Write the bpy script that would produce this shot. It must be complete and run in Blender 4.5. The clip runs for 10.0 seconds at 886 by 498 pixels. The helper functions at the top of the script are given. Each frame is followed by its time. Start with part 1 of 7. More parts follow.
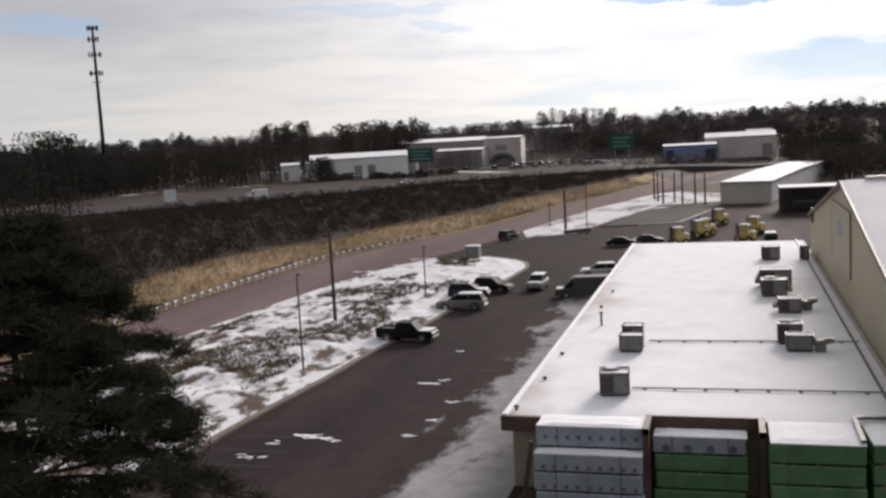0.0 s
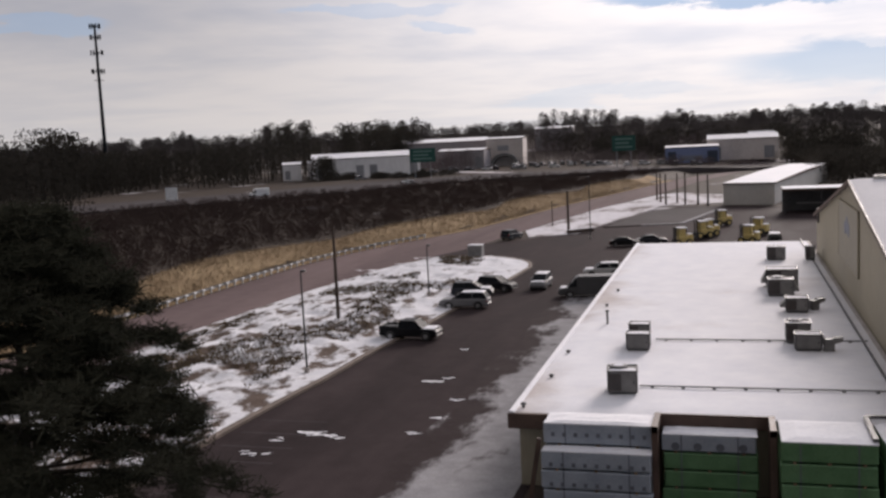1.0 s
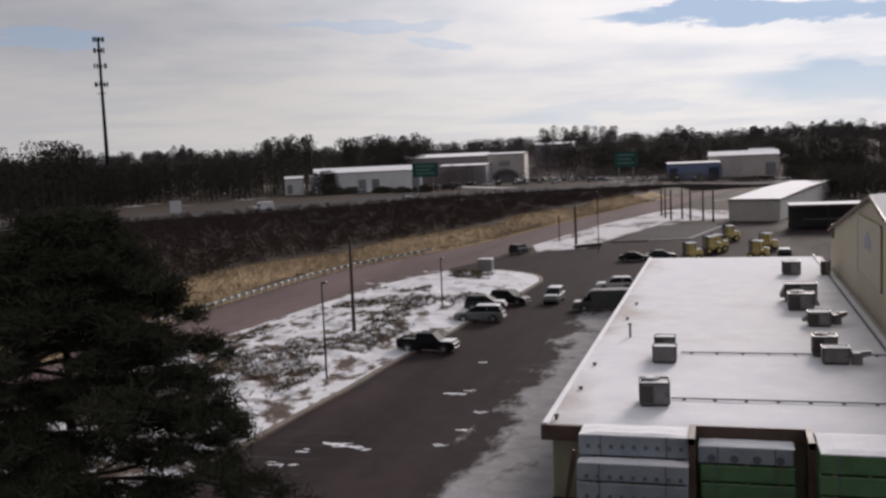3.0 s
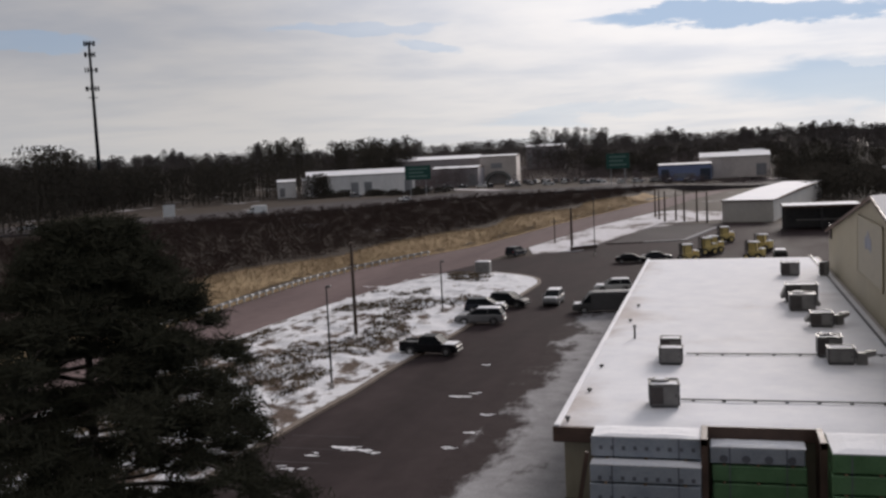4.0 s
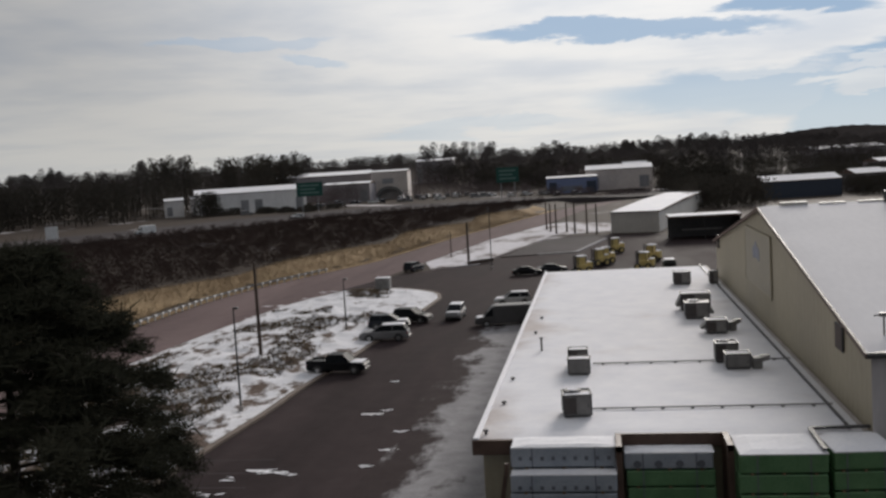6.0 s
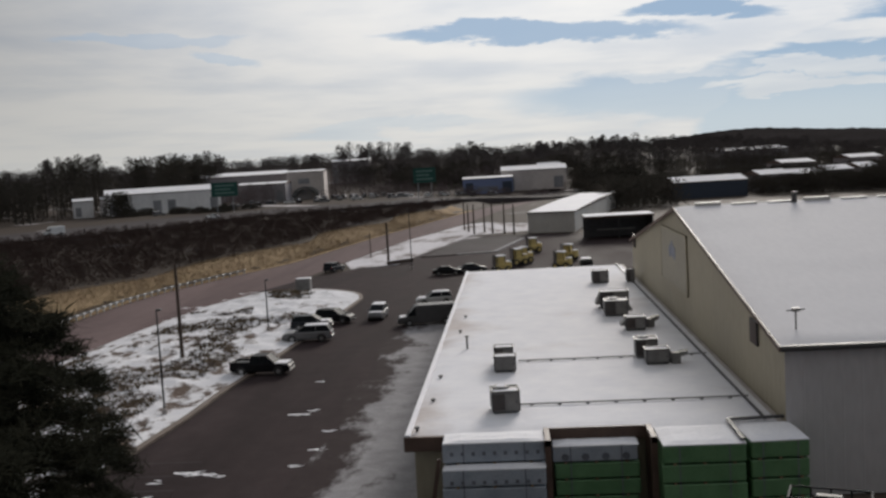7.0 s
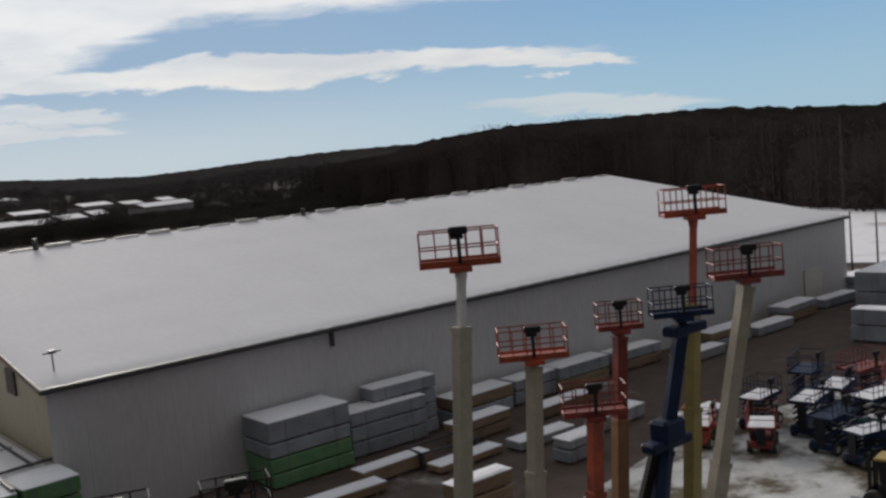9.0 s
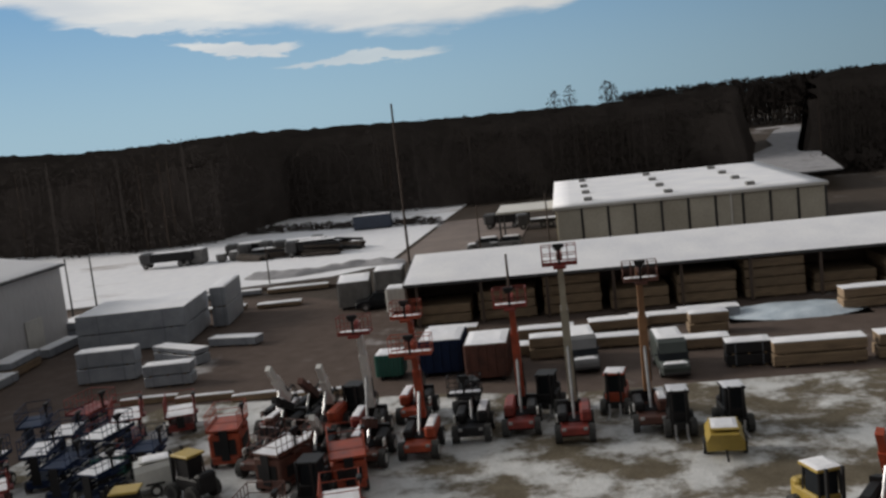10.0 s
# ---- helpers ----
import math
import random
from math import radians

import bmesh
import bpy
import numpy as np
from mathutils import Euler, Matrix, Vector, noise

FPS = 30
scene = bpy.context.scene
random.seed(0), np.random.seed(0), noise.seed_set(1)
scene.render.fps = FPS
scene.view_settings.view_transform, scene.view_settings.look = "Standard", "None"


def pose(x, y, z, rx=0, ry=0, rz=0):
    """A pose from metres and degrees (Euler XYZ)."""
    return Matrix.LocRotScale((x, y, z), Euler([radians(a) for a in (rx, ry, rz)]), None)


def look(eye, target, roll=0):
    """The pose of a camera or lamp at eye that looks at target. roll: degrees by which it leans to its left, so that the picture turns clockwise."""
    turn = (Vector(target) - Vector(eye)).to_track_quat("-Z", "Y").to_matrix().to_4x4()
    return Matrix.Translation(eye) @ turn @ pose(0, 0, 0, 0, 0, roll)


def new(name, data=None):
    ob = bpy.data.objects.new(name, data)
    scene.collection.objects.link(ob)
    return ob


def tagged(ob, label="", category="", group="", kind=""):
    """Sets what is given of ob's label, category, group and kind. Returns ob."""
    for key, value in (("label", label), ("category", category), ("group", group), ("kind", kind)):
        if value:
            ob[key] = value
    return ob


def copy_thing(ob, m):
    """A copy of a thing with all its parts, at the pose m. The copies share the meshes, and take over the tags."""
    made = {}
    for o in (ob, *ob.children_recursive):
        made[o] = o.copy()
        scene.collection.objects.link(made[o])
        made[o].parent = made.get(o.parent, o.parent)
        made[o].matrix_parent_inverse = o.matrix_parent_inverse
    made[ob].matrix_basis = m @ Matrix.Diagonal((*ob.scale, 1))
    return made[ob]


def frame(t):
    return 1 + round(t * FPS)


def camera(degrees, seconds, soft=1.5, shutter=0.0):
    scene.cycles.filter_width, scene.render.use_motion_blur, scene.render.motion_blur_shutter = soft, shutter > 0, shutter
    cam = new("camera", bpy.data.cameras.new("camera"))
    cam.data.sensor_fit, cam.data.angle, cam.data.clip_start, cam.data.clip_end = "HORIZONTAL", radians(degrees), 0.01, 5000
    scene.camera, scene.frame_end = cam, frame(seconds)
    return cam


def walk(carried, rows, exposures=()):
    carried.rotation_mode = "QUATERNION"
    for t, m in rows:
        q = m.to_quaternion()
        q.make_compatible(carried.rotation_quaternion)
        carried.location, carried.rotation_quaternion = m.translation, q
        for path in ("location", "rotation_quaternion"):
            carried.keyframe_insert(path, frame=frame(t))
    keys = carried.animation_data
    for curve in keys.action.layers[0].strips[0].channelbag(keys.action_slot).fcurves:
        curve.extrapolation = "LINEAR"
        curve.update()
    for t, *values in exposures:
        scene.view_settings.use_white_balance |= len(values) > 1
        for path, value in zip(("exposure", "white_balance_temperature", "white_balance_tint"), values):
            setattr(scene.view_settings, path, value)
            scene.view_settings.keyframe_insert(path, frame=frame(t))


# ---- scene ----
# ================= camera =================
cam = camera(48.84, 10.0, soft=2.65, shutter=0.0)
# seconds, place of the eye, its turn in degrees
PATH = [
    (0.0, (3.86, 1.09, 18.87), (83.36, 3.15, 16.15)),
    (0.5, (3.93, 1.53, 18.58), (83.14, 3.29, 15.95)),
    (1.0, (3.37, 1.41, 18.54), (83.42, 2.82, 16.21)),
    (1.5, (2.95, 1.32, 18.41), (83.82, 2.69, 15.23)),
    (2.0, (2.38, 1.08, 18.35), (83.90, 2.54, 15.67)),
    (2.5, (1.95, 1.00, 18.32), (84.19, 2.37, 16.28)),
    (4.0, (0.51, 0.31, 18.52), (84.43, 2.76, 15.46)),
    (4.5, (0.03, 0.01, 18.52), (84.55, 2.48, 15.63)),
    (5.0, (-0.42, -0.25, 18.71), (84.70, 2.10, 12.09)),
    (5.5, (-0.44, -0.32, 18.80), (85.00, 3.14, 9.43)),
    (6.8, (-1.35, -1.36, 19.01), (84.62, 3.08, 7.69)),
    (7.0, (-1.44, -1.46, 18.98), (84.66, 3.24, 3.92)),
    (7.5, (-1.50, -1.51, 18.92), (84.67, 3.17, 1.16)),
    (8.0, (-1.91, -2.14, 19.00), (84.64, 3.14, -1.55)),
    (8.1, (-1.96, -2.28, 18.99), (84.71, 3.31, -3.85)),
    (8.2, (-1.97, -2.40, 18.97), (84.79, 3.48, -7.70)),
    (8.3, (-1.97, -2.49, 18.94), (84.86, 3.65, -10.40)),
    (8.5, (-1.94, -2.58, 18.83), (84.80, 4.25, -18.00)),
    (8.8, (-2.13, -2.88, 18.71), (84.49, 4.64, -30.62)),
    (9.0, (-2.35, -3.09, 18.65), (84.33, 5.23, -39.10)),
    (9.2, (-2.25, -3.12, 18.72), (83.90, 5.69, -47.61)),
    (9.4, (-2.33, -3.10, 18.69), (83.54, 5.85, -56.36)),
    (9.5, (-2.37, -3.17, 18.75), (83.39, 6.05, -59.26)),
    (9.7, (-2.46, -3.45, 18.76), (82.93, 6.09, -67.97)),
    (10.0, (-2.66, -3.77, 18.74), (82.51, 6.27, -83.25)),
]
# seconds, stops, kelvin, tint
EXPOSURES = [(0.0, 0.20, 6600, 12), (0.4, 0.0, 6600, 16), (1.0, -0.04, 6600, 17), (2.5, -0.16, 6550, 15), (4.0, -0.18, 6500, 13), (5.5, -0.28, 6500, 10), (8.0, -0.36, 6500, 9), (8.6, -0.35, 6480, 9), (9.2, -0.37, 6550, 8), (9.6, -0.46, 6600, 7), (10.0, -0.42, 6600, 7)]
walk(cam, [(t, pose(*eye, *turn)) for t, eye, turn in PATH], EXPOSURES)

# ================= sky and sun =================
SUN_AZ, SUN_EL = radians(13), radians(21)     # azimuth from +y towards +x
world = bpy.data.worlds.new("sky")
scene.world = world
world.use_nodes = True
wn, wl = world.node_tree.nodes, world.node_tree.links
wn.clear()


def wnode(kind, **props):
    n = wn.new(kind)
    for k, v in props.items():
        n.inputs[k].default_value = v
    return n


def wmath(op, a, b=None, c=None, clamp=False):
    n = wn.new("ShaderNodeMath")
    n.operation, n.use_clamp = op, clamp
    for i, v in enumerate((a, b, c)):
        if v is None:
            continue
        if isinstance(v, (int, float)):
            n.inputs[i].default_value = v
        else:
            wl.new(v, n.inputs[i])
    return n.outputs[0]


def wsmooth(v, lo, hi):
    n = wn.new("ShaderNodeMapRange")
    n.interpolation_type = "SMOOTHSTEP"
    wl.new(v, n.inputs["Value"])
    n.inputs["From Min"].default_value, n.inputs["From Max"].default_value = lo, hi
    return n.outputs[0]


def wmix(fac, a, b):
    n = wn.new("ShaderNodeMix")
    n.data_type = "RGBA"
    if isinstance(fac, (int, float)):
        n.inputs[0].default_value = fac
    else:
        wl.new(fac, n.inputs[0])
    for s, v in ((6, a), (7, b)):
        if isinstance(v, tuple):
            n.inputs[s].default_value = v
        else:
            wl.new(v, n.inputs[s])
    return n.outputs[2]


sky = wn.new("ShaderNodeTexSky")
sky.sky_type, sky.sun_disc = "NISHITA", False
sky.sun_elevation, sky.sun_rotation = SUN_EL, SUN_AZ
sky.air_density, sky.dust_density, sky.ozone_density = 1.0, 0.6, 1.5
coord = wn.new("ShaderNodeTexCoord")
sep = wn.new("ShaderNodeSeparateXYZ")
wl.new(coord.outputs["Generated"], sep.inputs[0])
dx, dy, dz = sep.outputs
# a flat cloud deck seen in perspective
lift = wmath("ADD", wmath("MAXIMUM", dz, 0.0), 0.07)
flat = wn.new("ShaderNodeCombineXYZ")
wl.new(wmath("DIVIDE", dx, lift), flat.inputs[0])
wl.new(wmath("DIVIDE", dy, lift), flat.inputs[1])
big = wnode("ShaderNodeTexNoise", Scale=0.36, Detail=6.0, Roughness=0.56, Distortion=0.35)
wl.new(flat.outputs[0], big.inputs["Vector"])
fine = wnode("ShaderNodeTexNoise", Scale=1.3, Detail=5.0, Roughness=0.55, Distortion=0.2)
wl.new(flat.outputs[0], fine.inputs["Vector"])
pattern = wmath("ADD", wmath("MULTIPLY", big.outputs[0], 0.72), wmath("MULTIPLY", fine.outputs[0], 0.28))
# azimuth and elevation in degrees, ruffled so that the cloud edges fray
az = wmath("MULTIPLY", wmath("ARCTAN2", dx, dy), 57.2958)
el = wmath("MULTIPLY", wmath("ARCSINE", dz), 57.2958)
angles = wn.new("ShaderNodeCombineXYZ")
wl.new(wmath("MULTIPLY", az, 0.16), angles.inputs[0])
wl.new(wmath("MULTIPLY", el, 0.75), angles.inputs[1])
ruffle = wnode("ShaderNodeTexNoise", Scale=1.0, Detail=6.0, Roughness=0.62, Distortion=0.3)
wl.new(angles.outputs[0], ruffle.inputs["Vector"])
waver = wnode("ShaderNodeTexNoise", Scale=0.45, Detail=3.0, Roughness=0.5, Distortion=0.0)
wl.new(angles.outputs[0], waver.inputs["Vector"])
fray = wmath("SUBTRACT", ruffle.outputs[0], 0.5)
el_w = wmath("ADD", el, wmath("MULTIPLY_ADD", fray, 2.6, wmath("MULTIPLY", wmath("SUBTRACT", waver.outputs[0], 0.5), 1.6)))


def streak(a0, e0, half_a, half_e, tilt=0.0):
    """A long thin cloud: 1 in its middle, 0 at its rim."""
    u = wmath("SUBTRACT", az, a0)
    v = wmath("SUBTRACT", wmath("MULTIPLY_ADD", u, -tilt, el_w), e0)
    u, v = wmath("DIVIDE", u, half_a), wmath("DIVIDE", v, half_e)
    return wmath("SUBTRACT", 1.0, wmath("ADD", wmath("MULTIPLY", u, u), wmath("MULTIPLY", v, v)), clamp=True)


def gathered(rows):
    total = None
    for weight, *row in rows:
        one = wmath("MULTIPLY", wsmooth(streak(*row), 0.0, 0.55), weight)
        total = one if total is None else wmath("MAXIMUM", total, one)
    return total


# lower edge of the main bank: the whole sky over the highway, high up towards the woods
bank_edge = wn.new("ShaderNodeValToRGB")
wl.new(wmath("DIVIDE", wmath("ADD", az, 60.0), 180.0), bank_edge.inputs[0])
stops = bank_edge.color_ramp.elements
for i, (a_, e_) in enumerate(((-60, -5), (6, -4), (14, 3.6), (19, 6.4), (25, 8.2), (43, 8.4), (55, 9.0), (61, 7.9), (65, 6.6), (75, 6.3), (78, 5.3), (86, 5.2), (94, 6.4), (104, 10))):
    stop = stops[i] if i < 2 else stops.new((a_ + 60) / 180)
    stop.position = (a_ + 60) / 180
    stop.color = ((e_ + 5) / 15,) * 3 + (1,)
edge_el = wmath("MULTIPLY_ADD", bank_edge.outputs[0], 15.0, -5.0)
bank = wsmooth(wmath("SUBTRACT", el_w, edge_el), -0.25, 0.75)
puffs = gathered(((1.0, 31, 5.45, 19, 0.95, -0.03), (0.9, 17, 5.3, 6, 0.8, 0.0), (0.7, 17, 3.6, 5, 0.36, -0.03), (0.7, 17, 2.8, 5, 0.30, -0.03), (0.55, 48, 2.0, 8, 0.75, -0.07), (0.9, 46, 4.5, 5, 0.5, -0.04),
                  (0.9, 72, 5.5, 4.0, 0.40, -0.1), (0.6, 79, 4.1, 5.5, 0.36, 0.0), (0.8, 68, 6.9, 6, 0.6, -0.05)))
gaps = gathered(((0.85, 2.0, 6.75, 10.5, 0.68, -0.05), (0.35, -16, 6.2, 2.2, 0.40, -0.2), (0.95, 11, 7.4, 5, 0.5, -0.06), (0.35, -38, 6.9, 4, 0.45, 0.0), (0.30, -20, 7.4, 6, 0.4, 0.03), (0.85, 15, 2.5, 17, 1.9, -0.04), (0.3, -7, 2.0, 7, 0.5, 0.0)))
creams = gathered(((0.7, 16, 3.0, 6, 0.34, -0.03), (0.5, 9, 4.0, 5, 0.3, -0.03)))
placed = wmath("MAXIMUM", wmath("MAXIMUM", wmath("SUBTRACT", bank, gaps, clamp=True), puffs), creams)
# higher up the deck breaks up towards the east
open_sky = wsmooth(dx, 0.02, 0.62)
edge = wmath("MULTIPLY_ADD", open_sky, 0.225, 0.155)
deck = wsmooth(wmath("SUBTRACT", pattern, edge), -0.03, 0.085)
upper = wsmooth(el, 9.5, 15.0)
cloud = wmath("ADD", wmath("MULTIPLY", deck, upper), wmath("MULTIPLY", placed, wmath("SUBTRACT", 1.0, upper)))
shade = wsmooth(pattern, 0.36, 0.60)
cloud_tint = wmix(shade, (0.72, 0.76, 0.83, 1), (1.0, 0.985, 0.97, 1))
sun_side = wmath("ADD", wmath("MULTIPLY", dx, 0.20), wmath("ADD", wmath("MULTIPLY", dy, 0.90), wmath("MULTIPLY", dz, 0.38)))
near_sun = wsmooth(sun_side, 0.70, 1.0)
cloud_lit = wn.new("ShaderNodeVectorMath")
cloud_lit.operation = "SCALE"
wl.new(cloud_tint, cloud_lit.inputs[0])
wl.new(wmath("ADD", wmath("MULTIPLY_ADD", near_sun, 0.58, 0.63), wmath("MULTIPLY", wsmooth(dx, 0.45, 0.95), 0.50)), cloud_lit.inputs["Scale"])
sky_scaled = wn.new("ShaderNodeVectorMath")
sky_scaled.operation = "MULTIPLY"
wl.new(sky.outputs[0], sky_scaled.inputs[0])
sky_scaled.inputs[1].default_value = (0.040, 0.052, 0.068)
high = wsmooth(dz, -0.02, 0.30)
air = wmix(high, (0.50, 0.73, 0.91, 1), (0.08, 0.35, 0.80, 1))
clear = wmix(wmath("MULTIPLY", near_sun, 0.75), wmix(0.85, sky_scaled.outputs[0], air), wmix(wsmooth(el, 1.0, 6.0), (0.74, 0.785, 0.84, 1), (0.42, 0.55, 0.74, 1)))
haze_low = wmath("SUBTRACT", 1.0, wsmooth(dz, -0.02, 0.16))
warm = wmix(wmath("MULTIPLY", haze_low, 0.55), cloud_lit.outputs[0], (0.80, 0.79, 0.75, 1))
whole_sky = wmix(cloud, clear, warm)
# sky away from the sun, mostly unseen, is dimmed here to lower fill light
dull = wn.new("ShaderNodeVectorMath")
dull.operation = "SCALE"
wl.new(whole_sky, dull.inputs[0])
wl.new(wmath("MULTIPLY", wmath("MULTIPLY_ADD", wsmooth(sun_side, -0.45, 0.55), 0.57, 0.43), wmath("MULTIPLY_ADD", wsmooth(az, -48.0, -14.0), 0.16, 0.84)), dull.inputs["Scale"])
whole = dull.outputs[0]
back = wn.new("ShaderNodeBackground")
wl.new(whole, back.inputs[0])
back.inputs[1].default_value = 1.0
wout = wn.new("ShaderNodeOutputWorld")
wl.new(back.outputs[0], wout.inputs[0])

sun = new("sun", bpy.data.lights.new("sun", "SUN"))
sun.data.energy, sun.data.angle, sun.data.color = 3.6, radians(18), (1.0, 0.93, 0.86)
sun.matrix_basis = look((0, 0, 60), (-math.sin(SUN_AZ) * math.cos(SUN_EL), -math.cos(SUN_AZ) * math.cos(SUN_EL), 60 - math.sin(SUN_EL)))

# ================= materials =================
def srgb(r, g, b):
    return tuple(((c / 12.92) if c <= 0.04045 else ((c + 0.055) / 1.055) ** 2.4) for c in (r / 255, g / 255, b / 255))


def surface(name, low, high, rough=0.7, metal=0.0, scale=1.0, fine=14.0, bump=0.15, world_space=False, stretch=(1, 1, 1), rnd=0.12, spread=(0.35, 0.65), gloss=0.5):
    """Two colours mixed by noise at two scales, with fine relief and roughness that varies."""
    m = bpy.data.materials.new(name)
    m.use_nodes = True
    n, l = m.node_tree.nodes, m.node_tree.links
    bsdf = n["Principled BSDF"]
    co = n.new("ShaderNodeNewGeometry").outputs["Position"] if world_space else n.new("ShaderNodeTexCoord").outputs["Object"]
    mp = n.new("ShaderNodeMapping")
    mp.inputs["Scale"].default_value = stretch
    l.new(co, mp.inputs[0])
    a, b = n.new("ShaderNodeTexNoise"), n.new("ShaderNodeTexNoise")
    for t, s, d in ((a, scale, 5.0), (b, scale * fine, 3.0)):
        t.inputs["Scale"].default_value, t.inputs["Detail"].default_value = s, d
        l.new(mp.outputs[0], t.inputs["Vector"])
    mixn = n.new("ShaderNodeMix")
    mixn.inputs[0].default_value = 0.4
    l.new(a.outputs[0], mixn.inputs[2])
    l.new(b.outputs[0], mixn.inputs[3])
    ramp = n.new("ShaderNodeValToRGB")
    ramp.color_ramp.elements[0].position, ramp.color_ramp.elements[1].position = spread
    ramp.color_ramp.elements[0].color, ramp.color_ramp.elements[1].color = (*low, 1), (*high, 1)
    l.new(mixn.outputs[0], ramp.inputs[0])
    info = n.new("ShaderNodeObjectInfo")
    hsv = n.new("ShaderNodeHueSaturation")
    mr = n.new("ShaderNodeMapRange")
    mr.inputs["To Min"].default_value, mr.inputs["To Max"].default_value = 1 - rnd, 1 + rnd
    l.new(info.outputs["Random"], mr.inputs[0])
    l.new(mr.outputs[0], hsv.inputs["Value"])
    l.new(ramp.outputs[0], hsv.inputs["Color"])
    l.new(hsv.outputs[0], bsdf.inputs["Base Color"])
    rr = n.new("ShaderNodeMapRange")
    rr.inputs["To Min"].default_value, rr.inputs["To Max"].default_value = max(0.03, rough - 0.12), min(1, rough + 0.12)
    l.new(a.outputs[0], rr.inputs[0])
    l.new(rr.outputs[0], bsdf.inputs["Roughness"])
    bsdf.inputs["Metallic"].default_value = metal
    bsdf.inputs["Specular IOR Level"].default_value = gloss
    if bump:
        bp = n.new("ShaderNodeBump")
        bp.inputs["Strength"].default_value, bp.inputs["Distance"].default_value = bump, 0.05
        l.new(b.outputs[0], bp.inputs["Height"])
        l.new(bp.outputs[0], bsdf.inputs["Normal"])
    return m


def patched(name, snow_lo, snow_hi, bare_lo, bare_hi, scale, cut, soft=0.05, stretch=(1, 1, 1), detail=8.0, bump=0.4, rough=0.8, bare_rough=0.7, turn=0.0, distort=0.0, west=None):
    """Ground where snow and bare surface meet in ragged patches, in world space."""
    m = bpy.data.materials.new(name)
    m.use_nodes = True
    n, l = m.node_tree.nodes, m.node_tree.links
    bsdf = n["Principled BSDF"]
    pos = n.new("ShaderNodeNewGeometry").outputs["Position"]
    mp = n.new("ShaderNodeMapping")
    mp.inputs["Scale"].default_value = stretch
    mp.inputs["Rotation"].default_value = (0, 0, turn)
    l.new(pos, mp.inputs[0])

    def noise_at(s, d, src, dist=0.0):
        t = n.new("ShaderNodeTexNoise")
        t.inputs["Scale"].default_value, t.inputs["Detail"].default_value, t.inputs["Roughness"].default_value = s, d, 0.62
        t.inputs["Distortion"].default_value = dist
        l.new(src, t.inputs["Vector"])
        return t.outputs[0]
    mask_n = noise_at(scale, detail, mp.outputs[0], distort)
    if west:
        sx = n.new("ShaderNodeSeparateXYZ")
        l.new(pos, sx.inputs[0])
        g = n.new("ShaderNodeMapRange")
        g.inputs["From Min"].default_value, g.inputs["From Max"].default_value = west[0], west[1]
        g.inputs["To Min"].default_value, g.inputs["To Max"].default_value = -west[2], 0.0
        l.new(sx.outputs[west[3] if len(west) > 3 else 0], g.inputs[0])
        ad = n.new("ShaderNodeMath")
        ad.operation = "ADD"
        l.new(mask_n, ad.inputs[0])
        l.new(g.outputs[0], ad.inputs[1])
        mask_n = ad.outputs[0]
    tone = noise_at(0.6, 5.0, pos)
    grain = noise_at(9.0, 4.0, pos)
    mask = n.new("ShaderNodeMapRange")
    mask.interpolation_type = "SMOOTHSTEP"
    mask.inputs["From Min"].default_value, mask.inputs["From Max"].default_value = cut - soft, cut + soft
    l.new(mask_n, mask.inputs[0])

    def two(lo, hi, f):
        x = n.new("ShaderNodeValToRGB")
        x.color_ramp.elements[0].position, x.color_ramp.elements[1].position = 0.3, 0.7
        x.color_ramp.elements[0].color, x.color_ramp.elements[1].color = (*lo, 1), (*hi, 1)
        l.new(f, x.inputs[0])
        return x.outputs[0]
    mixf = n.new("ShaderNodeMix")
    mixf.inputs[0].default_value = 0.4
    l.new(tone, mixf.inputs[2])
    l.new(grain, mixf.inputs[3])
    mx = n.new("ShaderNodeMix")
    mx.data_type = "RGBA"
    l.new(mask.outputs[0], mx.inputs[0])
    l.new(two(bare_lo, bare_hi, mixf.outputs[0]), mx.inputs[6])
    l.new(two(snow_lo, snow_hi, mixf.outputs[0]), mx.inputs[7])
    l.new(mx.outputs[2], bsdf.inputs["Base Color"])
    ro = n.new("ShaderNodeMapRange")
    ro.inputs["To Min"].default_value, ro.inputs["To Max"].default_value = bare_rough, rough
    l.new(mask.outputs[0], ro.inputs[0])
    l.new(ro.outputs[0], bsdf.inputs["Roughness"])
    bsdf.inputs["Specular IOR Level"].default_value = 0.015
    h = n.new("ShaderNodeMath")
    h.operation = "ADD"
    l.new(mask.outputs[0], h.inputs[0])
    l.new(grain, h.inputs[1])
    bp = n.new("ShaderNodeBump")
    bp.inputs["Strength"].default_value, bp.inputs["Distance"].default_value = bump, 0.08
    l.new(h.outputs[0], bp.inputs["Height"])
    l.new(bp.outputs[0], bsdf.inputs["Normal"])
    return m


SNOW_LO, SNOW_HI = (0.70, 0.70, 0.75), (0.86, 0.85, 0.87)
M = {}
M["snow"] = surface("snow", SNOW_LO, SNOW_HI, 0.85, scale=0.25, fine=20, bump=0.2, world_space=True, rnd=0.03, gloss=0.2)
M["thin_snow"] = surface("thin_roof_snow", (0.62, 0.61, 0.64), (0.69, 0.68, 0.705), 0.8, scale=0.12, fine=24, bump=0.02, world_space=True, stretch=(1, 0.35, 1), rnd=0.0, gloss=0.05)
M["entrance"] = patched("patchy_entrance_snow", (0.50, 0.48, 0.51), (0.74, 0.72, 0.75), (0.10, 0.08, 0.074), (0.20, 0.165, 0.15), 0.16, 0.44, 0.10, stretch=(1, 0.4, 1), bump=0.4)
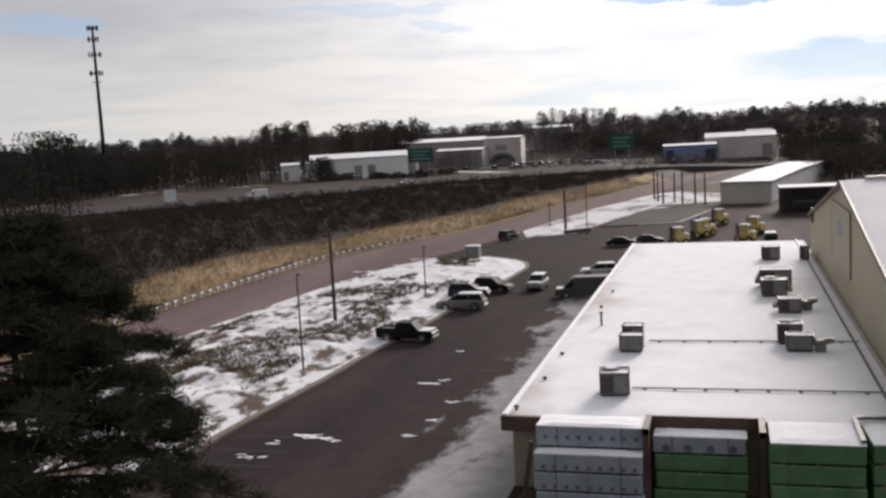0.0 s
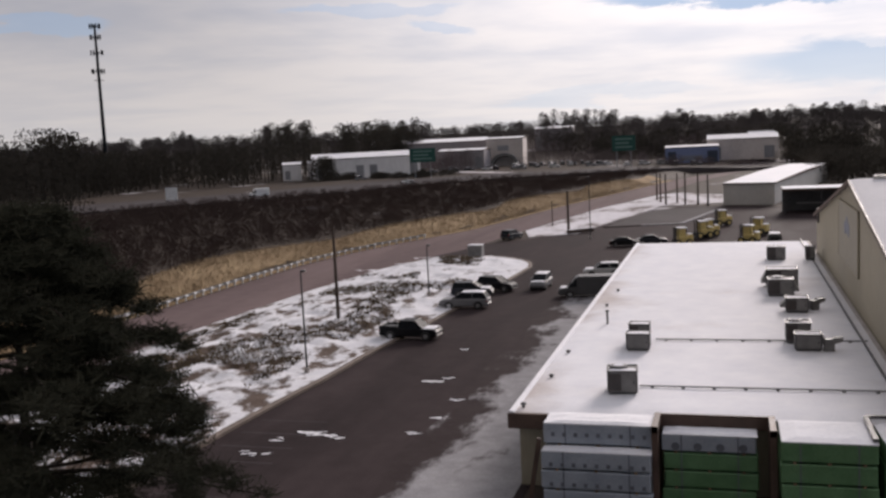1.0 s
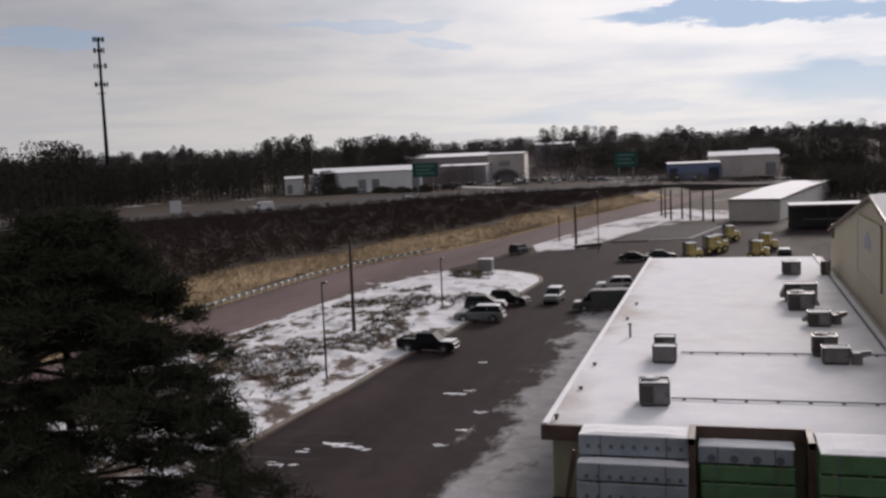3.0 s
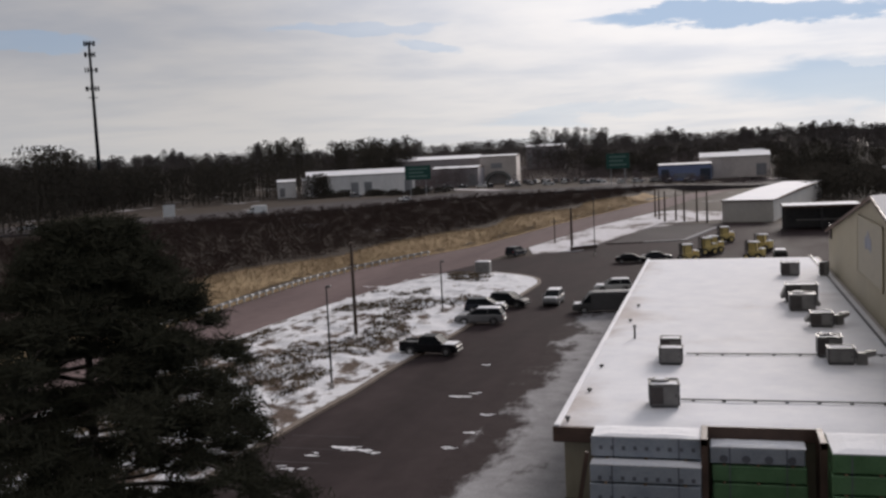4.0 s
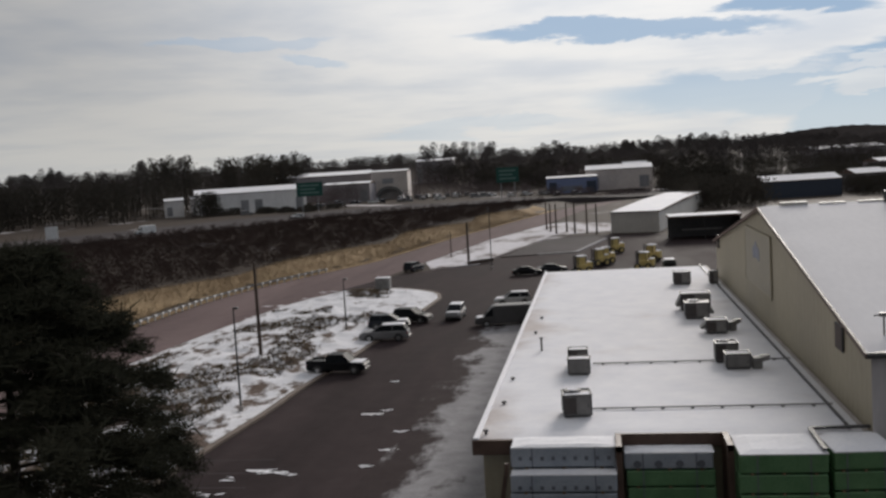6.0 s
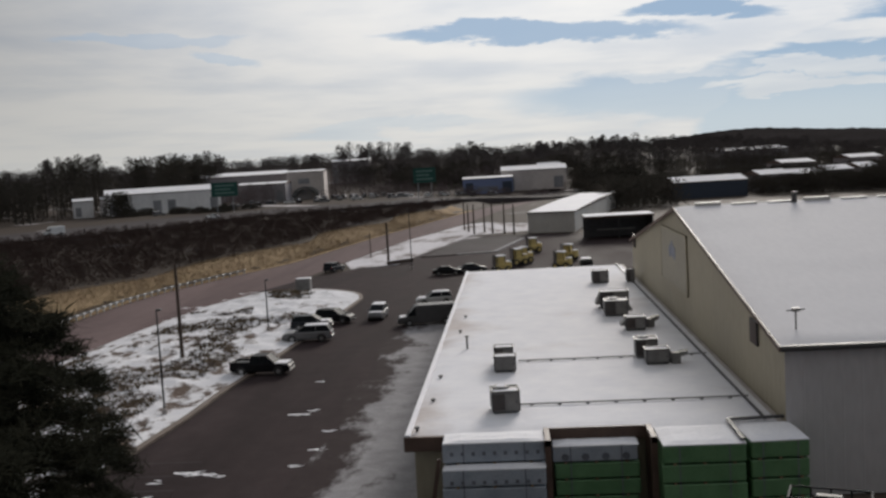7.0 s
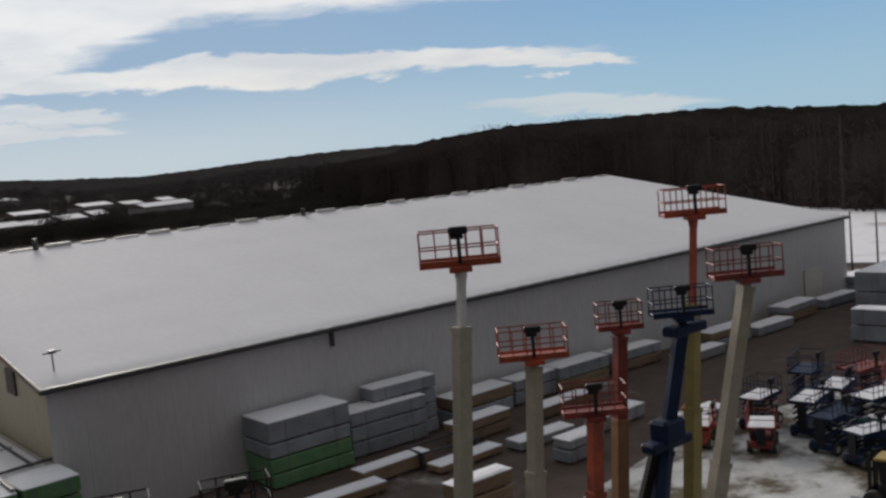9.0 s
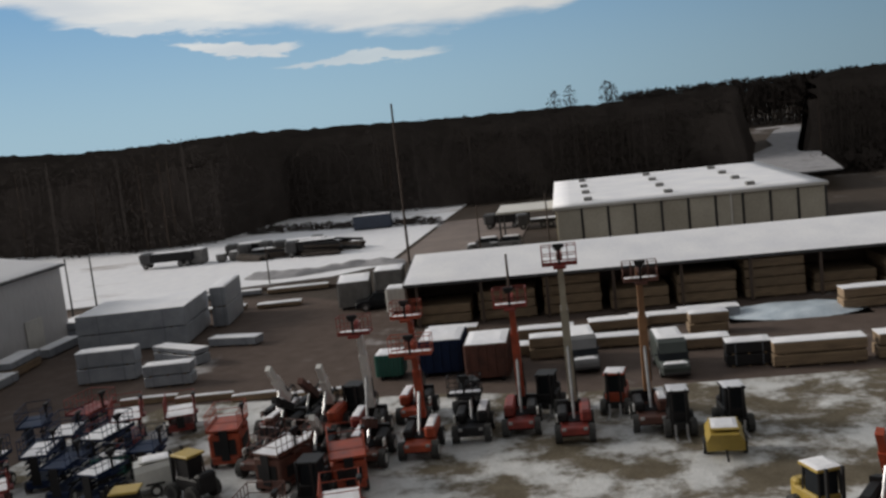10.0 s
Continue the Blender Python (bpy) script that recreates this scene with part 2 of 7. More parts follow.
M["roof_snow"] = patched("roof_snow", SNOW_LO, SNOW_HI, (0.42, 0.36, 0.34), (0.62, 0.57, 0.55), 0.10, 0.30, 0.17, bump=0.15, west=(-7.8, -4.6, 0.20))
M["asphalt"] = patched("asphalt", (0.044, 0.033, 0.034), (0.062, 0.048, 0.049), (0.025, 0.0185, 0.019), (0.036, 0.027, 0.028), 0.16, 0.5, 0.16, stretch=(1, 0.22, 1), detail=10.0, turn=0.06, bump=0.3, rough=0.85, bare_rough=0.7)
M["road"] = patched("road_asphalt", (0.160, 0.118, 0.117), (0.205, 0.156, 0.154), (0.098, 0.071, 0.071), (0.136, 0.101, 0.100), 0.09, 0.5, 0.2, stretch=(1, 0.12, 1), bump=0.2)
M["lot_dark"] = patched("dark_asphalt", (0.08, 0.072, 0.074), (0.10, 0.09, 0.09), (0.05, 0.044, 0.045), (0.07, 0.06, 0.062), 0.08, 0.5, 0.2, bump=0.2)
M["slush"] = patched("slushy_snow", (0.20, 0.195, 0.205), (0.40, 0.39, 0.405), (0.030, 0.021, 0.022), (0.052, 0.040, 0.040), 0.34, 0.325, 0.09, stretch=(1.0, 0.5, 1), west=(-15.6, -10.8, 0.36), bump=0.5, detail=10.0)
M["island"] = patched("snow_over_grass", (0.60, 0.60, 0.64), (0.79, 0.78, 0.80), (0.075, 0.055, 0.045), (0.17, 0.13, 0.11), 0.50, 0.375, 0.06, stretch=(1, 0.6, 1), detail=10.0, bump=0.8, turn=0.5, west=(84, 126, 0.095, 1))
M["field"] = patched("winter_field", (0.40, 0.38, 0.40), (0.60, 0.58, 0.60), (0.050, 0.040, 0.034), (0.092, 0.075, 0.064), 0.03, 0.64, 0.06, bump=0.4)
M["grass"] = surface("dry_grass_bank", (0.25, 0.172, 0.104), (0.42, 0.31, 0.19), 0.9, scale=0.2, fine=18, bump=0.6, world_space=True, stretch=(1, 1, 3), rnd=0.0, gloss=0.0)
M["mud"] = patched("yard_mud", (0.36, 0.34, 0.34), (0.56, 0.54, 0.54), (0.080, 0.060, 0.052), (0.135, 0.105, 0.092), 0.11, 0.68, 0.09, bump=0.6, bare_rough=0.8)
M["yard_snow"] = patched("trampled_snow", (0.44, 0.44, 0.435), (0.72, 0.71, 0.71), (0.085, 0.070, 0.050), (0.19, 0.16, 0.12), 0.24, 0.475, 0.08, bump=0.9, detail=12.0, west=(-14.0, 14.0, 0.06, 1))
M["lot_snow"] = patched("lot_snow", SNOW_LO, SNOW_HI, (0.22, 0.18, 0.16), (0.36, 0.31, 0.29), 0.045, 0.36, 0.07, stretch=(2.2, 0.8, 1), bump=0.4)
M["store_lot"] = patched("snowy_store_lot", (0.50, 0.47, 0.49), (0.74, 0.71, 0.73), (0.11, 0.088, 0.085), (0.20, 0.165, 0.16), 0.055, 0.50, 0.07, stretch=(1, 1.6, 1), bump=0.2)
M["grey_twigs"] = surface("grey_bare_twigs", (0.15, 0.118, 0.120), (0.21, 0.170, 0.172), 0.9, scale=0.05, fine=16, bump=0.0, world_space=True, gloss=0.1)
M["concrete"] = surface("concrete", (0.30, 0.27, 0.25), (0.46, 0.42, 0.40), 0.85, scale=0.5, bump=0.2, world_space=True, rnd=0.02)
M["kerb"] = surface("kerb_dirt", (0.085, 0.062, 0.05), (0.17, 0.13, 0.105), 0.9, scale=0.9, bump=0.4, world_space=True)
M["tan_wall"] = surface("tan_metal_wall", (0.325, 0.285, 0.205), (0.42, 0.375, 0.275), 0.6, scale=0.12, fine=30, bump=0.05, stretch=(1, 1, 0.3), rnd=0.02)
M["grey_wall"] = surface("grey_metal_wall", (0.45, 0.435, 0.445), (0.56, 0.545, 0.555), 0.55, scale=0.10, fine=30, bump=0.04, stretch=(1, 1, 0.25), rnd=0.03)
M["white_wall"] = surface("white_metal_wall", (0.50, 0.48, 0.45), (0.66, 0.63, 0.59), 0.55, scale=0.15, fine=20, bump=0.05, stretch=(1, 1, 0.3))
M["panel_wall"] = surface("cream_wall_panel", (0.40, 0.36, 0.29), (0.54, 0.50, 0.42), 0.6, scale=0.3, bump=0.05, rnd=0.12)
M["trim"] = surface("brown_trim", (0.075, 0.045, 0.034), (0.13, 0.08, 0.06), 0.6, scale=1.0, bump=0.1)
M["dark"] = surface("dark_metal", (0.03, 0.029, 0.03), (0.06, 0.058, 0.06), 0.5, scale=2.0, bump=0.1)
M["tower_steel"] = surface("dark_tower_steel", (0.008, 0.010, 0.013), (0.018, 0.020, 0.025), 0.8, scale=0.5, bump=0.0, gloss=0.05)
M["unit_grey"] = surface("unit_grey_paint", (0.12, 0.115, 0.112), (0.22, 0.212, 0.205), 0.5, scale=1.5, bump=0.05)
M["galv"] = surface("galvanised_steel", (0.32, 0.32, 0.33), (0.48, 0.48, 0.49), 0.4, metal=0.7, scale=3.0, bump=0.05)
M["pole_wood"] = surface("pole_wood", (0.045, 0.03, 0.024), (0.10, 0.07, 0.055), 0.85, scale=1.2, bump=0.3, stretch=(3, 3, 0.3))
M["rubber"] = surface("tyre_rubber", (0.022, 0.022, 0.022), (0.05, 0.048, 0.046), 0.85, scale=4.0, bump=0.2)
M["glass"] = surface("dark_glass", (0.010, 0.012, 0.014), (0.02, 0.022, 0.026), 0.6, scale=1.0, bump=0.0, gloss=0.06)
M["lamp_clear"] = surface("lamp_lens", (0.22, 0.22, 0.22), (0.34, 0.34, 0.34), 0.25, scale=2.0, bump=0.0)
M["lamp_red"] = surface("tail_lens", (0.30, 0.01, 0.01), (0.42, 0.02, 0.02), 0.2, scale=2.0, bump=0.0)
M["alloy"] = surface("alloy_rim", (0.30, 0.30, 0.31), (0.5, 0.5, 0.5), 0.3, metal=0.8, scale=4.0, bump=0.0)


def paint(name, c, rough=0.32, wear=0.75, gloss=0.5):
    return surface(name, tuple(v * wear for v in c), c, rough, scale=1.3, fine=9, bump=0.03, rnd=0.08, gloss=gloss)


M["car_black"] = paint("black_car_paint", (0.012, 0.012, 0.014), 0.5, gloss=0.12)
M["car_navy"] = paint("navy_car_paint", (0.026, 0.030, 0.040), 0.45, gloss=0.2)
M["car_grey"] = paint("grey_van_paint", (0.10, 0.098, 0.102), 0.5, gloss=0.25)
M["car_silver"] = paint("silver_car_paint", (0.20, 0.198, 0.205), 0.45, gloss=0.3)
M["car_white"] = paint("white_car_paint", (0.72, 0.72, 0.72), 0.42)
M["car_green"] = paint("dark_green_car_paint", (0.045, 0.055, 0.05), 0.42)
M["orange"] = paint("orange_machine_paint", (0.44, 0.070, 0.026), 0.55, 0.35)
M["red"] = paint("red_machine_paint", (0.27, 0.036, 0.027), 0.55, 0.4)
M["blue"] = paint("blue_machine_paint", (0.009, 0.022, 0.066), 0.55, 0.5, gloss=0.2)
M["yellow"] = paint("yellow_machine_paint", (0.42, 0.29, 0.055), 0.5, 0.6)
M["cream"] = paint("cream_boom_paint", (0.36, 0.32, 0.25), 0.5, 0.7)
M["white_mach"] = paint("white_machine_paint", (0.66, 0.65, 0.62), 0.45, 0.8)
M["black_mach"] = paint("black_machine_paint", (0.024, 0.023, 0.024), 0.55, gloss=0.15)
M["rust"] = paint("faded_rusty_orange_paint", (0.13, 0.046, 0.031), 0.65, 0.35)
M["rust_tan"] = paint("tan_orange_mast_paint", (0.30, 0.15, 0.07), 0.55, 0.6)
M["olive"] = paint("dull_olive_yellow_paint", (0.29, 0.235, 0.07), 0.55, 0.6)
M["pale_yellow"] = paint("pale_yellow_machine_paint", (0.68, 0.53, 0.20), 0.5, 0.75)
M["tarp"] = surface("pale_blue_tarpaulin", (0.36, 0.43, 0.50), (0.55, 0.61, 0.67), 0.5, scale=0.8, fine=8, bump=0.5)
M["dirt"] = surface("pinkish_dirt", (0.12, 0.090, 0.079), (0.20, 0.157, 0.139), 0.9, scale=0.2, fine=20, bump=0.4, world_space=True)
M["green_wrap"] = surface("green_pack_wrap", (0.075, 0.175, 0.075), (0.14, 0.275, 0.135), 0.45, scale=0.9, bump=0.25)
M["white_wrap"] = surface("white_pack_wrap", (0.28, 0.315, 0.37), (0.42, 0.455, 0.51), 0.4, scale=0.8, bump=0.25)
M["grey_wrap"] = surface("grey_pack_wrap", (0.19, 0.205, 0.235), (0.31, 0.325, 0.36), 0.45, scale=0.8, bump=0.3)
M["lumber"] = surface("sawn_lumber", (0.16, 0.11, 0.068), (0.30, 0.215, 0.135), 0.8, scale=0.6, bump=0.3, stretch=(1, 6, 6), rnd=0.2)
M["mark"] = surface("dark_print", (0.11, 0.12, 0.14), (0.17, 0.18, 0.21), 0.6, scale=3.0, bump=0.0)
M["green_tank"] = paint("green_skip_paint", (0.02, 0.11, 0.085), 0.5)
M["sign_green"] = paint("green_sign_sheet", (0.012, 0.085, 0.068), 0.5)
M["sign_white"] = paint("white_sign_sheet", (0.72, 0.72, 0.72), 0.5)
M["blue_wall"] = paint("blue_metal_wall", (0.22, 0.27, 0.46), 0.5)
M["slate_wall"] = paint("slate_metal_wall", (0.05, 0.065, 0.10), 0.55)
M["logo_blue"] = paint("blue_emblem_paint", (0.25, 0.27, 0.34), 0.5)
M["panel_grey"] = surface("grey_sign_board", (0.30, 0.27, 0.21), (0.37, 0.335, 0.26), 0.6, scale=0.2, bump=0.03)
M["needles"] = surface("pine_needles", (0.032, 0.033, 0.022), (0.064, 0.061, 0.043), 0.75, scale=0.7, fine=8, bump=0.0, rnd=0.15, gloss=0.2)
M["bark"] = surface("pine_bark", (0.035, 0.026, 0.021), (0.085, 0.065, 0.052), 0.9, scale=2.0, bump=0.7, stretch=(2, 2, 0.4))
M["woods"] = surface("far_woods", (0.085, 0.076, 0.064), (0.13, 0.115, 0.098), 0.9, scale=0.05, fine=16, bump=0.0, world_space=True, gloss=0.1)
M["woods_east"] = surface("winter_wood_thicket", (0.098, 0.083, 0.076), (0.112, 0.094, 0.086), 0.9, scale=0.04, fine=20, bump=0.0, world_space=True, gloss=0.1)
# paler than the nearer woods: distance haze is mixed into this base colour
M["hazed_ridge_woods"] = surface("hazed_ridge_woods", (0.125, 0.108, 0.105), (0.175, 0.152, 0.148), 0.9, scale=0.02, fine=16, bump=0.0, world_space=True, gloss=0.1)
M["woods_red"] = surface("bare_woods", (0.085, 0.066, 0.055), (0.13, 0.10, 0.084), 0.9, scale=0.05, fine=16, bump=0.0, world_space=True, gloss=0.1)
M["brush"] = surface("dark_brush", (0.074, 0.052, 0.046), (0.115, 0.082, 0.074), 0.9, scale=0.08, fine=14, bump=0.0, world_space=True, gloss=0.1)
M["tuft"] = surface("dead_grass_tufts", (0.07, 0.05, 0.035), (0.20, 0.15, 0.10), 0.9, scale=0.5, bump=0.0, world_space=True, gloss=0.1)
M["cone"] = paint("orange_safety_plastic", (0.62, 0.12, 0.02), 0.5)
M["far_wall"] = surface("far_pale_wall", (0.66, 0.64, 0.64), (0.84, 0.82, 0.82), 0.8, scale=0.08, fine=12, bump=0.0, stretch=(1, 1, 0.5), rnd=0.1)
M["far_tan"] = surface("far_tan_wall", (0.52, 0.46, 0.43), (0.70, 0.63, 0.59), 0.8, scale=0.08, fine=12, bump=0.0, rnd=0.1)
M["far_grey"] = surface("far_grey_wall", (0.25, 0.225, 0.235), (0.34, 0.31, 0.32), 0.8, scale=0.08, fine=12, bump=0.0, rnd=0.1)
M["far_window"] = surface("far_window_glass", (0.20, 0.20, 0.21), (0.30, 0.295, 0.31), 0.5, scale=0.4, bump=0.0)
M["sign_bar"] = paint("worn_sign_lettering", (0.16, 0.27, 0.24), 0.6)


def bend(m, keep, lean=(0, 0, 0.8)):
    """Foliage shades like a crown, not like single blades: normals lean one set way."""
    n, l = m.node_tree.nodes, m.node_tree.links
    g = n.new("ShaderNodeNewGeometry").outputs["Normal"]
    a = n.new("ShaderNodeVectorMath")
    a.operation = "SCALE"
    l.new(g, a.inputs[0])
    a.inputs["Scale"].default_value = keep
    b = n.new("ShaderNodeVectorMath")
    b.operation = "ADD"
    l.new(a.outputs[0], b.inputs[0])
    b.inputs[1].default_value = lean
    c = n.new("ShaderNodeVectorMath")
    c.operation = "NORMALIZE"
    l.new(b.outputs[0], c.inputs[0])
    l.new(c.outputs[0], n["Principled BSDF"].inputs["Normal"])
    n["Principled BSDF"].inputs["Specular IOR Level"].default_value = 0.03


# woods, brush and needles lean off the sun: their even shade is built in
for key, keep, lean in (("woods", 0.12, (0, -0.85, 0.15)), ("hazed_ridge_woods", 0.12, (0, -0.85, 0.25)), ("grey_twigs", 0.2, (0, -0.8, 0.25)), ("woods_red", 0.25, (-0.55, -0.35, 0.35)), ("woods_east", 0.05, (-0.85, -0.38, 0.10)), ("brush", 0.10, (0.2, -0.85, 0.22)), ("needles", 0.35, (0.2, -0.5, 0.5)), ("grass", 0.25, (0.15, -0.1, 0.8)), ("tuft", 0.3, (0, 0, 0.8))):
    bend(M[key], keep, lean)

# ================= mesh helpers =================
class Shape:
    """Verts and faces gathered for one mesh."""

    def __init__(self):
        self.v, self.f = [], []

    def add(self, verts, faces, m=None):
        o = len(self.v)
        self.v += [tuple(m @ Vector(p)) if m is not None else tuple(p) for p in verts]
        self.f += [tuple(i + o for i in f) for f in faces]
        return self

    def box(self, x0, x1, y0, y1, z0, z1, c=0.0, m=None):
        """A box; c rounds its edges off by a chamfer."""
        if c <= 0:
            v = [(x, y, z) for z in (z0, z1) for y in (y0, y1) for x in (x0, x1)]
            return self.add(v, [(0, 2, 3, 1), (4, 5, 7, 6), (0, 1, 5, 4), (2, 6, 7, 3), (0, 4, 6, 2), (1, 3, 7, 5)], m)
        rings = []
        for z, k in ((z0, c), (z0 + c, 0), (z1 - c, 0), (z1, c)):
            a, b, p, q = x0 + k, x1 - k, y0 + k, y1 - k
            e = c if k == 0 else c * 0.5
            rings.append([(a + e, p, z), (b - e, p, z), (b, p + e, z), (b, q - e, z), (b - e, q, z), (a + e, q, z), (a, q - e, z), (a, p + e, z)])
        return self.loft(rings, m)

    def loft(self, rings, m=None, caps=True, closed=True):
        k = len(rings[0])
        v = [p for r in rings for p in r]
        f = []
        for i in range(len(rings) - 1):
            for j in range(k if closed else k - 1):
                j2 = (j + 1) % k
                f.append((i * k + j, i * k + j2, (i + 1) * k + j2, (i + 1) * k + j))
        if caps:
            f.append(tuple(reversed(range(k))))
            f.append(tuple(range((len(rings) - 1) * k, len(rings) * k)))
        return self.add(v, f, m)

    def tube(self, p, q, r, r2=None, n=8, m=None):
        """A round bar from p to q."""
        p, q = Vector(p), Vector(q)
        r2 = r if r2 is None else r2
        d = (q - p).normalized()
        a = d.orthogonal().normalized()
        b = d.cross(a)
        ring = lambda o, s: [tuple(o + s * (math.cos(t) * a + math.sin(t) * b)) for t in (2 * math.pi * i / n for i in range(n))]
        return self.loft([ring(p, r), ring(q, r2)], m)

    def bar(self, p, q, w, h, m=None, w2=None, h2=None):
        """A square bar from p to q, w across and h deep."""
        p, q = Vector(p), Vector(q)
        w2, h2 = w if w2 is None else w2, h if h2 is None else h2
        d = (q - p).normalized()
        s = d.cross(Vector((0, 0, 1)))
        s = s.normalized() if s.length > 0.02 else Vector((0, 1, 0))
        u = s.cross(d)
        ring = lambda o, w, h: [tuple(o + s * (a * w / 2) + u * (b * h / 2)) for a, b in ((-1, -1), (1, -1), (1, 1), (-1, 1))]
        return self.loft([ring(p, w, h), ring(q, w2, h2)], m)

    def bent(self, pts, r, n=6):
        """A round bar that bends through the points."""
        pts, rings = [Vector(p) for p in pts], []
        for i, p in enumerate(pts):
            d = (pts[min(i + 1, len(pts) - 1)] - pts[max(i - 1, 0)]).normalized()
            a = d.cross(Vector((0.02, 1, 0.01))).normalized()
            b = d.cross(a)
            rings.append([tuple(p + r * (math.cos(t) * a + math.sin(t) * b)) for t in (2 * math.pi * j / n for j in range(n))])
        return self.loft(rings)

    def prism(self, poly, z0, z1, m=None):
        n = len(poly)
        return self.add([(*p, z0) for p in poly] + [(*p, z1) for p in poly],
                        [tuple(reversed(range(n))), tuple(range(n, 2 * n))] + [(i, (i + 1) % n, n + (i + 1) % n, n + i) for i in range(n)], m)

    def side(self, poly, y0, y1, m=None):
        """A side view (x, z) drawn out from y0 to y1."""
        n = len(poly)
        return self.add([(x, y0, z) for x, z in poly] + [(x, y1, z) for x, z in poly],
                        [tuple(range(n)), tuple(reversed(range(n, 2 * n)))] + [(i, n + i, n + (i + 1) % n, (i + 1) % n) for i in range(n)], m)

    def mesh(self, name, material, smooth=False):
        me = bpy.data.meshes.new(name)
        me.from_pydata(self.v, [], self.f)
        bm = bmesh.new()
        bm.from_mesh(me)
        bmesh.ops.recalc_face_normals(bm, faces=bm.faces)
        bm.to_mesh(me)
        bm.free()
        if smooth:
            me.polygons.foreach_set("use_smooth", [True] * len(me.polygons))
        me.materials.append(material)
        return me


def raw(name, verts, faces, material):
    me = bpy.data.meshes.new(name)
    me.from_pydata(verts, [], faces)
    me.materials.append(material)
    return me


def part(name, shape, material, parent, label="", smooth=False):
    ob = new(name, shape.mesh(name, material, smooth))
    ob.parent = parent
    return tagged(ob, label=label) if label else ob


def thing(name, label, category, m=None, group=""):
    ob = new(name)
    ob.empty_display_size = 0.3
    if m is not None:
        ob.matrix_basis = m
    return tagged(ob, label, category, group)


def solid(name, shape, material, label, category, m=None, group="", kind="", smooth=False):
    ob = new(name, shape.mesh(name, material, smooth))
    if m is not None:
        ob.matrix_basis = m
    return tagged(ob, label, category, group, kind)


def setting(name, shape, material, label="", category="", smooth=False):
    return tagged(new(name, shape.mesh(name, material, smooth)), label, category, kind="structure")


def at(x, y, z=0.0, turn=0.0, s=1.0):
    return Matrix.Translation((x, y, z)) @ Matrix.Rotation(radians(turn), 4, "Z") @ Matrix.Scale(s, 4)


def ramp01(a, b, v):
    t = min(1.0, max(0.0, (v - a) / (b - a)))
    return t * t * (3 - 2 * t)


def lerp(xs, ys, v):
    return float(np.interp(v, xs, ys))


def snow_cap(x0, x1, y0, y1, z, h=0.07, seed=0, n=6):
    """A soft uneven layer of snow on a flat top."""
    s, rng = Shape(), random.Random(seed)
    nx, ny = max(2, n), max(2, n)
    v, f = [], []
    for j in range(ny + 1):
        for i in range(nx + 1):
            rim = i in (0, nx) or j in (0, ny)
            v.append((x0 + (x1 - x0) * i / nx + (rng.uniform(-1, 1) * 0.02 if rim else 0), y0 + (y1 - y0) * j / ny, z + (h * 0.35 if rim else h * rng.uniform(0.8, 1.15))))
    for j in range(ny):
        for i in range(nx):
            a = j * (nx + 1) + i
            f.append((a, a + 1, a + nx + 2, a + nx + 1))
    k = len(v)
    loop = [i for i in range(nx + 1)] + [j * (nx + 1) + nx for j in range(1, ny + 1)] + [ny * (nx + 1) + i for i in range(nx - 1, -1, -1)] + [j * (nx + 1) for j in range(ny - 1, 0, -1)]
    v += [(v[i][0], v[i][1], z - 0.005) for i in loop]
    for a in range(len(loop)):
        b = (a + 1) % len(loop)
        f.append((loop[b], loop[a], k + a, k + b))
    return s.add(v, f)

# ================= ground, roads and lots =================
EDGE_Y = (-400, 60, 116, 138, 152, 168, 187, 240, 327, 420, 700, 3000)
EDGE_X = (-64, -62, -61, -60, -57.5, -52.5, -45.4, -36.6, -18, 6, 120, 1500)


def bank_foot(y):
    """Where the grass bank beside the frontage road begins."""
    return lerp(EDGE_Y, EDGE_X, y)


def height(x, y):
    d = bank_foot(y) - x
    h = 1.9 * ramp01(1.5, 9, d) + 1.6 * ramp01(12, 60, d)
    r = math.hypot(x, y)
    az = math.degrees(math.atan2(x, y))
    north = 1 - ramp01(5, 22, az)
    h += (9 * ramp01(480, 950, r) + 6 * ramp01(900, 1600, r)) * north
    h += 3.5 * ramp01(240, 420, r) * ramp01(30, 60, az) + 3 * ramp01(700, 1500, r)
    return h


def spaced(*spans):
    out = []
    for a, b, step in spans:
        n = max(1, round((b - a) / step))
        out += [a + (b - a) * i / n for i in range(n)]
    return out + [spans[-1][1]]


xs = spaced((-2200, -320, 94), (-320, -130, 10), (-130, -10, 3.0), (-10, 240, 10), (240, 2600, 90))
ys = spaced((-900, -60, 60), (-60, 60, 10), (60, 260, 4.0), (260, 520, 10), (520, 3200, 90))
gv = [(x, y, height(x, y) - 0.03) for y in ys for x in xs]
gf = [(j * len(xs) + i, j * len(xs) + i + 1, (j + 1) * len(xs) + i + 1, (j + 1) * len(xs) + i) for j in range(len(ys) - 1) for i in range(len(xs) - 1)]
ground = tagged(new("ground", raw("ground", gv, gf, M["field"])), "brown winter field with patches of old snow", "ground", kind="structure")


def sheet(name, poly, z, material, label, category):
    """A flat sheet of ground laid over the field."""
    s = Shape().prism(poly, z - 0.2, z)
    return setting(name, s, material, label, category)


def ribbon(rows, z, depth=0.25):
    """A strip between two edges: rows of (y, x of one edge, x of the other)."""
    v, f = [], []
    for y, a, b in rows:
        v += [(a, y, z - depth), (a, y, z), (b, y, z), (b, y, z - depth)]
    for i in range(len(rows) - 1):
        o = 4 * i
        f += [(o + k, o + k + 1, o + k + 5, o + k + 4) for k in range(3)]
    f += [(0, 3, 2, 1), (len(v) - 4, len(v) - 3, len(v) - 2, len(v) - 1)]
    return Shape().add(v, f)


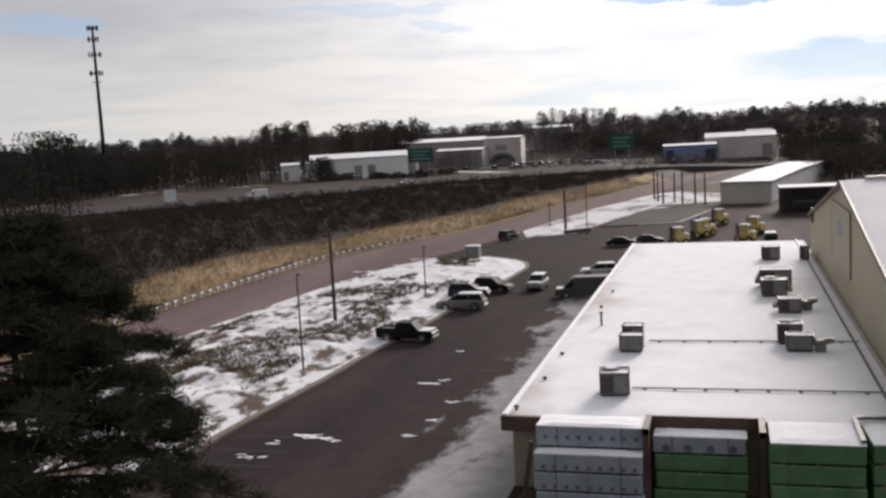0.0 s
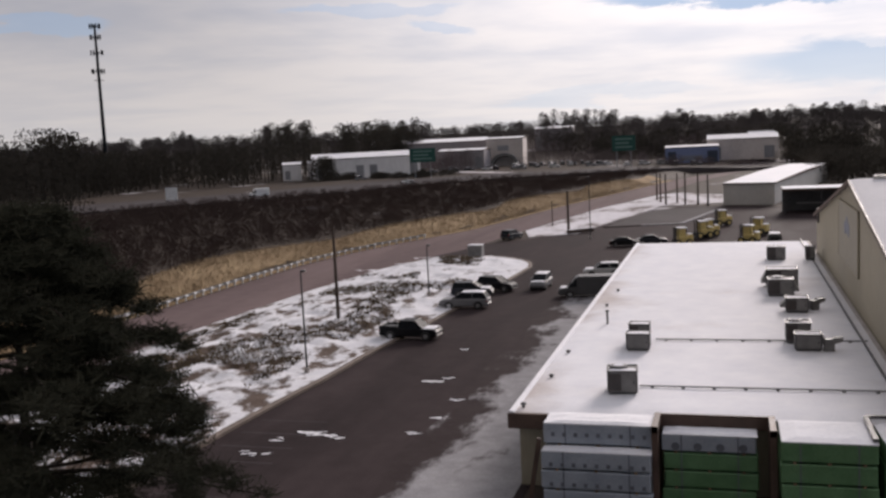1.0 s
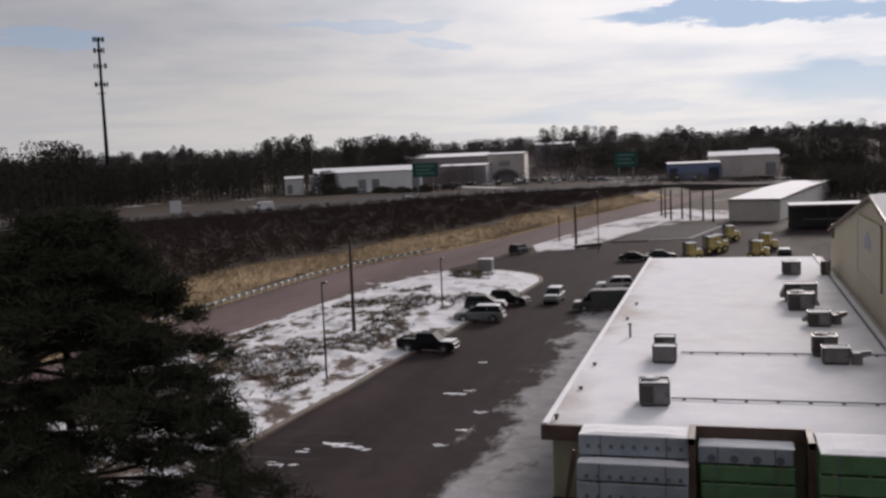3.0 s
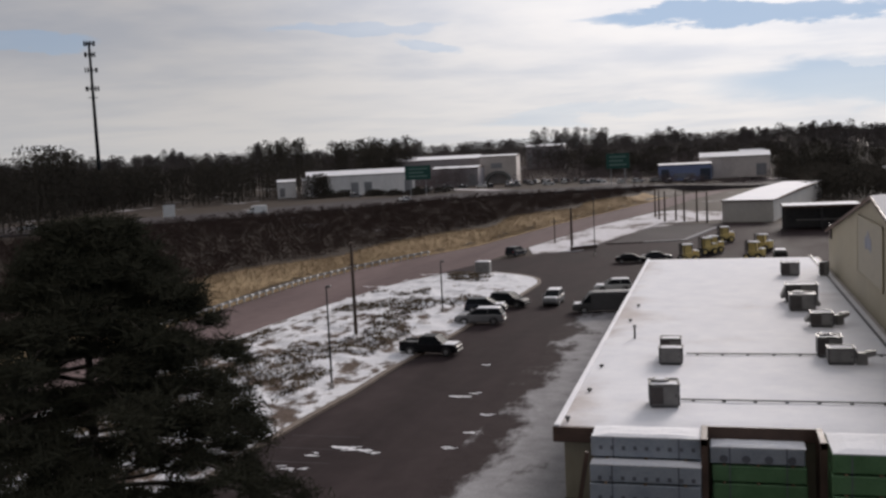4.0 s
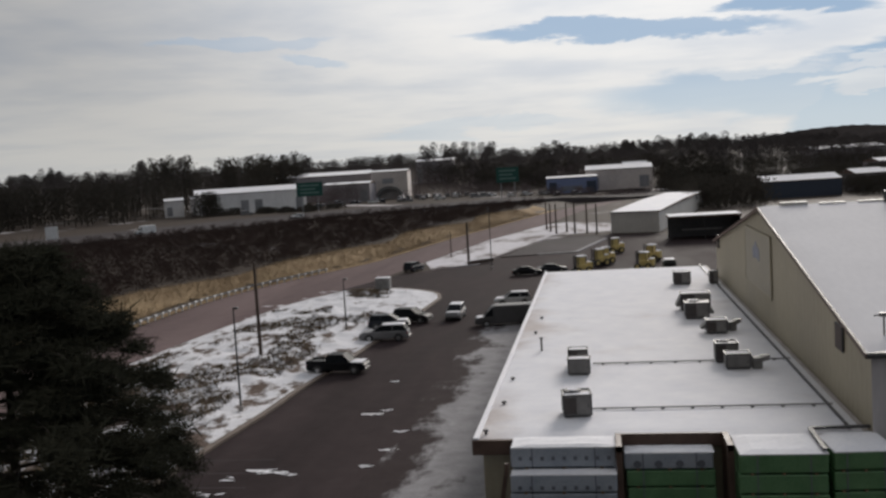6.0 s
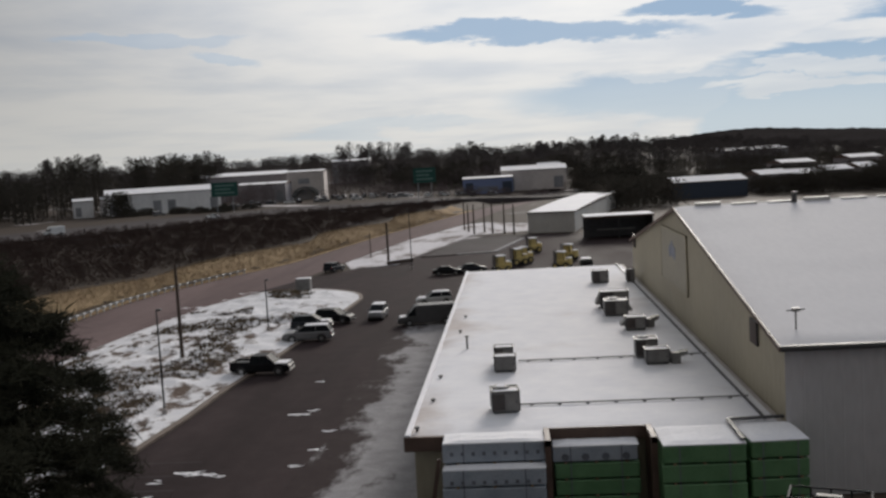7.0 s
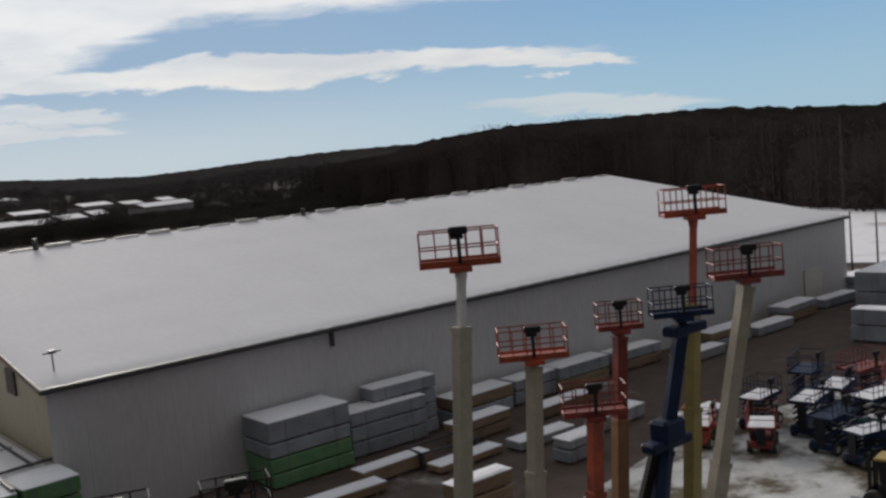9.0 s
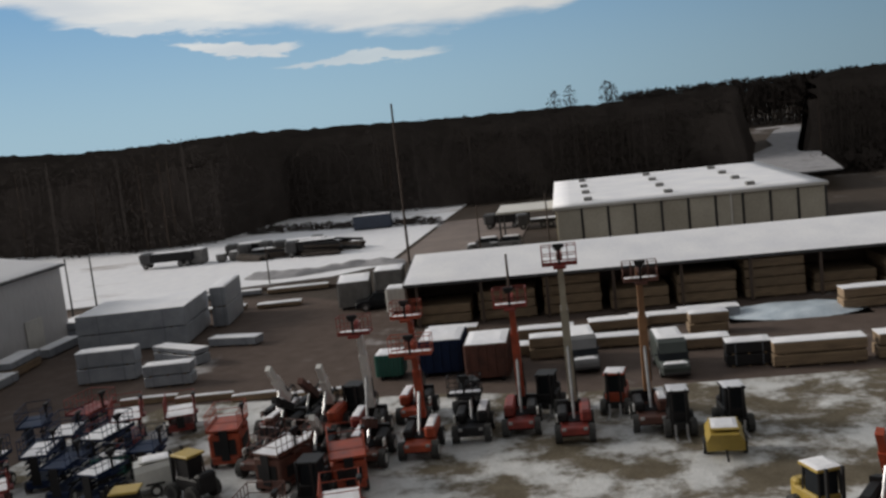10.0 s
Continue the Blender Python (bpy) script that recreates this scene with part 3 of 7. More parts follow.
sheet("parking_lot", [(-30, -20), (-7, -20), (-7, 128), (14, 128), (14, 224), (-8, 230), (-24, 182), (-31, 168), (-47, 150), (-46, 128), (-30, 60)], 0.0, M["asphalt"], "dark wet asphalt parking lot with faded marks", "parking lot")
ROAD_Y = (40, 91, 110, 129, 141, 158, 170, 187, 229, 273, 327, 400)
ROAD_X = (-50, -49.5, -47.6, -45.4, -42.5, -37.5, -36.0, -33.5, -26.5, -15.5, -6.5, 12)
road_rows = [(y, bank_foot(y) + 0.6, lerp(ROAD_Y, ROAD_X, y)) for y in range(30, 405, 5)]
setting("frontage_road", ribbon(road_rows, 0.012), M["road"], "worn grey asphalt frontage road beside the grass bank", "road")

# the planted island between road and parking lot
ISL_Y = (24, 57, 64, 71, 79, 86, 96, 114, 132, 137, 141, 145)
ISL_R = (-29.2, -28.6, -28.1, -27.4, -27.1, -26.3, -25.5, -24.1, -23.1, -24.0, -26.5, -31.5)
ISL_L = (-50.5, -50.2, -50, -49.8, -49.7, -49.6, -48.9, -47.3, -44.6, -42.7, -41.4, -38.2)


def island_z(x, y):
    a, b = lerp(ISL_Y, ISL_L, y), lerp(ISL_Y, ISL_R, y)
    u = min(1, max(0, (x - a) / (b - a)))
    end = ramp01(145, 137, y)
    rough = ramp01(0, 0.12, u) * ramp01(1, 0.8, u)
    lump = noise.noise(Vector((x * 0.35, y * 0.35, 3.1))) * 0.34 + noise.noise(Vector((x * 1.1, y * 1.1, 7.7))) * 0.22
    return 0.15 + end * (0.75 * math.sin(math.pi * min(1, u * 1.05)) + lump * rough)


s = Shape()
iy = [24 + i * 0.55 for i in range(221)]
cols = 48
v, f = [], []
for y in iy:
    a, b = lerp(ISL_Y, ISL_L, y), lerp(ISL_Y, ISL_R, y)
    v.append((a, y, -0.05))
    for i in range(cols):
        x = a + (b - a) * i / (cols - 1)
        v.append((x, y, island_z(x, y)))
    v.append((b, y, -0.05))
n = cols + 2
f = [(j * n + i, j * n + i + 1, (j + 1) * n + i + 1, (j + 1) * n + i) for j in range(len(iy) - 1) for i in range(n - 1)]
f.append(tuple((len(iy) - 1) * n + i for i in range(n)))
s.add(v, f)
setting("planted_island", s, M["island"], "planted island with snow melting off brown grass", "island", smooth=True)
kerb = Shape()
pts = [(lerp(ISL_Y, ISL_R, y), y) for y in [24 + 2.0 * i for i in range(61)]] + [(lerp(ISL_Y, ISL_L, y), y) for y in (144.5, 142, 139, 136)]
for p, q in zip(pts, pts[1:]):
    kerb.bar((*p, 0.08), (*q, 0.08), 0.55, 0.2)
setting("kerb", kerb, M["kerb"], "low dirty kerb round the island", "kerb")

# dead grass and weeds that poke through the snow
rng = random.Random(5)
tv, tf = [], []
while len(tf) < 30000:
    y = rng.uniform(34, 140)
    a, b = lerp(ISL_Y, ISL_L, y), lerp(ISL_Y, ISL_R, y)
    x = a + 2.0 + (b - a - 6.0) * rng.random() ** 1.2
    if noise.noise(Vector((x * 0.16, y * 0.12, 1.7))) + 0.35 * noise.noise(Vector((x * 0.7, y * 0.7, 4))) < -0.02 + 0.30 * ramp01(80, 140, y):
        continue
    z = island_z(x, y)
    for k in range(5):
        t, h, w = rng.uniform(0, 6.28), rng.uniform(0.06, 0.34), rng.uniform(0.03, 0.10)
        px, py = x + rng.uniform(-0.3, 0.3), y + rng.uniform(-0.3, 0.3)
        lean = rng.uniform(0.1, 0.5)
        o = len(tv)
        tv += [(px - w * math.sin(t), py + w * math.cos(t), z - 0.05), (px + w * math.sin(t), py - w * math.cos(t), z - 0.05), (px + lean * math.cos(t), py + lean * math.sin(t), z + h)]
        tf.append((o, o + 1, o + 2))
tagged(new("dead_grass", raw("dead_grass", tv, tf, M["tuft"])), "tufts of dead brown grass in the snow", "grass", kind="stuff")

# snow pushed along the low building, and beside the entrance
rng = random.Random(8)
edge = [(y, -14.4 + 0.5 * math.sin(y * 0.31) + rng.uniform(-0.15, 0.15) - 0.8, -7.5) for y in range(20, 112, 2)]
setting("slush_strip", ribbon(edge, 0.03), M["slush"], "strip of grey trampled snow along the low building", "snow")
sheet("entrance_snow", [(-33.8, 182), (-31, 171), (-23, 175), (-20.2, 191), (-11.5, 232), (3.5, 238), (7, 258), (-9, 276), (-15.2, 270), (-26.5, 227)], 0.06, M["entrance"], "strip of patchy snow beside the road entrance", "snow")
sheet("side_lot", [(-19.4, 186), (-5.5, 190), (0.5, 217), (-2, 226), (-13.2, 222)], 0.05, M["lot_dark"], "dark asphalt side lot", "parking lot")
s = Shape()
for p, q in (((-19.6, 185.6), (-5.4, 189.6)), ((-5.4, 189.6), (0.7, 217))):
    s.bar((*p, 0.1), (*q, 0.1), 0.9, 0.14)
setting("lot_edging", s, M["slush"], "pale snowy edging of the side lot", "kerb")
sheet("rear_lot", [(-1, 150), (30, 150), (36, 215), (2, 222)], 0.03, M["asphalt"], "dark paved lot behind the low building", "parking lot")
# stall lines and scraps of snow on the asphalt
s = Shape()
for i in range(6):
    y = 46 + i * 2.75
    s.box(-27.5, -22.6, y, y + 0.10, -0.02, 0.006)
setting("stall_lines", s, M["lot_dark"], "faded parking stall lines", "road marking")
rng = random.Random(12)
s = Shape()
for cx, cy, r in ((-22.3, 57.4, 1.1), (-20.9, 56.8, 0.8), (-24.3, 55.8, 0.5), (-18.6, 70.9, 0.6), (-17.4, 72.0, 0.4), (-15.6, 66.2, 0.5), (-15.1, 61.8, 0.7), (-16.0, 58.2, 0.4), (-24.8, 53.0, 0.6), (-19.0, 82.0, 0.4), (-43.6, 131.4, 3.4), (-41.2, 138.4, 3.0), (-40.6, 144.4, 2.4), (-45.6, 121.5, 1.6)):
    for _ in range(7 if r < 1.5 else 26):
        bx, by, br = cx + rng.gauss(0, 0.62) * r, cy + rng.gauss(0, 0.30) * min(r, 1.6), rng.uniform(0.10, 0.34) * min(1.6, r + 0.35)
        slant = rng.uniform(-0.5, 0.5)
        ring = []
        for i in range(9):
            t, q = i * 0.698, br * rng.uniform(0.35, 1.25)
            ring.append((bx + q * 1.5 * math.cos(t), by + q * (0.55 * math.sin(t) + slant * math.cos(t))))
        s.add([(bx, by, 0.035)] + [(*p, 0.016) for p in ring], [(0, 1 + i, 1 + (i + 1) % 9) for i in range(9)])
tagged(new("snow_scraps", s.mesh("snow_scraps", M["snow"])), "small scraps of snow left on the asphalt", "snow", kind="stuff")

# tan grass bank: a skin over the slope, then blades
s = Shape()
v, f = [], []
gy = [56 + 4 * i for i in range(72)]
for y in gy:
    for i in range(9):
        d = -0.3 + 12.5 * i / 8 * (0.8 + 0.2 * math.sin(y * 0.11))
        x = bank_foot(y) - d
        v.append((x, y, height(x, y) + 0.05))
f = [(j * 9 + i + 1, j * 9 + i, (j + 1) * 9 + i, (j + 1) * 9 + i + 1) for j in range(len(gy) - 1) for i in range(8)]
tagged(new("grass_bank", raw("grass_bank", v, f, M["grass"])), "bank of tall tan winter grass", "grass", kind="structure")
rng = random.Random(3)
tv, tf = [], []
for i in range(30000):
    y = 60 + 260 * rng.random() ** 1.3
    d = rng.uniform(0.4, 12.3) * (0.8 + 0.2 * math.sin(y * 0.11))
    x = bank_foot(y) - d
    z, t = height(x, y), rng.uniform(0, 6.28)
    h, w = rng.uniform(0.25, 0.75), rng.uniform(0.03, 0.07)
    o = len(tv)
    tv += [(x - w * math.sin(t), y + w * math.cos(t), z), (x + w * math.sin(t), y - w * math.cos(t), z), (x + rng.uniform(-0.25, 0.25), y + rng.uniform(-0.25, 0.25), z + h)]
    tf.append((o, o + 1, o + 2))
tagged(new("tall_grass", raw("tall_grass", tv, tf, M["grass"])), "tall tan winter grass on the bank", "grass", kind="stuff")

# highway beyond the brush
HW = [(-420, -30), (-300, 75), (-232, 138), (-166, 197), (-139, 223), (-121, 240), (-105, 263), (-84, 300), (-52, 338), (-14, 372), (12, 391), (60, 425), (160, 480), (420, 610)]


def hw_strip(name, d0, d1, dz, material, label, category, first=0, last=13):
    s = Shape()
    pa = []
    for i, (x, y) in enumerate(HW):
        p, q = HW[max(0, i - 1)], HW[min(len(HW) - 1, i + 1)]
        t = Vector((q[0] - p[0], q[1] - p[1])).normalized()
        nx, ny = -t.y, t.x
        z = height(x, y) + max(0, 3.2 - height(x, y)) * ramp01(40, -70, x) + dz
        pa.append(((x + nx * d0, y + ny * d0, z), (x + nx * d1, y + ny * d1, z)))
    pa = pa[first:last + 1]
    for (a, b), (c, e) in zip(pa, pa[1:]):
        lo = lambda p: (p[0], p[1], p[2] - 2.5)
        s.add([a, b, e, c, lo(a), lo(b), lo(e), lo(c)], [(0, 3, 2, 1), (0, 4, 7, 3), (1, 2, 6, 5)])
    return setting(name, s, material, label, category)


hw_strip("highway", 0, 27, 0.5, M["lot_dark"], "grey divided highway above the brush", "highway")
hw_strip("highway_shoulder", 27, 40, 0.45, M["lot_dark"], "snowy highway shoulder", "road shoulder")

hw_strip("store_lots", 40, 112, 0.40, M["store_lot"], "patchy snow on the lots before the stores", "parking lot", 8, 11)

# the yard east of the camera
sheet("yard", [(13.5, -60), (13.5, 50), (96, 50), (112, 62), (112, 46), (108, 28), (96, 14), (96, -60)], 0.0, M["mud"], "brown muddy yard between sheds and machines", "yard")
rng = random.Random(21)
yard = [(14, -40), (60.5, -40), (61, -25), (60.8, -12), (60.5, -3), (62.5, 6), (64, 19), (64.5, 27), (58, 31.5), (52, 33), (44, 34), (34, 32), (22, 28), (14, 20)]
sheet("machine_yard_snow", yard, 0.05, M["yard_snow"], "trampled snow with muddy tracks under the machines", "snow")
sheet("snow_lot", [(113, 66), (119, 42), (122, 28), (128, 22), (176, 20), (214, 18), (222, 70), (205, 130), (120, 130)], 0.06, M["lot_snow"], "open lot under snow in front of the woods", "snow")
sheet("dirt_lot", [(128, 21), (135, 4), (160, 3), (178, 5), (177, 19)], 0.09, M["dirt"], "bare pinkish dirt lot", "lot")
sheet("hill_road", [(168, -38.5), (200, -41.5), (227, -46.5), (252, -56), (280, -60), (332, -73), (352, -80), (346, -86), (310, -82.5), (284, -75), (257, -66.5), (226, -60), (207, -56.5), (188, -53.5), (168, -50)], 3.6, M["slush"], "snowy road that climbs through the woods", "road")

# ================= buildings =================
# low building with the flat snowy roof
LX0, LX1, LY0, LY1, LZ = -7.8, 12.4, 50.1, 125.0, 4.0
low = thing("low_building", "long low tan building with a flat roof under snow", "building")
s = Shape()
s.box(LX0 + 0.35, LX1, LY0 + 0.3, LY1 - 0.1, 0, LZ - 0.45)
part("wall", s, M["tan_wall"], low, "tan metal wall")
s = Shape().box(LX0, LX1, LY0, LY1, LZ - 0.42, LZ, 0.03)
part("roof", s, M["concrete"], low)
v, f = [], []
nx, ny = 30, 90
for j in range(ny + 1):
    for i in range(nx + 1):
        x, y = LX0 + 0.22 + (LX1 - LX0 - 0.55) * i / nx, LY0 + 0.05 + (LY1 - LY0 - 0.3) * j / ny
        drift = 0.10 + 0.02 * noise.noise(Vector((x * 0.3, y * 0.3, 2))) + 0.10 * ramp01(11.3, 11.9, x)
        v.append((x, y, LZ + (drift if 0 < i < nx and 0 < j < ny else 0.01)))
for j in range(ny):
    for i in range(nx):
        a = j * (nx + 1) + i
        f.append((a, a + 1, a + nx + 2, a + nx + 1))
part("snow_cover", Shape().add(v, f), M["roof_snow"], low, "snow thinning to wet brown patches", smooth=True)
s = Shape().box(LX0 - 0.12, LX0 + 0.2, LY0 - 0.15, LY1, LZ - 0.5, LZ + 0.12, 0.04)
part("eave_trim", s, M["snow"], low, "pale metal eave trim with snow")
s = Shape().box(LX0 - 0.15, LX0 + 2.15, LY0 - 0.28, LY0 - 0.02, LZ - 0.78, LZ + 0.03, 0.03)
part("fascia", s, M["trim"], low, "dark brown front fascia")
s = Shape().bar((LX1 - 0.98, LY0 + 0.6, LZ + 0.17), (LX1 - 0.98, LY1, LZ + 0.17), 0.09, 0.20)
part("flashing", s, M["dark"], low, "dark flashing at the foot of the gable wall")
for y, x0 in ((55.4, -1.6), (67.7, -1.6)):
    s = Shape().tube((x0, y, LZ + 0.2), (LX1 - 0.7, y + 0.05, LZ + 0.2), 0.045)
    for k in range(8):
        xx = x0 + 0.7 + k * 1.65
        s.box(xx - 0.09, xx + 0.09, y - 0.12, y + 0.12, LZ + 0.04, LZ + 0.17)
    part("gas_pipe", s, M["unit_grey"], low, "thin grey pipe on blocks")


def roof_unit(name, label, x, y, w, d, h, turn=0.0, fan=True, dark_side=True, hood=0):
    """Packaged air unit: kerb, cabinet with posts and panels, coil grille, top rim and fan. hood: an intake hood on one side."""
    u = thing(name, label, "rooftop unit", at(x, y, LZ + 0.06, turn), "rooftop units")
    part("base_rail", Shape().box(-w / 2 + 0.08, w / 2 - 0.08, -d / 2 + 0.08, d / 2 - 0.08, 0, 0.2), M["dark"], u)
    part("cabinet", Shape().box(-w / 2, w / 2, -d / 2, d / 2, 0.18, h, 0.02), M["unit_grey"], u)
    for sx in (-1, 1):
        for sy in (-1, 1):
            part("corner_post", Shape().box(sx * (w / 2 - 0.04) - 0.05, sx * (w / 2 - 0.04) + 0.05, sy * (d / 2 - 0.04) - 0.05, sy * (d / 2 - 0.04) + 0.05, 0.16, h + 0.02), M["dark"], u)
    if dark_side:
        g = part("coil_grille", Shape().box(-w / 2 + 0.05, -w / 2 + w * 0.46, -d / 2 - 0.02, -d / 2 + 0.1, 0.26, h - 0.08), M["dark"], u, "dark coil grille")
        bars = Shape()
        for i in range(6):
            bz = 0.32 + (h - 0.5) * i / 5
            bars.box(-w / 2 + 0.06, -w / 2 + w * 0.45, -d / 2 - 0.035, -d / 2 - 0.018, bz, bz + 0.03)
        part("fin", bars, M["trim"], g)
        part("louvre", Shape().box(-w / 2 - 0.03, -w / 2 + 0.05, -d / 2 + 0.15, d / 2 - 0.15, 0.3, h - 0.12), M["dark"], u)
    panel = part("access_panel", Shape().box(-w / 2 + w * 0.50, w / 2 - 0.08, -d / 2 - 0.018, -d / 2 + 0.04, 0.26, h - 0.08, 0.01), M["unit_grey"], u)
    part("handle", Shape().box(w / 2 - 0.24, w / 2 - 0.16, -d / 2 - 0.04, -d / 2 - 0.015, h * 0.5, h * 0.62), M["dark"], panel)
    rim = Shape()
    for p, q in (((-w / 2, -d / 2), (w / 2, -d / 2)), ((w / 2, -d / 2), (w / 2, d / 2)), ((w / 2, d / 2), (-w / 2, d / 2)), ((-w / 2, d / 2), (-w / 2, -d / 2))):
        rim.bar((*p, h + 0.03), (*q, h + 0.03), 0.09, 0.08)
    part("top_rim", rim, M["dark"], u)
    if fan:
        f_ = part("fan_guard", Shape().tube((-w * 0.12, d * 0.14, h), (-w * 0.12, d * 0.14, h + 0.16), min(w, d) * 0.32, n=18), M["dark"], u, "round black fan guard")
        part("hub", Shape().tube((-w * 0.12, d * 0.14, h + 0.16), (-w * 0.12, d * 0.14, h + 0.2), min(w, d) * 0.2, n=12), M["snow"], f_)
    if hood:
        x0 = hood * w / 2
        part("intake_hood", Shape().side([(x0, 0.45), (x0 + hood * 0.42, 0.42), (x0 + hood * 0.42, 0.6), (x0, h - 0.12)], -d * 0.36, d * 0.36), M["unit_grey"], u, "sloping intake hood")
    part("snow_cover", snow_cap(-w / 2 + 0.1, w / 2 - 0.1, -d / 2 + 0.1, d / 2 - (d * 0.52 if fan else 0.1), h + 0.005, 0.06, seed=int(x * 7 + y)), M["snow"], u)
    return u


roof_unit("rooftop_unit", "grey rooftop air unit with dark coil side and snow", -2.45, 54.5, 1.6, 1.5, 1.3, turn=6)
roof_unit("rooftop_unit", "low grey rooftop unit with snow on its lid", -2.5, 65.0, 1.5, 1.1, 1.1, fan=False, dark_side=False)
roof_unit("rooftop_unit", "square grey rooftop unit behind another", -2.6, 67.2, 1.35, 1.1, 1.3, fan=False)
roof_unit("rooftop_unit", "wide grey rooftop unit with a side hood", 7.95, 65.6, 1.6, 1.2, 1.05, fan=False, dark_side=False, hood=1)
roof_unit("rooftop_unit", "dark topped rooftop unit", 7.5, 67.8, 1.5, 1.3, 1.35)
roof_unit("rooftop_unit", "small snowy unit with a bent duct", 8.1, 78.6, 1.6, 1.4, 1.1, fan=False, hood=-1)
roof_unit("rooftop_unit", "large old rooftop unit with rusty panels", 7.3, 86.0, 2.0, 1.7, 1.4, hood=1)
roof_unit("rooftop_unit", "large grey rooftop unit in a row", 7.6, 90.4, 2.6, 1.8, 1.6, fan=False, hood=-1)
roof_unit("rooftop_unit", "grey rooftop unit near the back edge", 7.9, 108.0, 1.8, 1.5, 1.4, fan=False)
roof_unit("rooftop_unit", "dark narrow rooftop unit by the gable wall", 11.2, 107.5, 0.9, 0.9, 1.4, fan=False)
h = thing("duct_hood", "bent grey duct hood on the roof", "duct", at(9.2, 65.4, LZ + 0.08), "rooftop units")
part("duct", Shape().box(-0.35, 0.3, -0.3, 0.3, 0, 0.75, 0.05), M["unit_grey"], h)
part("hood", Shape().side([(0.2, 0.45), (0.75, 0.62), (0.8, 0.9), (0.2, 0.85)], -0.28, 0.28), M["unit_grey"], h)
h = copy_thing(h, at(9.4, 79.4, LZ + 0.08, 30))
for x, y, hh in ((-5.5, 73.3, 1.0), (-6.9, 63.6, 0.16), (-6.9, 57.2, 0.16), (-7.3, 50.9, 0.2), (-6.4, 80.5, 0.18), (-6.3, 88, 0.18)):
    p = thing("vent_pipe", "short dark roof vent pipe", "vent pipe", at(x, y, LZ + 0.03), "roof vent pipes")
    part("pipe", Shape().tube((0, 0, 0), (0, 0, hh), 0.08, n=10), M["dark"], p)
    part("cap", Shape().tube((0, 0, hh), (0, 0, hh + 0.10), 0.16, 0.13, n=10), M["dark"], p)

# tall gable building
GX0, GX1, GY0, GY1, GE, GR = 12.45, 94.4, 50.3, 114.6, 8.1, 13.55
GM = (GY0 + GY1) / 2
big_b = thing("gable_building", "large metal gable building with a snow covered roof", "building")


def ribbed(shape, axis, fixed, a0, a1, z0, top, out, pitch=1.0, depth=0.009):
    """A metal wall with standing ribs; top(a) is its height along the wall."""
    n = int((a1 - a0) / pitch)
    for i in range(n):
        p0, p1 = a0 + (a1 - a0) * i / n, a0 + (a1 - a0) * (i + 1) / n
        w = 0.12
        prof = [(p0, 0), (p1 - w, 0), (p1 - w * 0.75, depth), (p1 - w * 0.25, depth)]
        nxt = (p1, 0)
        seq = prof + [nxt]
        for (q0, d0), (q1, d1) in zip(seq, seq[1:]):
            k = lambda q, d, z: (q, fixed + out * d, z) if axis == "x" else (fixed + out * d, q, z)
            shape.add([k(q0, d0, z0), k(q1, d1, z0), k(q1, d1, top(q1)), k(q0, d0, top(q0))], [(0, 1, 2, 3)])
    return shape


gable = lambda y: GE + (GR - GE) * (1 - abs(y - GM) / (GM - GY0)) - 0.05
part("near_wall", ribbed(Shape(), "x", GY0, GX0, GX1, 0, lambda x: GE - 0.05, -1), M["grey_wall"], big_b, "grey ribbed metal wall in shade")
part("far_wall", ribbed(Shape(), "x", GY1, GX0, GX1, 0, lambda x: GE - 0.05, 1), M["grey_wall"], big_b)
part("west_gable", ribbed(Shape(), "y", GX0, GY0, GY1, 0, gable, -1), M["tan_wall"], big_b, "tan metal gable wall")
part("east_gable", ribbed(Shape(), "y", GX1, GY0, GY1, 0, gable, 1), M["white_wall"], big_b, "pale metal gable wall")
for sgn, name in ((-1, "near_roof"), (1, "far_roof")):
    ye = GM + sgn * (GM - GY0 + 0.35)
    ze = GE - 0.06
    s = Shape()
    x0, x1 = GX0 - 0.3, GX1 + 0.3
    s.add([(x0, ye, ze), (x1, ye, ze), (x1, GM, GR), (x0, GM, GR), (x0, ye, ze + 0.12), (x1, ye, ze + 0.12), (x1, GM, GR + 0.12), (x0, GM, GR + 0.12)],
          [(0, 1, 2, 3), (4, 7, 6, 5), (0, 4, 5, 1), (1, 5, 6, 2), (0, 3, 7, 4), (2, 6, 7, 3)])
    part(name, s, M["unit_grey"], big_b)
    v, f = [], []
    nx, ny = 120, 40
    for j in range(ny + 1):
        for i in range(nx + 1):
            x, k = x0 + 0.05 + (x1 - x0 - 0.1) * i / nx, j / ny
            edge_in = 0.10 * abs(math.sin(i * 1.7)) if j == 0 else 0
            y = ye + (GM - ye) * k - sgn * (0.06 + edge_in) * (1 if j == 0 else 0)
            z = ze + (GR - ze) * k + 0.12 + (0.07 + 0.03 * noise.noise(Vector((x * 0.25, y * 0.25, 5))) if 0 < j and 0 < i < nx else 0.012)
            v.append((x, y, z))
    for j in range(ny):
        for i in range(nx):
            a = j * (nx + 1) + i
            f.append((a, a + 1, a + nx + 2, a + nx + 1))
    part("roof_snow", Shape().add(v, f), M["thin_snow"], big_b, "thin even snow over the metal roof", smooth=True)
s = Shape().bar((GX0 - 0.3, GY0 - 0.40, GE - 0.12), (GX1 + 0.3, GY0 - 0.40, GE - 0.12), 0.16, 0.18)
part("gutter", s, M["dark"], big_b, "dark eave gutter")
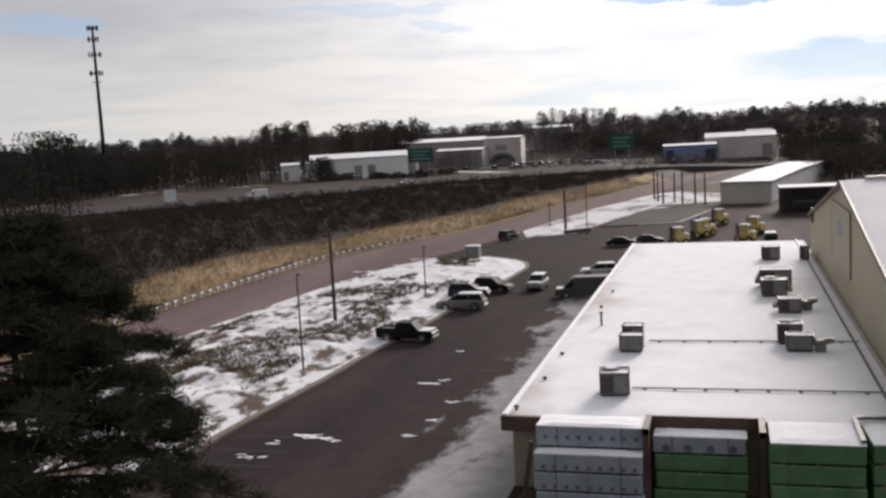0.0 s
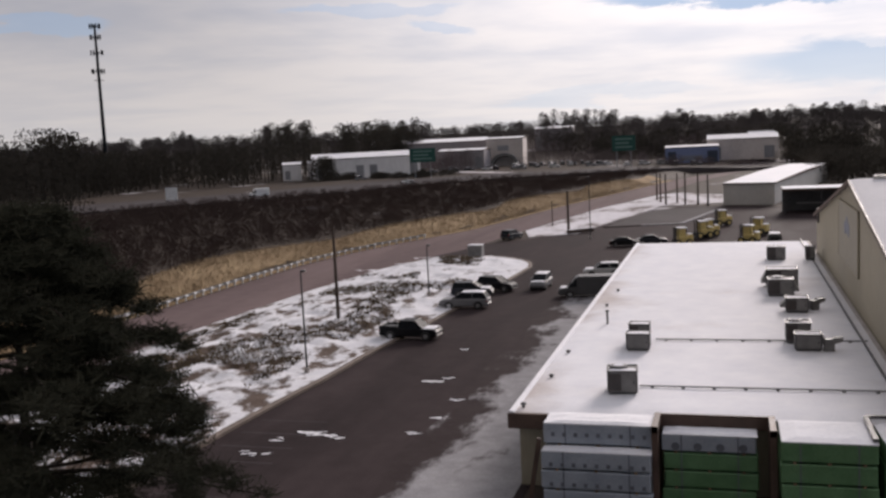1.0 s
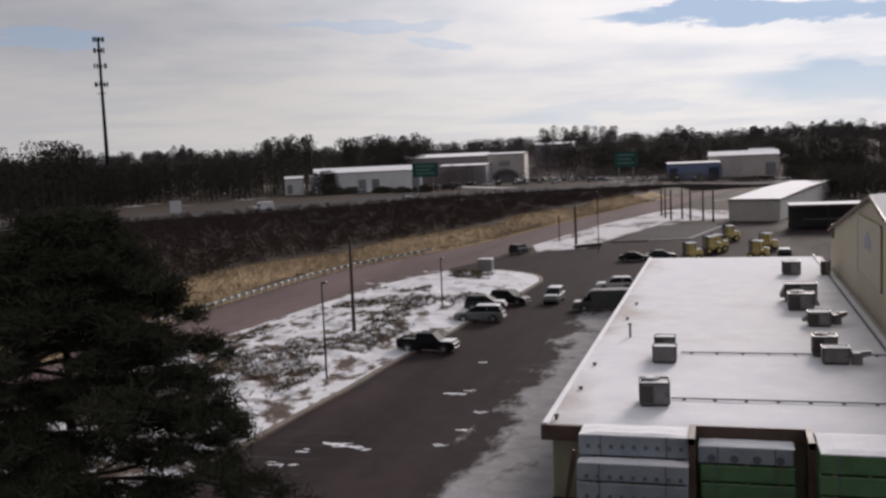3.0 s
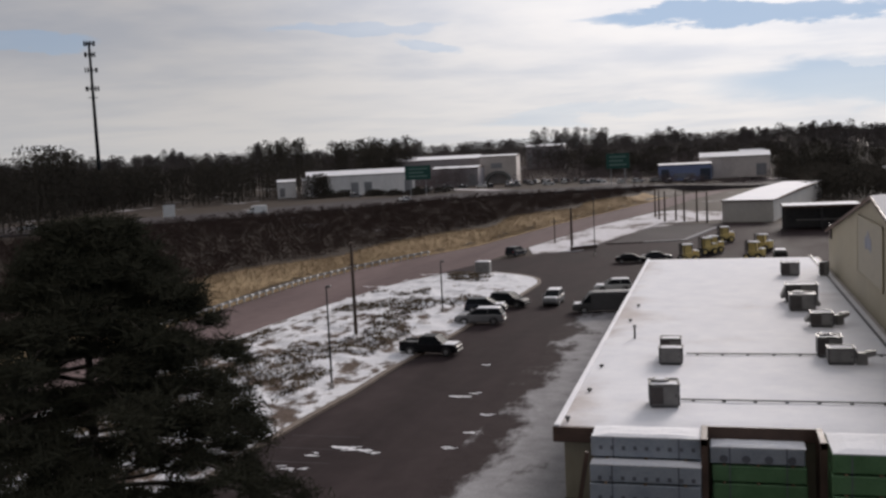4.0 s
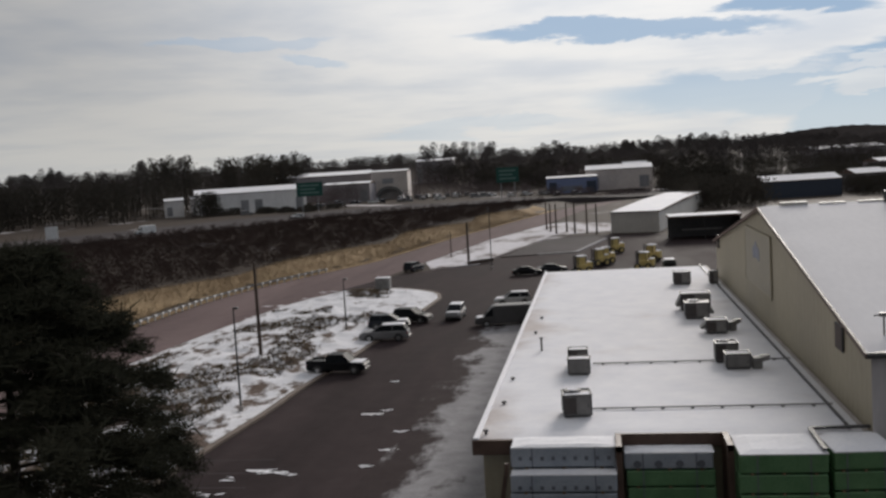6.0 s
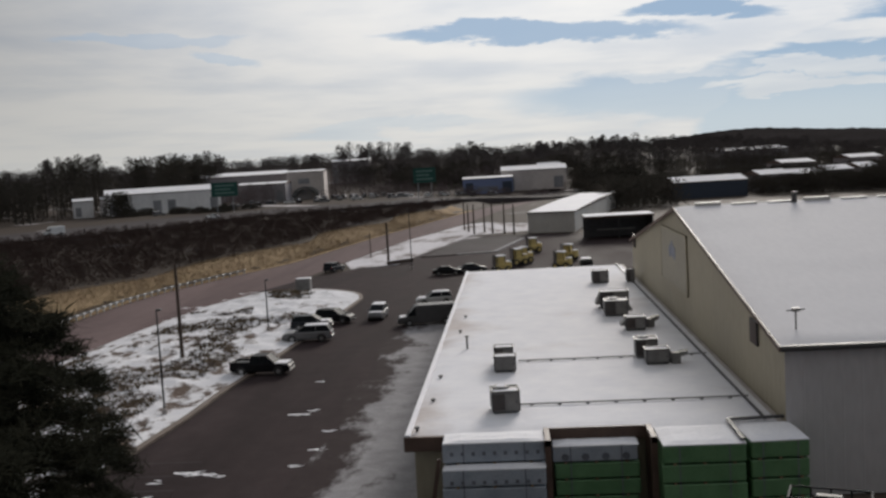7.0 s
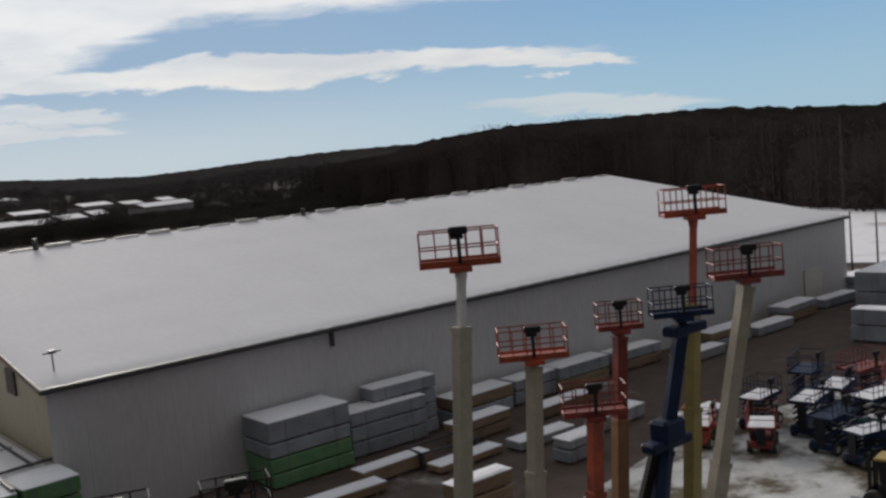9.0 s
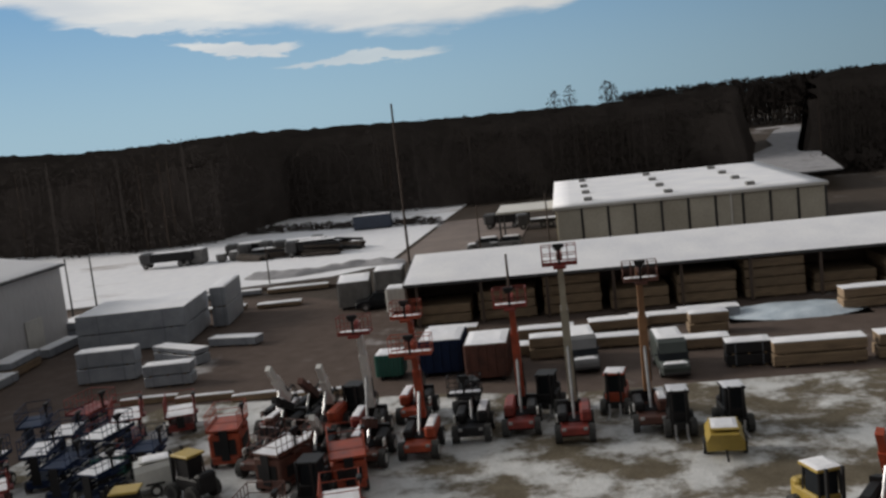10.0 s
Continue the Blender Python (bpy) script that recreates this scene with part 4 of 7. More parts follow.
for sgn in (-1, 1):
    s = Shape().bar((GX0 - 0.32, GM + sgn * (GM - GY0 + 0.35), GE - 0.10), (GX0 - 0.32, GM, GR - 0.02), 0.1, 0.28)
    part("rake_trim", s, M["trim"], big_b, "brown rake trim")
s = Shape()
for i in range(27):
    x = GX0 + 1.5 + i * 3.0
    s.box(x, x + 2.1, GM - 0.32, GM + 0.32, GR + 0.14, GR + 0.26 + 0.16 * (i % 3 == 0), 0.03)
part("ridge_vent", s, M["white_wall"], big_b, "broken row of pale ridge vents")
for x, hh in ((22, 0.7), (48, 0.5)):
    part("ridge_pipe", Shape().tube((x, GM - 0.6, GR), (x, GM - 0.6, GR + hh + 0.3), 0.22, n=10), M["dark"], big_b)
for y, z in ((56.5, 7.75), (112.3, 8.2)):
    wdw = part("wall_vent", Shape().box(GX0 - 0.14, GX0 - 0.03, y - 0.85, y + 0.85, z - 0.75, z + 0.75, 0.02), M["dark"], big_b, "dark louvred vent")
    sl = Shape()
    for i in range(7):
        sl.box(GX0 - 0.18, GX0 - 0.13, y - 0.78, y + 0.78, z - 0.65 + i * 0.2, z - 0.57 + i * 0.2)
    part("slats", sl, M["trim"], wdw)
board = part("sign_board", Shape().box(GX0 - 0.12, GX0 - 0.04, 78.2, 91.2, 6.7, 11.5, 0.02), M["panel_grey"], big_b, "large faded sign board")
fr = Shape()
for y0, y1, z0, z1 in ((78.1, 91.3, 6.6, 6.75), (78.1, 91.3, 11.45, 11.58), (78.1, 78.25, 6.6, 11.58), (91.15, 91.3, 6.6, 11.58)):
    fr.box(GX0 - 0.15, GX0 - 0.06, y0, y1, z0, z1)
part("frame", fr, M["tan_wall"], board)
lg = Shape()
for k, (y, z, r) in enumerate(((85.2, 9.9, 0.75), (84.0, 9.6, 0.6), (86.4, 9.6, 0.55))):
    lg.tube((GX0 - 0.14 - 0.006 * k, y, z), (GX0 - 0.11, y, z), r, n=18)
part("emblem", lg, M["logo_blue"], board, "faded blue emblem")
mast = thing("weather_mast", "thin grey mast with a crossbar on the eave", "mast", at(13.6, 52.2, GE + 0.35))
part("pole", Shape().tube((0, 0, 0), (0, 0, 1.25), 0.05), M["unit_grey"], mast)
part("crossbar", Shape().tube((-0.5, 0, 1.2), (0.5, 0, 1.25), 0.04).box(-0.2, 0.2, -0.1, 0.1, 1.15, 1.35), M["unit_grey"], mast)
s = Shape().box(30.2, 30.5, GY0 - 0.22, GY0 - 0.06, 6.9, 8.0, 0.02)
part("wall_bracket", s, M["dark"], big_b)
for x in (74, 86):
    part("wall_door", Shape().box(x, x + 3.2, GY0 - 0.14, GY0 - 0.055, 0.05, 3.6, 0.02), M["white_wall"], big_b, "closed pale sliding door")


def box_house(name, label, x, y, w, d, h, turn, wall, category="building", roof_over=0.25, pitch=0.0, bays=0, door_mat=None, storeys=1, ridge_along="x"):
    """A plain building: walls, roof with snow, and its doors and windows."""
    b = thing(name, label, category, at(x, y, height(x, y) - 0.05, turn))
    s = Shape().box(-w / 2, w / 2, -d / 2, d / 2, 0, h)
    part("wall", s, wall, b)
    o = roof_over
    if ridge_along == "x":
        r = Shape().add([(sx * (w / 2 + o), y_, z_) for sx in (-1, 1) for y_, z_ in ((-d / 2 - o, h), (-d / 2 - o, h + 0.25), (0, h + pitch + 0.3), (d / 2 + o, h + 0.25), (d / 2 + o, h))],
                        [(0, 1, 2, 3, 4), (9, 8, 7, 6, 5), (0, 5, 6, 1), (1, 6, 7, 2), (2, 7, 8, 3), (3, 8, 9, 4), (0, 4, 9, 5)])
        sn = Shape().add([(sx * (w / 2 + o - 0.1), y_, z_) for sx in (-1, 1) for y_, z_ in ((-d / 2 - o + 0.05, h + 0.29), (0, h + pitch + 0.42), (d / 2 + o - 0.05, h + 0.29))],
                         [(0, 3, 4, 1), (1, 4, 5, 2)])
    part("roof", r, M["trim"], b)
    part("roof_snow", sn, M["snow"], b, "snow on the roof")
    for i in range(bays):
        cx = -w / 2 + w * (i + 0.5) / bays
        bw = w / bays
        for k in range(storeys):
            z0 = 0.2 + k * h / storeys
            if (i * 5 + k * 3) % 4 in (1, 2):
                continue
            part("window" if (i + k) % 3 else "door", Shape().box(cx - bw * 0.28, cx + bw * 0.28, -d / 2 - 0.06, -d / 2 + 0.05, z0 + 0.4, z0 + h / storeys * 0.62), door_mat or M["far_window"], b)
    return b


# small buildings beyond the low roof
box_house("metal_shed", "long grey metal shed with a snowy roof", 17.0, 275, 11.2, 92, 4.7, -12, M["white_wall"], pitch=0.25)
c = thing("open_carport", "dark open carport with snow on its roof", "carport", at(20.6, 208, 0))
for x in (-6.8, 0, 6.8):
    for y in (-3.5, 3.5):
        part("post", Shape().box(x - 0.12, x + 0.12, y - 0.12, y + 0.12, 0, 4.6), M["dark"], c)
part("roof", Shape().box(-7.3, 7.3, -4.2, 4.2, 4.6, 5.0, 0.04), M["trim"], c)
part("snow_cover", snow_cap(-7.2, 7.2, -4.1, 4.1, 5.0, 0.16, 3), M["snow"], c)
part("back_wall", Shape().box(-7.0, 7.0, 3.7, 3.9, 0, 4.6), M["dark"], c)
part("side_wall", Shape().box(6.9, 7.05, -3.9, 3.7, 0, 4.6), M["dark"], c)
part("shelf", Shape().box(-4.5, 3.5, -2.2, -1.6, 1.9, 2.15), M["unit_grey"], c)
box_house("blue_shed", "dark blue shed with snow on its roof", 66.5, 350, 26, 14, 5.6, 8, M["slate_wall"], pitch=1.6)
for x, y, w, d, hh in ((94, 372, 12, 12, 6.0), (107, 376, 13, 12, 5.6), (120, 380, 11, 12, 6.2), (137, 398, 8, 12, 6.2), (172, 412, 26, 12, 6.6), (140, 505, 18, 16, 6.6), (178, 520, 18, 16, 7.2), (186, 488, 11, 14, 6.8), (206, 492, 9, 14, 6.8)):
    box_house("row_building", "distant low building with a snowy roof", x, y, w, d, hh, 14, M["far_grey"], pitch=1.5, bays=3)
box_house("row_building", "distant long building with a snowy roof", 150, 640, 46, 20, 11.5, 12, M["far_grey"], pitch=1.6, bays=6)
# beyond the highway
box_house("white_warehouse", "long white warehouse beyond the highway", -143, 386, 44, 22, 8.0, 24, M["far_wall"], pitch=1.8, bays=8)
box_house("grey_warehouse", "wide grey warehouse beyond the highway", -143, 478, 60, 34, 12.0, 18, M["far_grey"], pitch=1.5, bays=10)
box_house("lavender_store", "plain greyish store beyond the highway", -112, 432, 21, 18, 8.2, 4, M["far_grey"], pitch=0.6, bays=4)
cream = box_house("cream_store", "cream store front with a dark arched porch", -97.5, 456, 17, 20, 12.6, 6, M["far_tan"], pitch=0.5)
arch = Shape().loft([[(r * 1.35 * math.cos(math.pi * k / 9), yy, 1.5 + r * math.sin(math.pi * k / 9)) for r, yy in ((4.6, -14.0), (4.6, -10.05), (3.4, -10.05), (3.4, -14.0))] for k in range(10)])
part("porch_arch", arch, M["unit_grey"], cream, "grey arched porch roof")
for sx in (-6.0, 6.0):
    part("porch_post", Shape().box(sx - 0.35, sx + 0.35, -13.8, -10.05, 0, 1.9), M["far_wall"], cream)
part("window", Shape().box(-3.4, 1.8, -10.06, -9.9, 7.2, 9.6), M["far_window"], cream)
blue = box_house("blue_store", "blue fronted store beyond the highway", -12.2, 441, 22.0, 20, 6.6, 2, M["blue_wall"], pitch=0.4)
for x0, x1 in ((-9.8, -6.6), (6.4, 10.6)):
    part("entrance_bay", Shape().prism([(x0, -10.3), (x1, -10.3), (x1, -9.9), (x0, -9.9)], 0.1, 4.9), M["slate_wall"], blue, "dark entrance bay")
part("window", Shape().box(-4.6, 4.6, -10.07, -9.9, 1.0, 3.2), M["logo_blue"], blue)
box_house("tan_hall", "pale hall beside the blue store", 9, 462, 30, 20, 9.2, 0, M["far_tan"], pitch=1.8, bays=4)
box_house("hill_house", "pale building on the wooded hill", -106, 640, 25, 18, 14.0, 6, M["far_grey"], pitch=1.2, bays=5)
box_house("hill_house", "small pale house on the wooded hill", 20, 560, 14, 12, 7.0, 12, M["far_wall"], pitch=2.0, bays=3)
for x, y in ((-170, 372), (-160.5, 376)):
    box_house("small_office", "small white office beside the highway", x, y, 7.5, 8, 6.4, 26, M["far_wall"], pitch=0.8, bays=2)

# long open lumber shed
ls = thing("lumber_shed", "long open lumber shed with a sloping snowy roof", "shed")
SX0, SX1, SY0, SY1 = 84.8, 93.5, -62.0, 12.0
roof = Shape().add([(SX0, SY0, 3.9), (SX0, SY1, 3.9), (SX1, SY1, 5.5), (SX1, SY0, 5.5), (SX0, SY0, 4.15), (SX0, SY1, 4.15), (SX1, SY1, 5.75), (SX1, SY0, 5.75)],
                   [(0, 1, 2, 3), (4, 7, 6, 5), (0, 4, 5, 1), (1, 5, 6, 2), (2, 6, 7, 3), (0, 3, 7, 4)])
part("roof", roof, M["dark"], ls)
v, f = [], []
for j in range(61):
    for i in range(9):
        x, y = SX0 + 0.05 + (SX1 - SX0 - 0.1) * i / 8, SY0 + 0.1 + (SY1 - SY0 - 0.2) * j / 60
        v.append((x, y, 4.15 + 1.6 * (x - SX0) / (SX1 - SX0) + (0.11 + 0.04 * noise.noise(Vector((x, y * 0.4, 1))) if 0 < i < 8 and 0 < j < 60 else 0.01)))
for j in range(60):
    for i in range(8):
        a = j * 9 + i
        f.append((a, a + 1, a + 10, a + 9))
part("snow_cover", Shape().add(v, f), M["snow"], ls, smooth=True)
part("back_wall", Shape().box(SX1 - 0.3, SX1 - 0.1, SY0, SY1, 0, 5.45), M["trim"], ls, "dark wooden back wall")
for y in (SY1 - 0.2, SY0 + 0.1):
    part("end_wall", Shape().side([(SX0 + 0.2, 0), (SX1 - 0.3, 0), (SX1 - 0.3, 5.4), (SX0 + 0.2, 3.95)], y - 0.1, y + 0.1), M["trim"], ls)
for i in range(13):
    y = SY1 - 1.2 - i * 6.0
    part("post", Shape().box(SX0 + 0.25, SX0 + 0.5, y - 0.13, y + 0.13, 0, 3.95), M["pole_wood"], ls)

# warehouse with panel wall behind the shed
wh = thing("panel_warehouse", "cream panel warehouse with a low snowy roof", "warehouse")
WX0, WX1, WY0, WY1, WZ = 113.0, 153.0, -33.0, -2.2, 7.0
part("wall", Shape().box(WX0 + 0.1, WX1, WY0 + 0.1, WY1, 0, WZ - 0.1), M["tan_wall"], wh)
for i in range(10):
    y0 = WY0 + (WY1 - WY0) * i / 10
    y1 = WY0 + (WY1 - WY0) * (i + 1) / 10
    part("wall_panel", Shape().box(WX0 - 0.1, WX0 + 0.12, y0 + 0.14, y1 - 0.14, 0.1, WZ - 0.25, 0.03), M["panel_wall"], wh)
    part("pilaster", Shape().box(WX0 - 0.16, WX0 + 0.1, y0 - 0.11, y0 + 0.11, 0, WZ - 0.2), M["dark"], wh)
part("roof", Shape().box(WX0 - 0.35, WX1 + 0.3, WY0 - 0.3, WY1 + 0.3, WZ - 0.2, WZ + 0.15, 0.04), M["white_wall"], wh)
part("snow_cover", snow_cap(WX0 - 0.3, WX1 + 0.25, WY0 - 0.25, WY1 + 0.25, WZ + 0.15, 0.22, 9, 14), M["snow"], wh, smooth=True)
for i in range(12):
    x, y = WX0 + 3 + (i % 4) * 10.0, WY1 - 4 - (i // 4) * 9.5
    part("roof_vent", Shape().box(x - 0.6, x + 0.6, y - 0.5, y + 0.5, WZ + 0.2, WZ + 0.75, 0.06), M["unit_grey"], wh)
for y in (-14.2, -27.2):
    part("door", Shape().box(WX0 - 0.18, WX0 - 0.08, y - 0.5, y + 0.5, 0.05, 2.2, 0.02), M["dark"], wh, "dark steel door")
part("downpipe", Shape().box(WX0 - 0.3, WX0 - 0.1, -22.5, -22.3, 0, WZ), M["white_wall"], wh)
part("lean_to_roof", Shape().box(WX0 + 20, WX0 + 31, WY1 + 0.3, WY1 + 8.5, 4.9, 5.2, 0.04), M["white_wall"], wh)
for x in (WX0 + 20.5, WX0 + 30.5):
    part("lean_to_post", Shape().box(x - 0.12, x + 0.12, WY1 + 8.0, WY1 + 8.25, 0, 4.9), M["dark"], wh)

# ================= trees =================
def scatter_mesh(name, trees, material, seed, blades, size, up=0.0):
    """Many trees in one mesh: (x, y, z, height, crown radius, kind), each a trunk and a crown of small blades."""
    rs = np.random.RandomState(seed)
    V, F, o = [], [], 0
    for x, y, z, h, r, kind in trees:
        # trunk
        tr = 0.012 * h + 0.05 if kind != 2 else 0.03
        base = np.array([[math.cos(a), math.sin(a), 0] for a in (0, 2.09, 4.19)])
        V.append(np.vstack([base * tr + (x, y, z - 0.3), base * tr * 0.35 + (x, y, z + h * (0.92 if kind != 2 else 0.4))]))
        F += [(o + i, o + (i + 1) % 3, o + 3 + (i + 1) % 3, o + 3 + i) for i in range(3)]
        o += 6
        n = blades
        u = rs.rand(n)
        if kind == 0:                       # pine: bare lower trunk, ragged crown
            zc = h * (0.42 + 0.58 * u)
            rad = r * (0.25 + 0.9 * np.sqrt(np.clip(1 - ((u - 0.38) / 0.66) ** 2, 0, 1)))
        elif kind == 4:                     # thicket edge: twigs from the ground up
            zc = h * (0.03 + 0.97 * u ** 0.85)
            rad = 1.35 * r * (0.5 + 0.6 * np.sqrt(np.clip(1 - u ** 2.2, 0, 1)))
        elif kind == 3:                     # tall pine: round crown on a bare trunk
            zc = h * (0.62 + 0.38 * u)
            rad = r * np.sqrt(np.clip(1 - (2 * u - 1) ** 2, 0.03, 1))
        elif kind == 1:                     # bare broadleaf: spread of twigs
            zc = h * (0.25 + 0.75 * u)
            rad = r * (0.25 + 0.85 * np.sin(np.pi * np.clip(u * 0.75 + 0.15, 0, 1)))
        else:                               # bush
            zc = h * (0.05 + 0.95 * u)
            rad = r * np.sqrt(np.clip(1 - (u * 0.95) ** 2, 0.04, 1))
        t = rs.rand(n) * 6.2832
        q = np.sqrt(rs.rand(n))
        c = np.stack([x + rad * q * np.cos(t), y + rad * q * np.sin(t), z + zc], 1)
        sz = size * (0.5 + rs.rand(n))[:, None] * (1.0 if kind != 2 else 0.7)
        a = rs.normal(size=(n, 3)); a /= np.linalg.norm(a, axis=1)[:, None]
        b = rs.normal(size=(n, 3)); b[:, 2] += up; b /= np.linalg.norm(b, axis=1)[:, None]
        thin = 0.28 if kind == 1 else 0.6
        tri = np.stack([c - a * sz * thin, c + a * sz * thin, c + b * sz * 1.15], 1).reshape(-1, 3)
        V.append(tri)
        F += [(o + 3 * i, o + 3 * i + 1, o + 3 * i + 2) for i in range(n)]
        o += 3 * n
    return raw(name, np.vstack(V).tolist(), F, material)


def wood_stand(name, label, picks, material, seed, blades, size, up=0.3):
    return tagged(new(name, scatter_mesh(name, picks, material, seed, blades, size, up)), label, "woods", kind="stuff")


rng = random.Random(17)
EWY = (-420, -200, 0, 23, 48, 61, 65, 75, 97, 110, 150, 200, 300, 420, 640)
EWX = (240, 222, 213, 207, 218, 218, 182, 177, 180, 186, 190, 186, 200, 265, 380)


def wood_tall(x, y):
    """How tall the east woods stand, by place."""
    a_ = math.degrees(math.atan2(x, y))
    tall = 1.0 + 0.22 * ramp01(65, 45, a_) - 0.10 * ramp01(70, 90, a_) + 0.05 * ramp01(92, 106, a_)
    return tall * (1 - 0.38 * ramp01(44, 28, a_)) * (1 + 0.10 * noise.noise(Vector((x * 0.02, y * 0.02, 9))))


def east_pick(n, depth, hmin, hmax):
    out = []
    while len(out) < n:
        y = rng.uniform(-330, 620)
        x = lerp(EWY, EWX, y) + depth * rng.random() ** 1.6
        az = math.degrees(math.atan2(x, y))
        r = math.hypot(x, y)
        if 100.3 < az < 104.9 and r < 385:
            continue
        if az < 25:
            continue
        h = rng.uniform(hmin, hmax) * wood_tall(x, y)
        out.append((x, y, height(x, y), h, rng.uniform(2.6, 4.4), 0 if rng.random() < 0.55 else 1))
    return out


wood_stand("east_woods", "dark wooded edge of pines and bare trees", [(x, y, z, h, r, 4) for x, y, z, h, r, k in east_pick(1250, 22, 15.4, 17.6)], M["woods_east"], 1, 330, 0.34)
wood_stand("east_woods_deep", "dark woods rising behind the edge", [(x, y, z, h, r, 4) for x, y, z, h, r, k in east_pick(1300, 110, 19.4, 20.6)], M["woods_east"], 2, 160, 0.28)
wood_stand("east_bare_trees", "bare winter trees along the wood edge", [(x, y, z, h * 0.97, r, 1) for x, y, z, h, r, k in east_pick(260, 60, 17.0, 19.5)], M["woods_red"], 3, 300, 0.3, 0.9)

wood_stand("skyline_pines", "lone pines that rise above the wood edge", [(r_ * math.sin(radians(a_)), r_ * math.cos(radians(a_)), 3.0, h_, 2.2, 3) for r_, a_, h_ in ((262, 90.6, 20.4), (262, 91.5, 21.2), (264, 93.6, 21.6), (262, 93.9, 20.8))], M["woods_east"], 23, 260, 0.4)
# the closed canopy behind the edge, crown beside crown
v, f = [], []
CN = 34
CY = [-330 + 2.5 * i for i in range(380)]
for y in CY:
    for k in range(CN):
        d = (2.0, 3.2, 4.4, 5.6)[k] if k < 4 else 5.6 + 3.2 * (k - 3)
        x = lerp(EWY, EWX, y) + d
        a_ = math.degrees(math.atan2(x, y))
        bump = abs(noise.noise(Vector((x * 0.16, y * 0.16, 5.5)))) * 2.4 + noise.noise(Vector((x * 0.5, y * 0.5, 1.5))) * 0.7
        x += 1.3 * noise.noise(Vector((y * 0.2, k * 0.7, 3.0)))
        top = (15.4 + 5.0 * ramp01(4, 26, d)) * (0, 0.55, 0.85, 1)[min(k, 3)] * wood_tall(x, y) - bump * min(1, k)
        top *= ramp01(104.0, 104.6, a_) if a_ > 102.4 else ramp01(101.2, 100.6, a_)
        v.append((x, y, height(x, y) - 0.4 + top * ramp01(24, 27, a_)))
f = [(j * CN + i, j * CN + i + 1, (j + 1) * CN + i + 1, (j + 1) * CN + i) for j in range(len(CY) - 1) for i in range(CN - 1)]
tagged(new("wood_canopy", raw("wood_canopy", v, f, M["woods_east"])), "closed dark canopy of the winter woods", "woods", kind="stuff")

under = []
for i in range(1500):
    y = rng.uniform(-330, 620)
    x = lerp(EWY, EWX, y) + rng.uniform(-3, 9)
    if 100.3 < math.degrees(math.atan2(x, y)) < 104.9:
        continue
    under.append((x, y, height(x, y) - 0.2, rng.uniform(3.0, 9.0), rng.uniform(1.8, 3.4), 2))
wood_stand("wood_edge_brush", "dark tangled brush along the wood edge", under, M["woods_east"], 11, 90, 0.6, 0.6)
far = []
for i in range(420):
    az, r = rng.uniform(94, 109), rng.uniform(395, 470)
    x, y = r * math.sin(radians(az)), r * math.cos(radians(az))
    far.append((x, y, height(x, y), rng.uniform(16, 19), rng.uniform(3, 4.6), rng.choice((0, 1, 2))))
for i in range(420):
    az, r = rng.uniform(104.3, 108.0), rng.uniform(205, 345)
    x, y = r * math.sin(radians(az)), r * math.cos(radians(az))
    far.append((x, y, height(x, y), rng.uniform(1.5, 3.5), rng.uniform(1.5, 2.6), 2))
wood_stand("hill_woods", "dark woods above the climbing road", far, M["woods_east"], 12, 160, 0.9)
picks = []
while len(picks) < 3000:
    az, r = rng.uniform(-52, 36), rng.uniform(560, 980)
    x, y = r * math.sin(radians(az)), r * math.cos(radians(az))
    swell = 1 + 0.28 * noise.noise(Vector((az * 0.12, 2.2, 0))) + 0.18 * noise.noise(Vector((az * 0.7, 1.0, 4)))
    dip = 1 - 0.06 * ramp01(6, 18, az) + 0.30 * ramp01(20, 32, az)
    dip *= 1 - 0.12 * ramp01(-28, -40, az)
    picks.append((x, y, height(x, y), rng.uniform(12.0, 15.4) * swell * dip, rng.uniform(3.0, 5.5), 1 if rng.random() < 0.6 else 0))
wood_stand("north_woods", "distant wooded ridge of bare trees", picks, M["hazed_ridge_woods"], 4, 105, 0.85)
picks = []
while len(picks) < 330:
    az, r = rng.uniform(-52, 20), rng.uniform(600, 900)
    if noise.noise(Vector((az * 0.55, 3.3, 1))) < -0.02 + 0.3 * ramp01(8, 20, az):
        continue
    x, y = r * math.sin(radians(az)), r * math.cos(radians(az))
    picks.append((x, y, height(x, y), rng.uniform(18, 25) * (1 - 0.25 * ramp01(-26, -36, az)) * (1 - 0.22 * ramp01(-9, 3, az)), rng.uniform(2.6, 4.6), 3))
# the far smooth ridge to the north-east
v, f = [], []
RA = [7 + 0.25 * i for i in range(150)]
for a_ in RA:
    for k in range(14):
        r_ = 1250 + 24 * k
        x, y = r_ * math.sin(radians(a_)), r_ * math.cos(radians(a_))
        top = (25.5 + 6 * math.sin(a_ * 0.21 + 0.6)) * ramp01(6, 15, a_) * ramp01(0, 8, k) + 2.2 * noise.noise(Vector((a_ * 2.6, k * 0.8, 2))) + 1.2 * noise.noise(Vector((a_ * 9, k * 2.0, 3)))
        v.append((x, y, height(x, y) + (top if k else -2)))
f = [(j * 14 + i, j * 14 + i + 1, (j + 1) * 14 + i + 1, (j + 1) * 14 + i) for j in range(len(RA) - 1) for i in range(13)]
tagged(new("far_ridge", raw("far_ridge", v, f, M["hazed_ridge_woods"])), "far dark wooded ridge on the horizon", "woods", kind="stuff")
wood_stand("ridge_pines", "tall pines standing above the ridge", picks, M["hazed_ridge_woods"], 14, 220, 0.7)


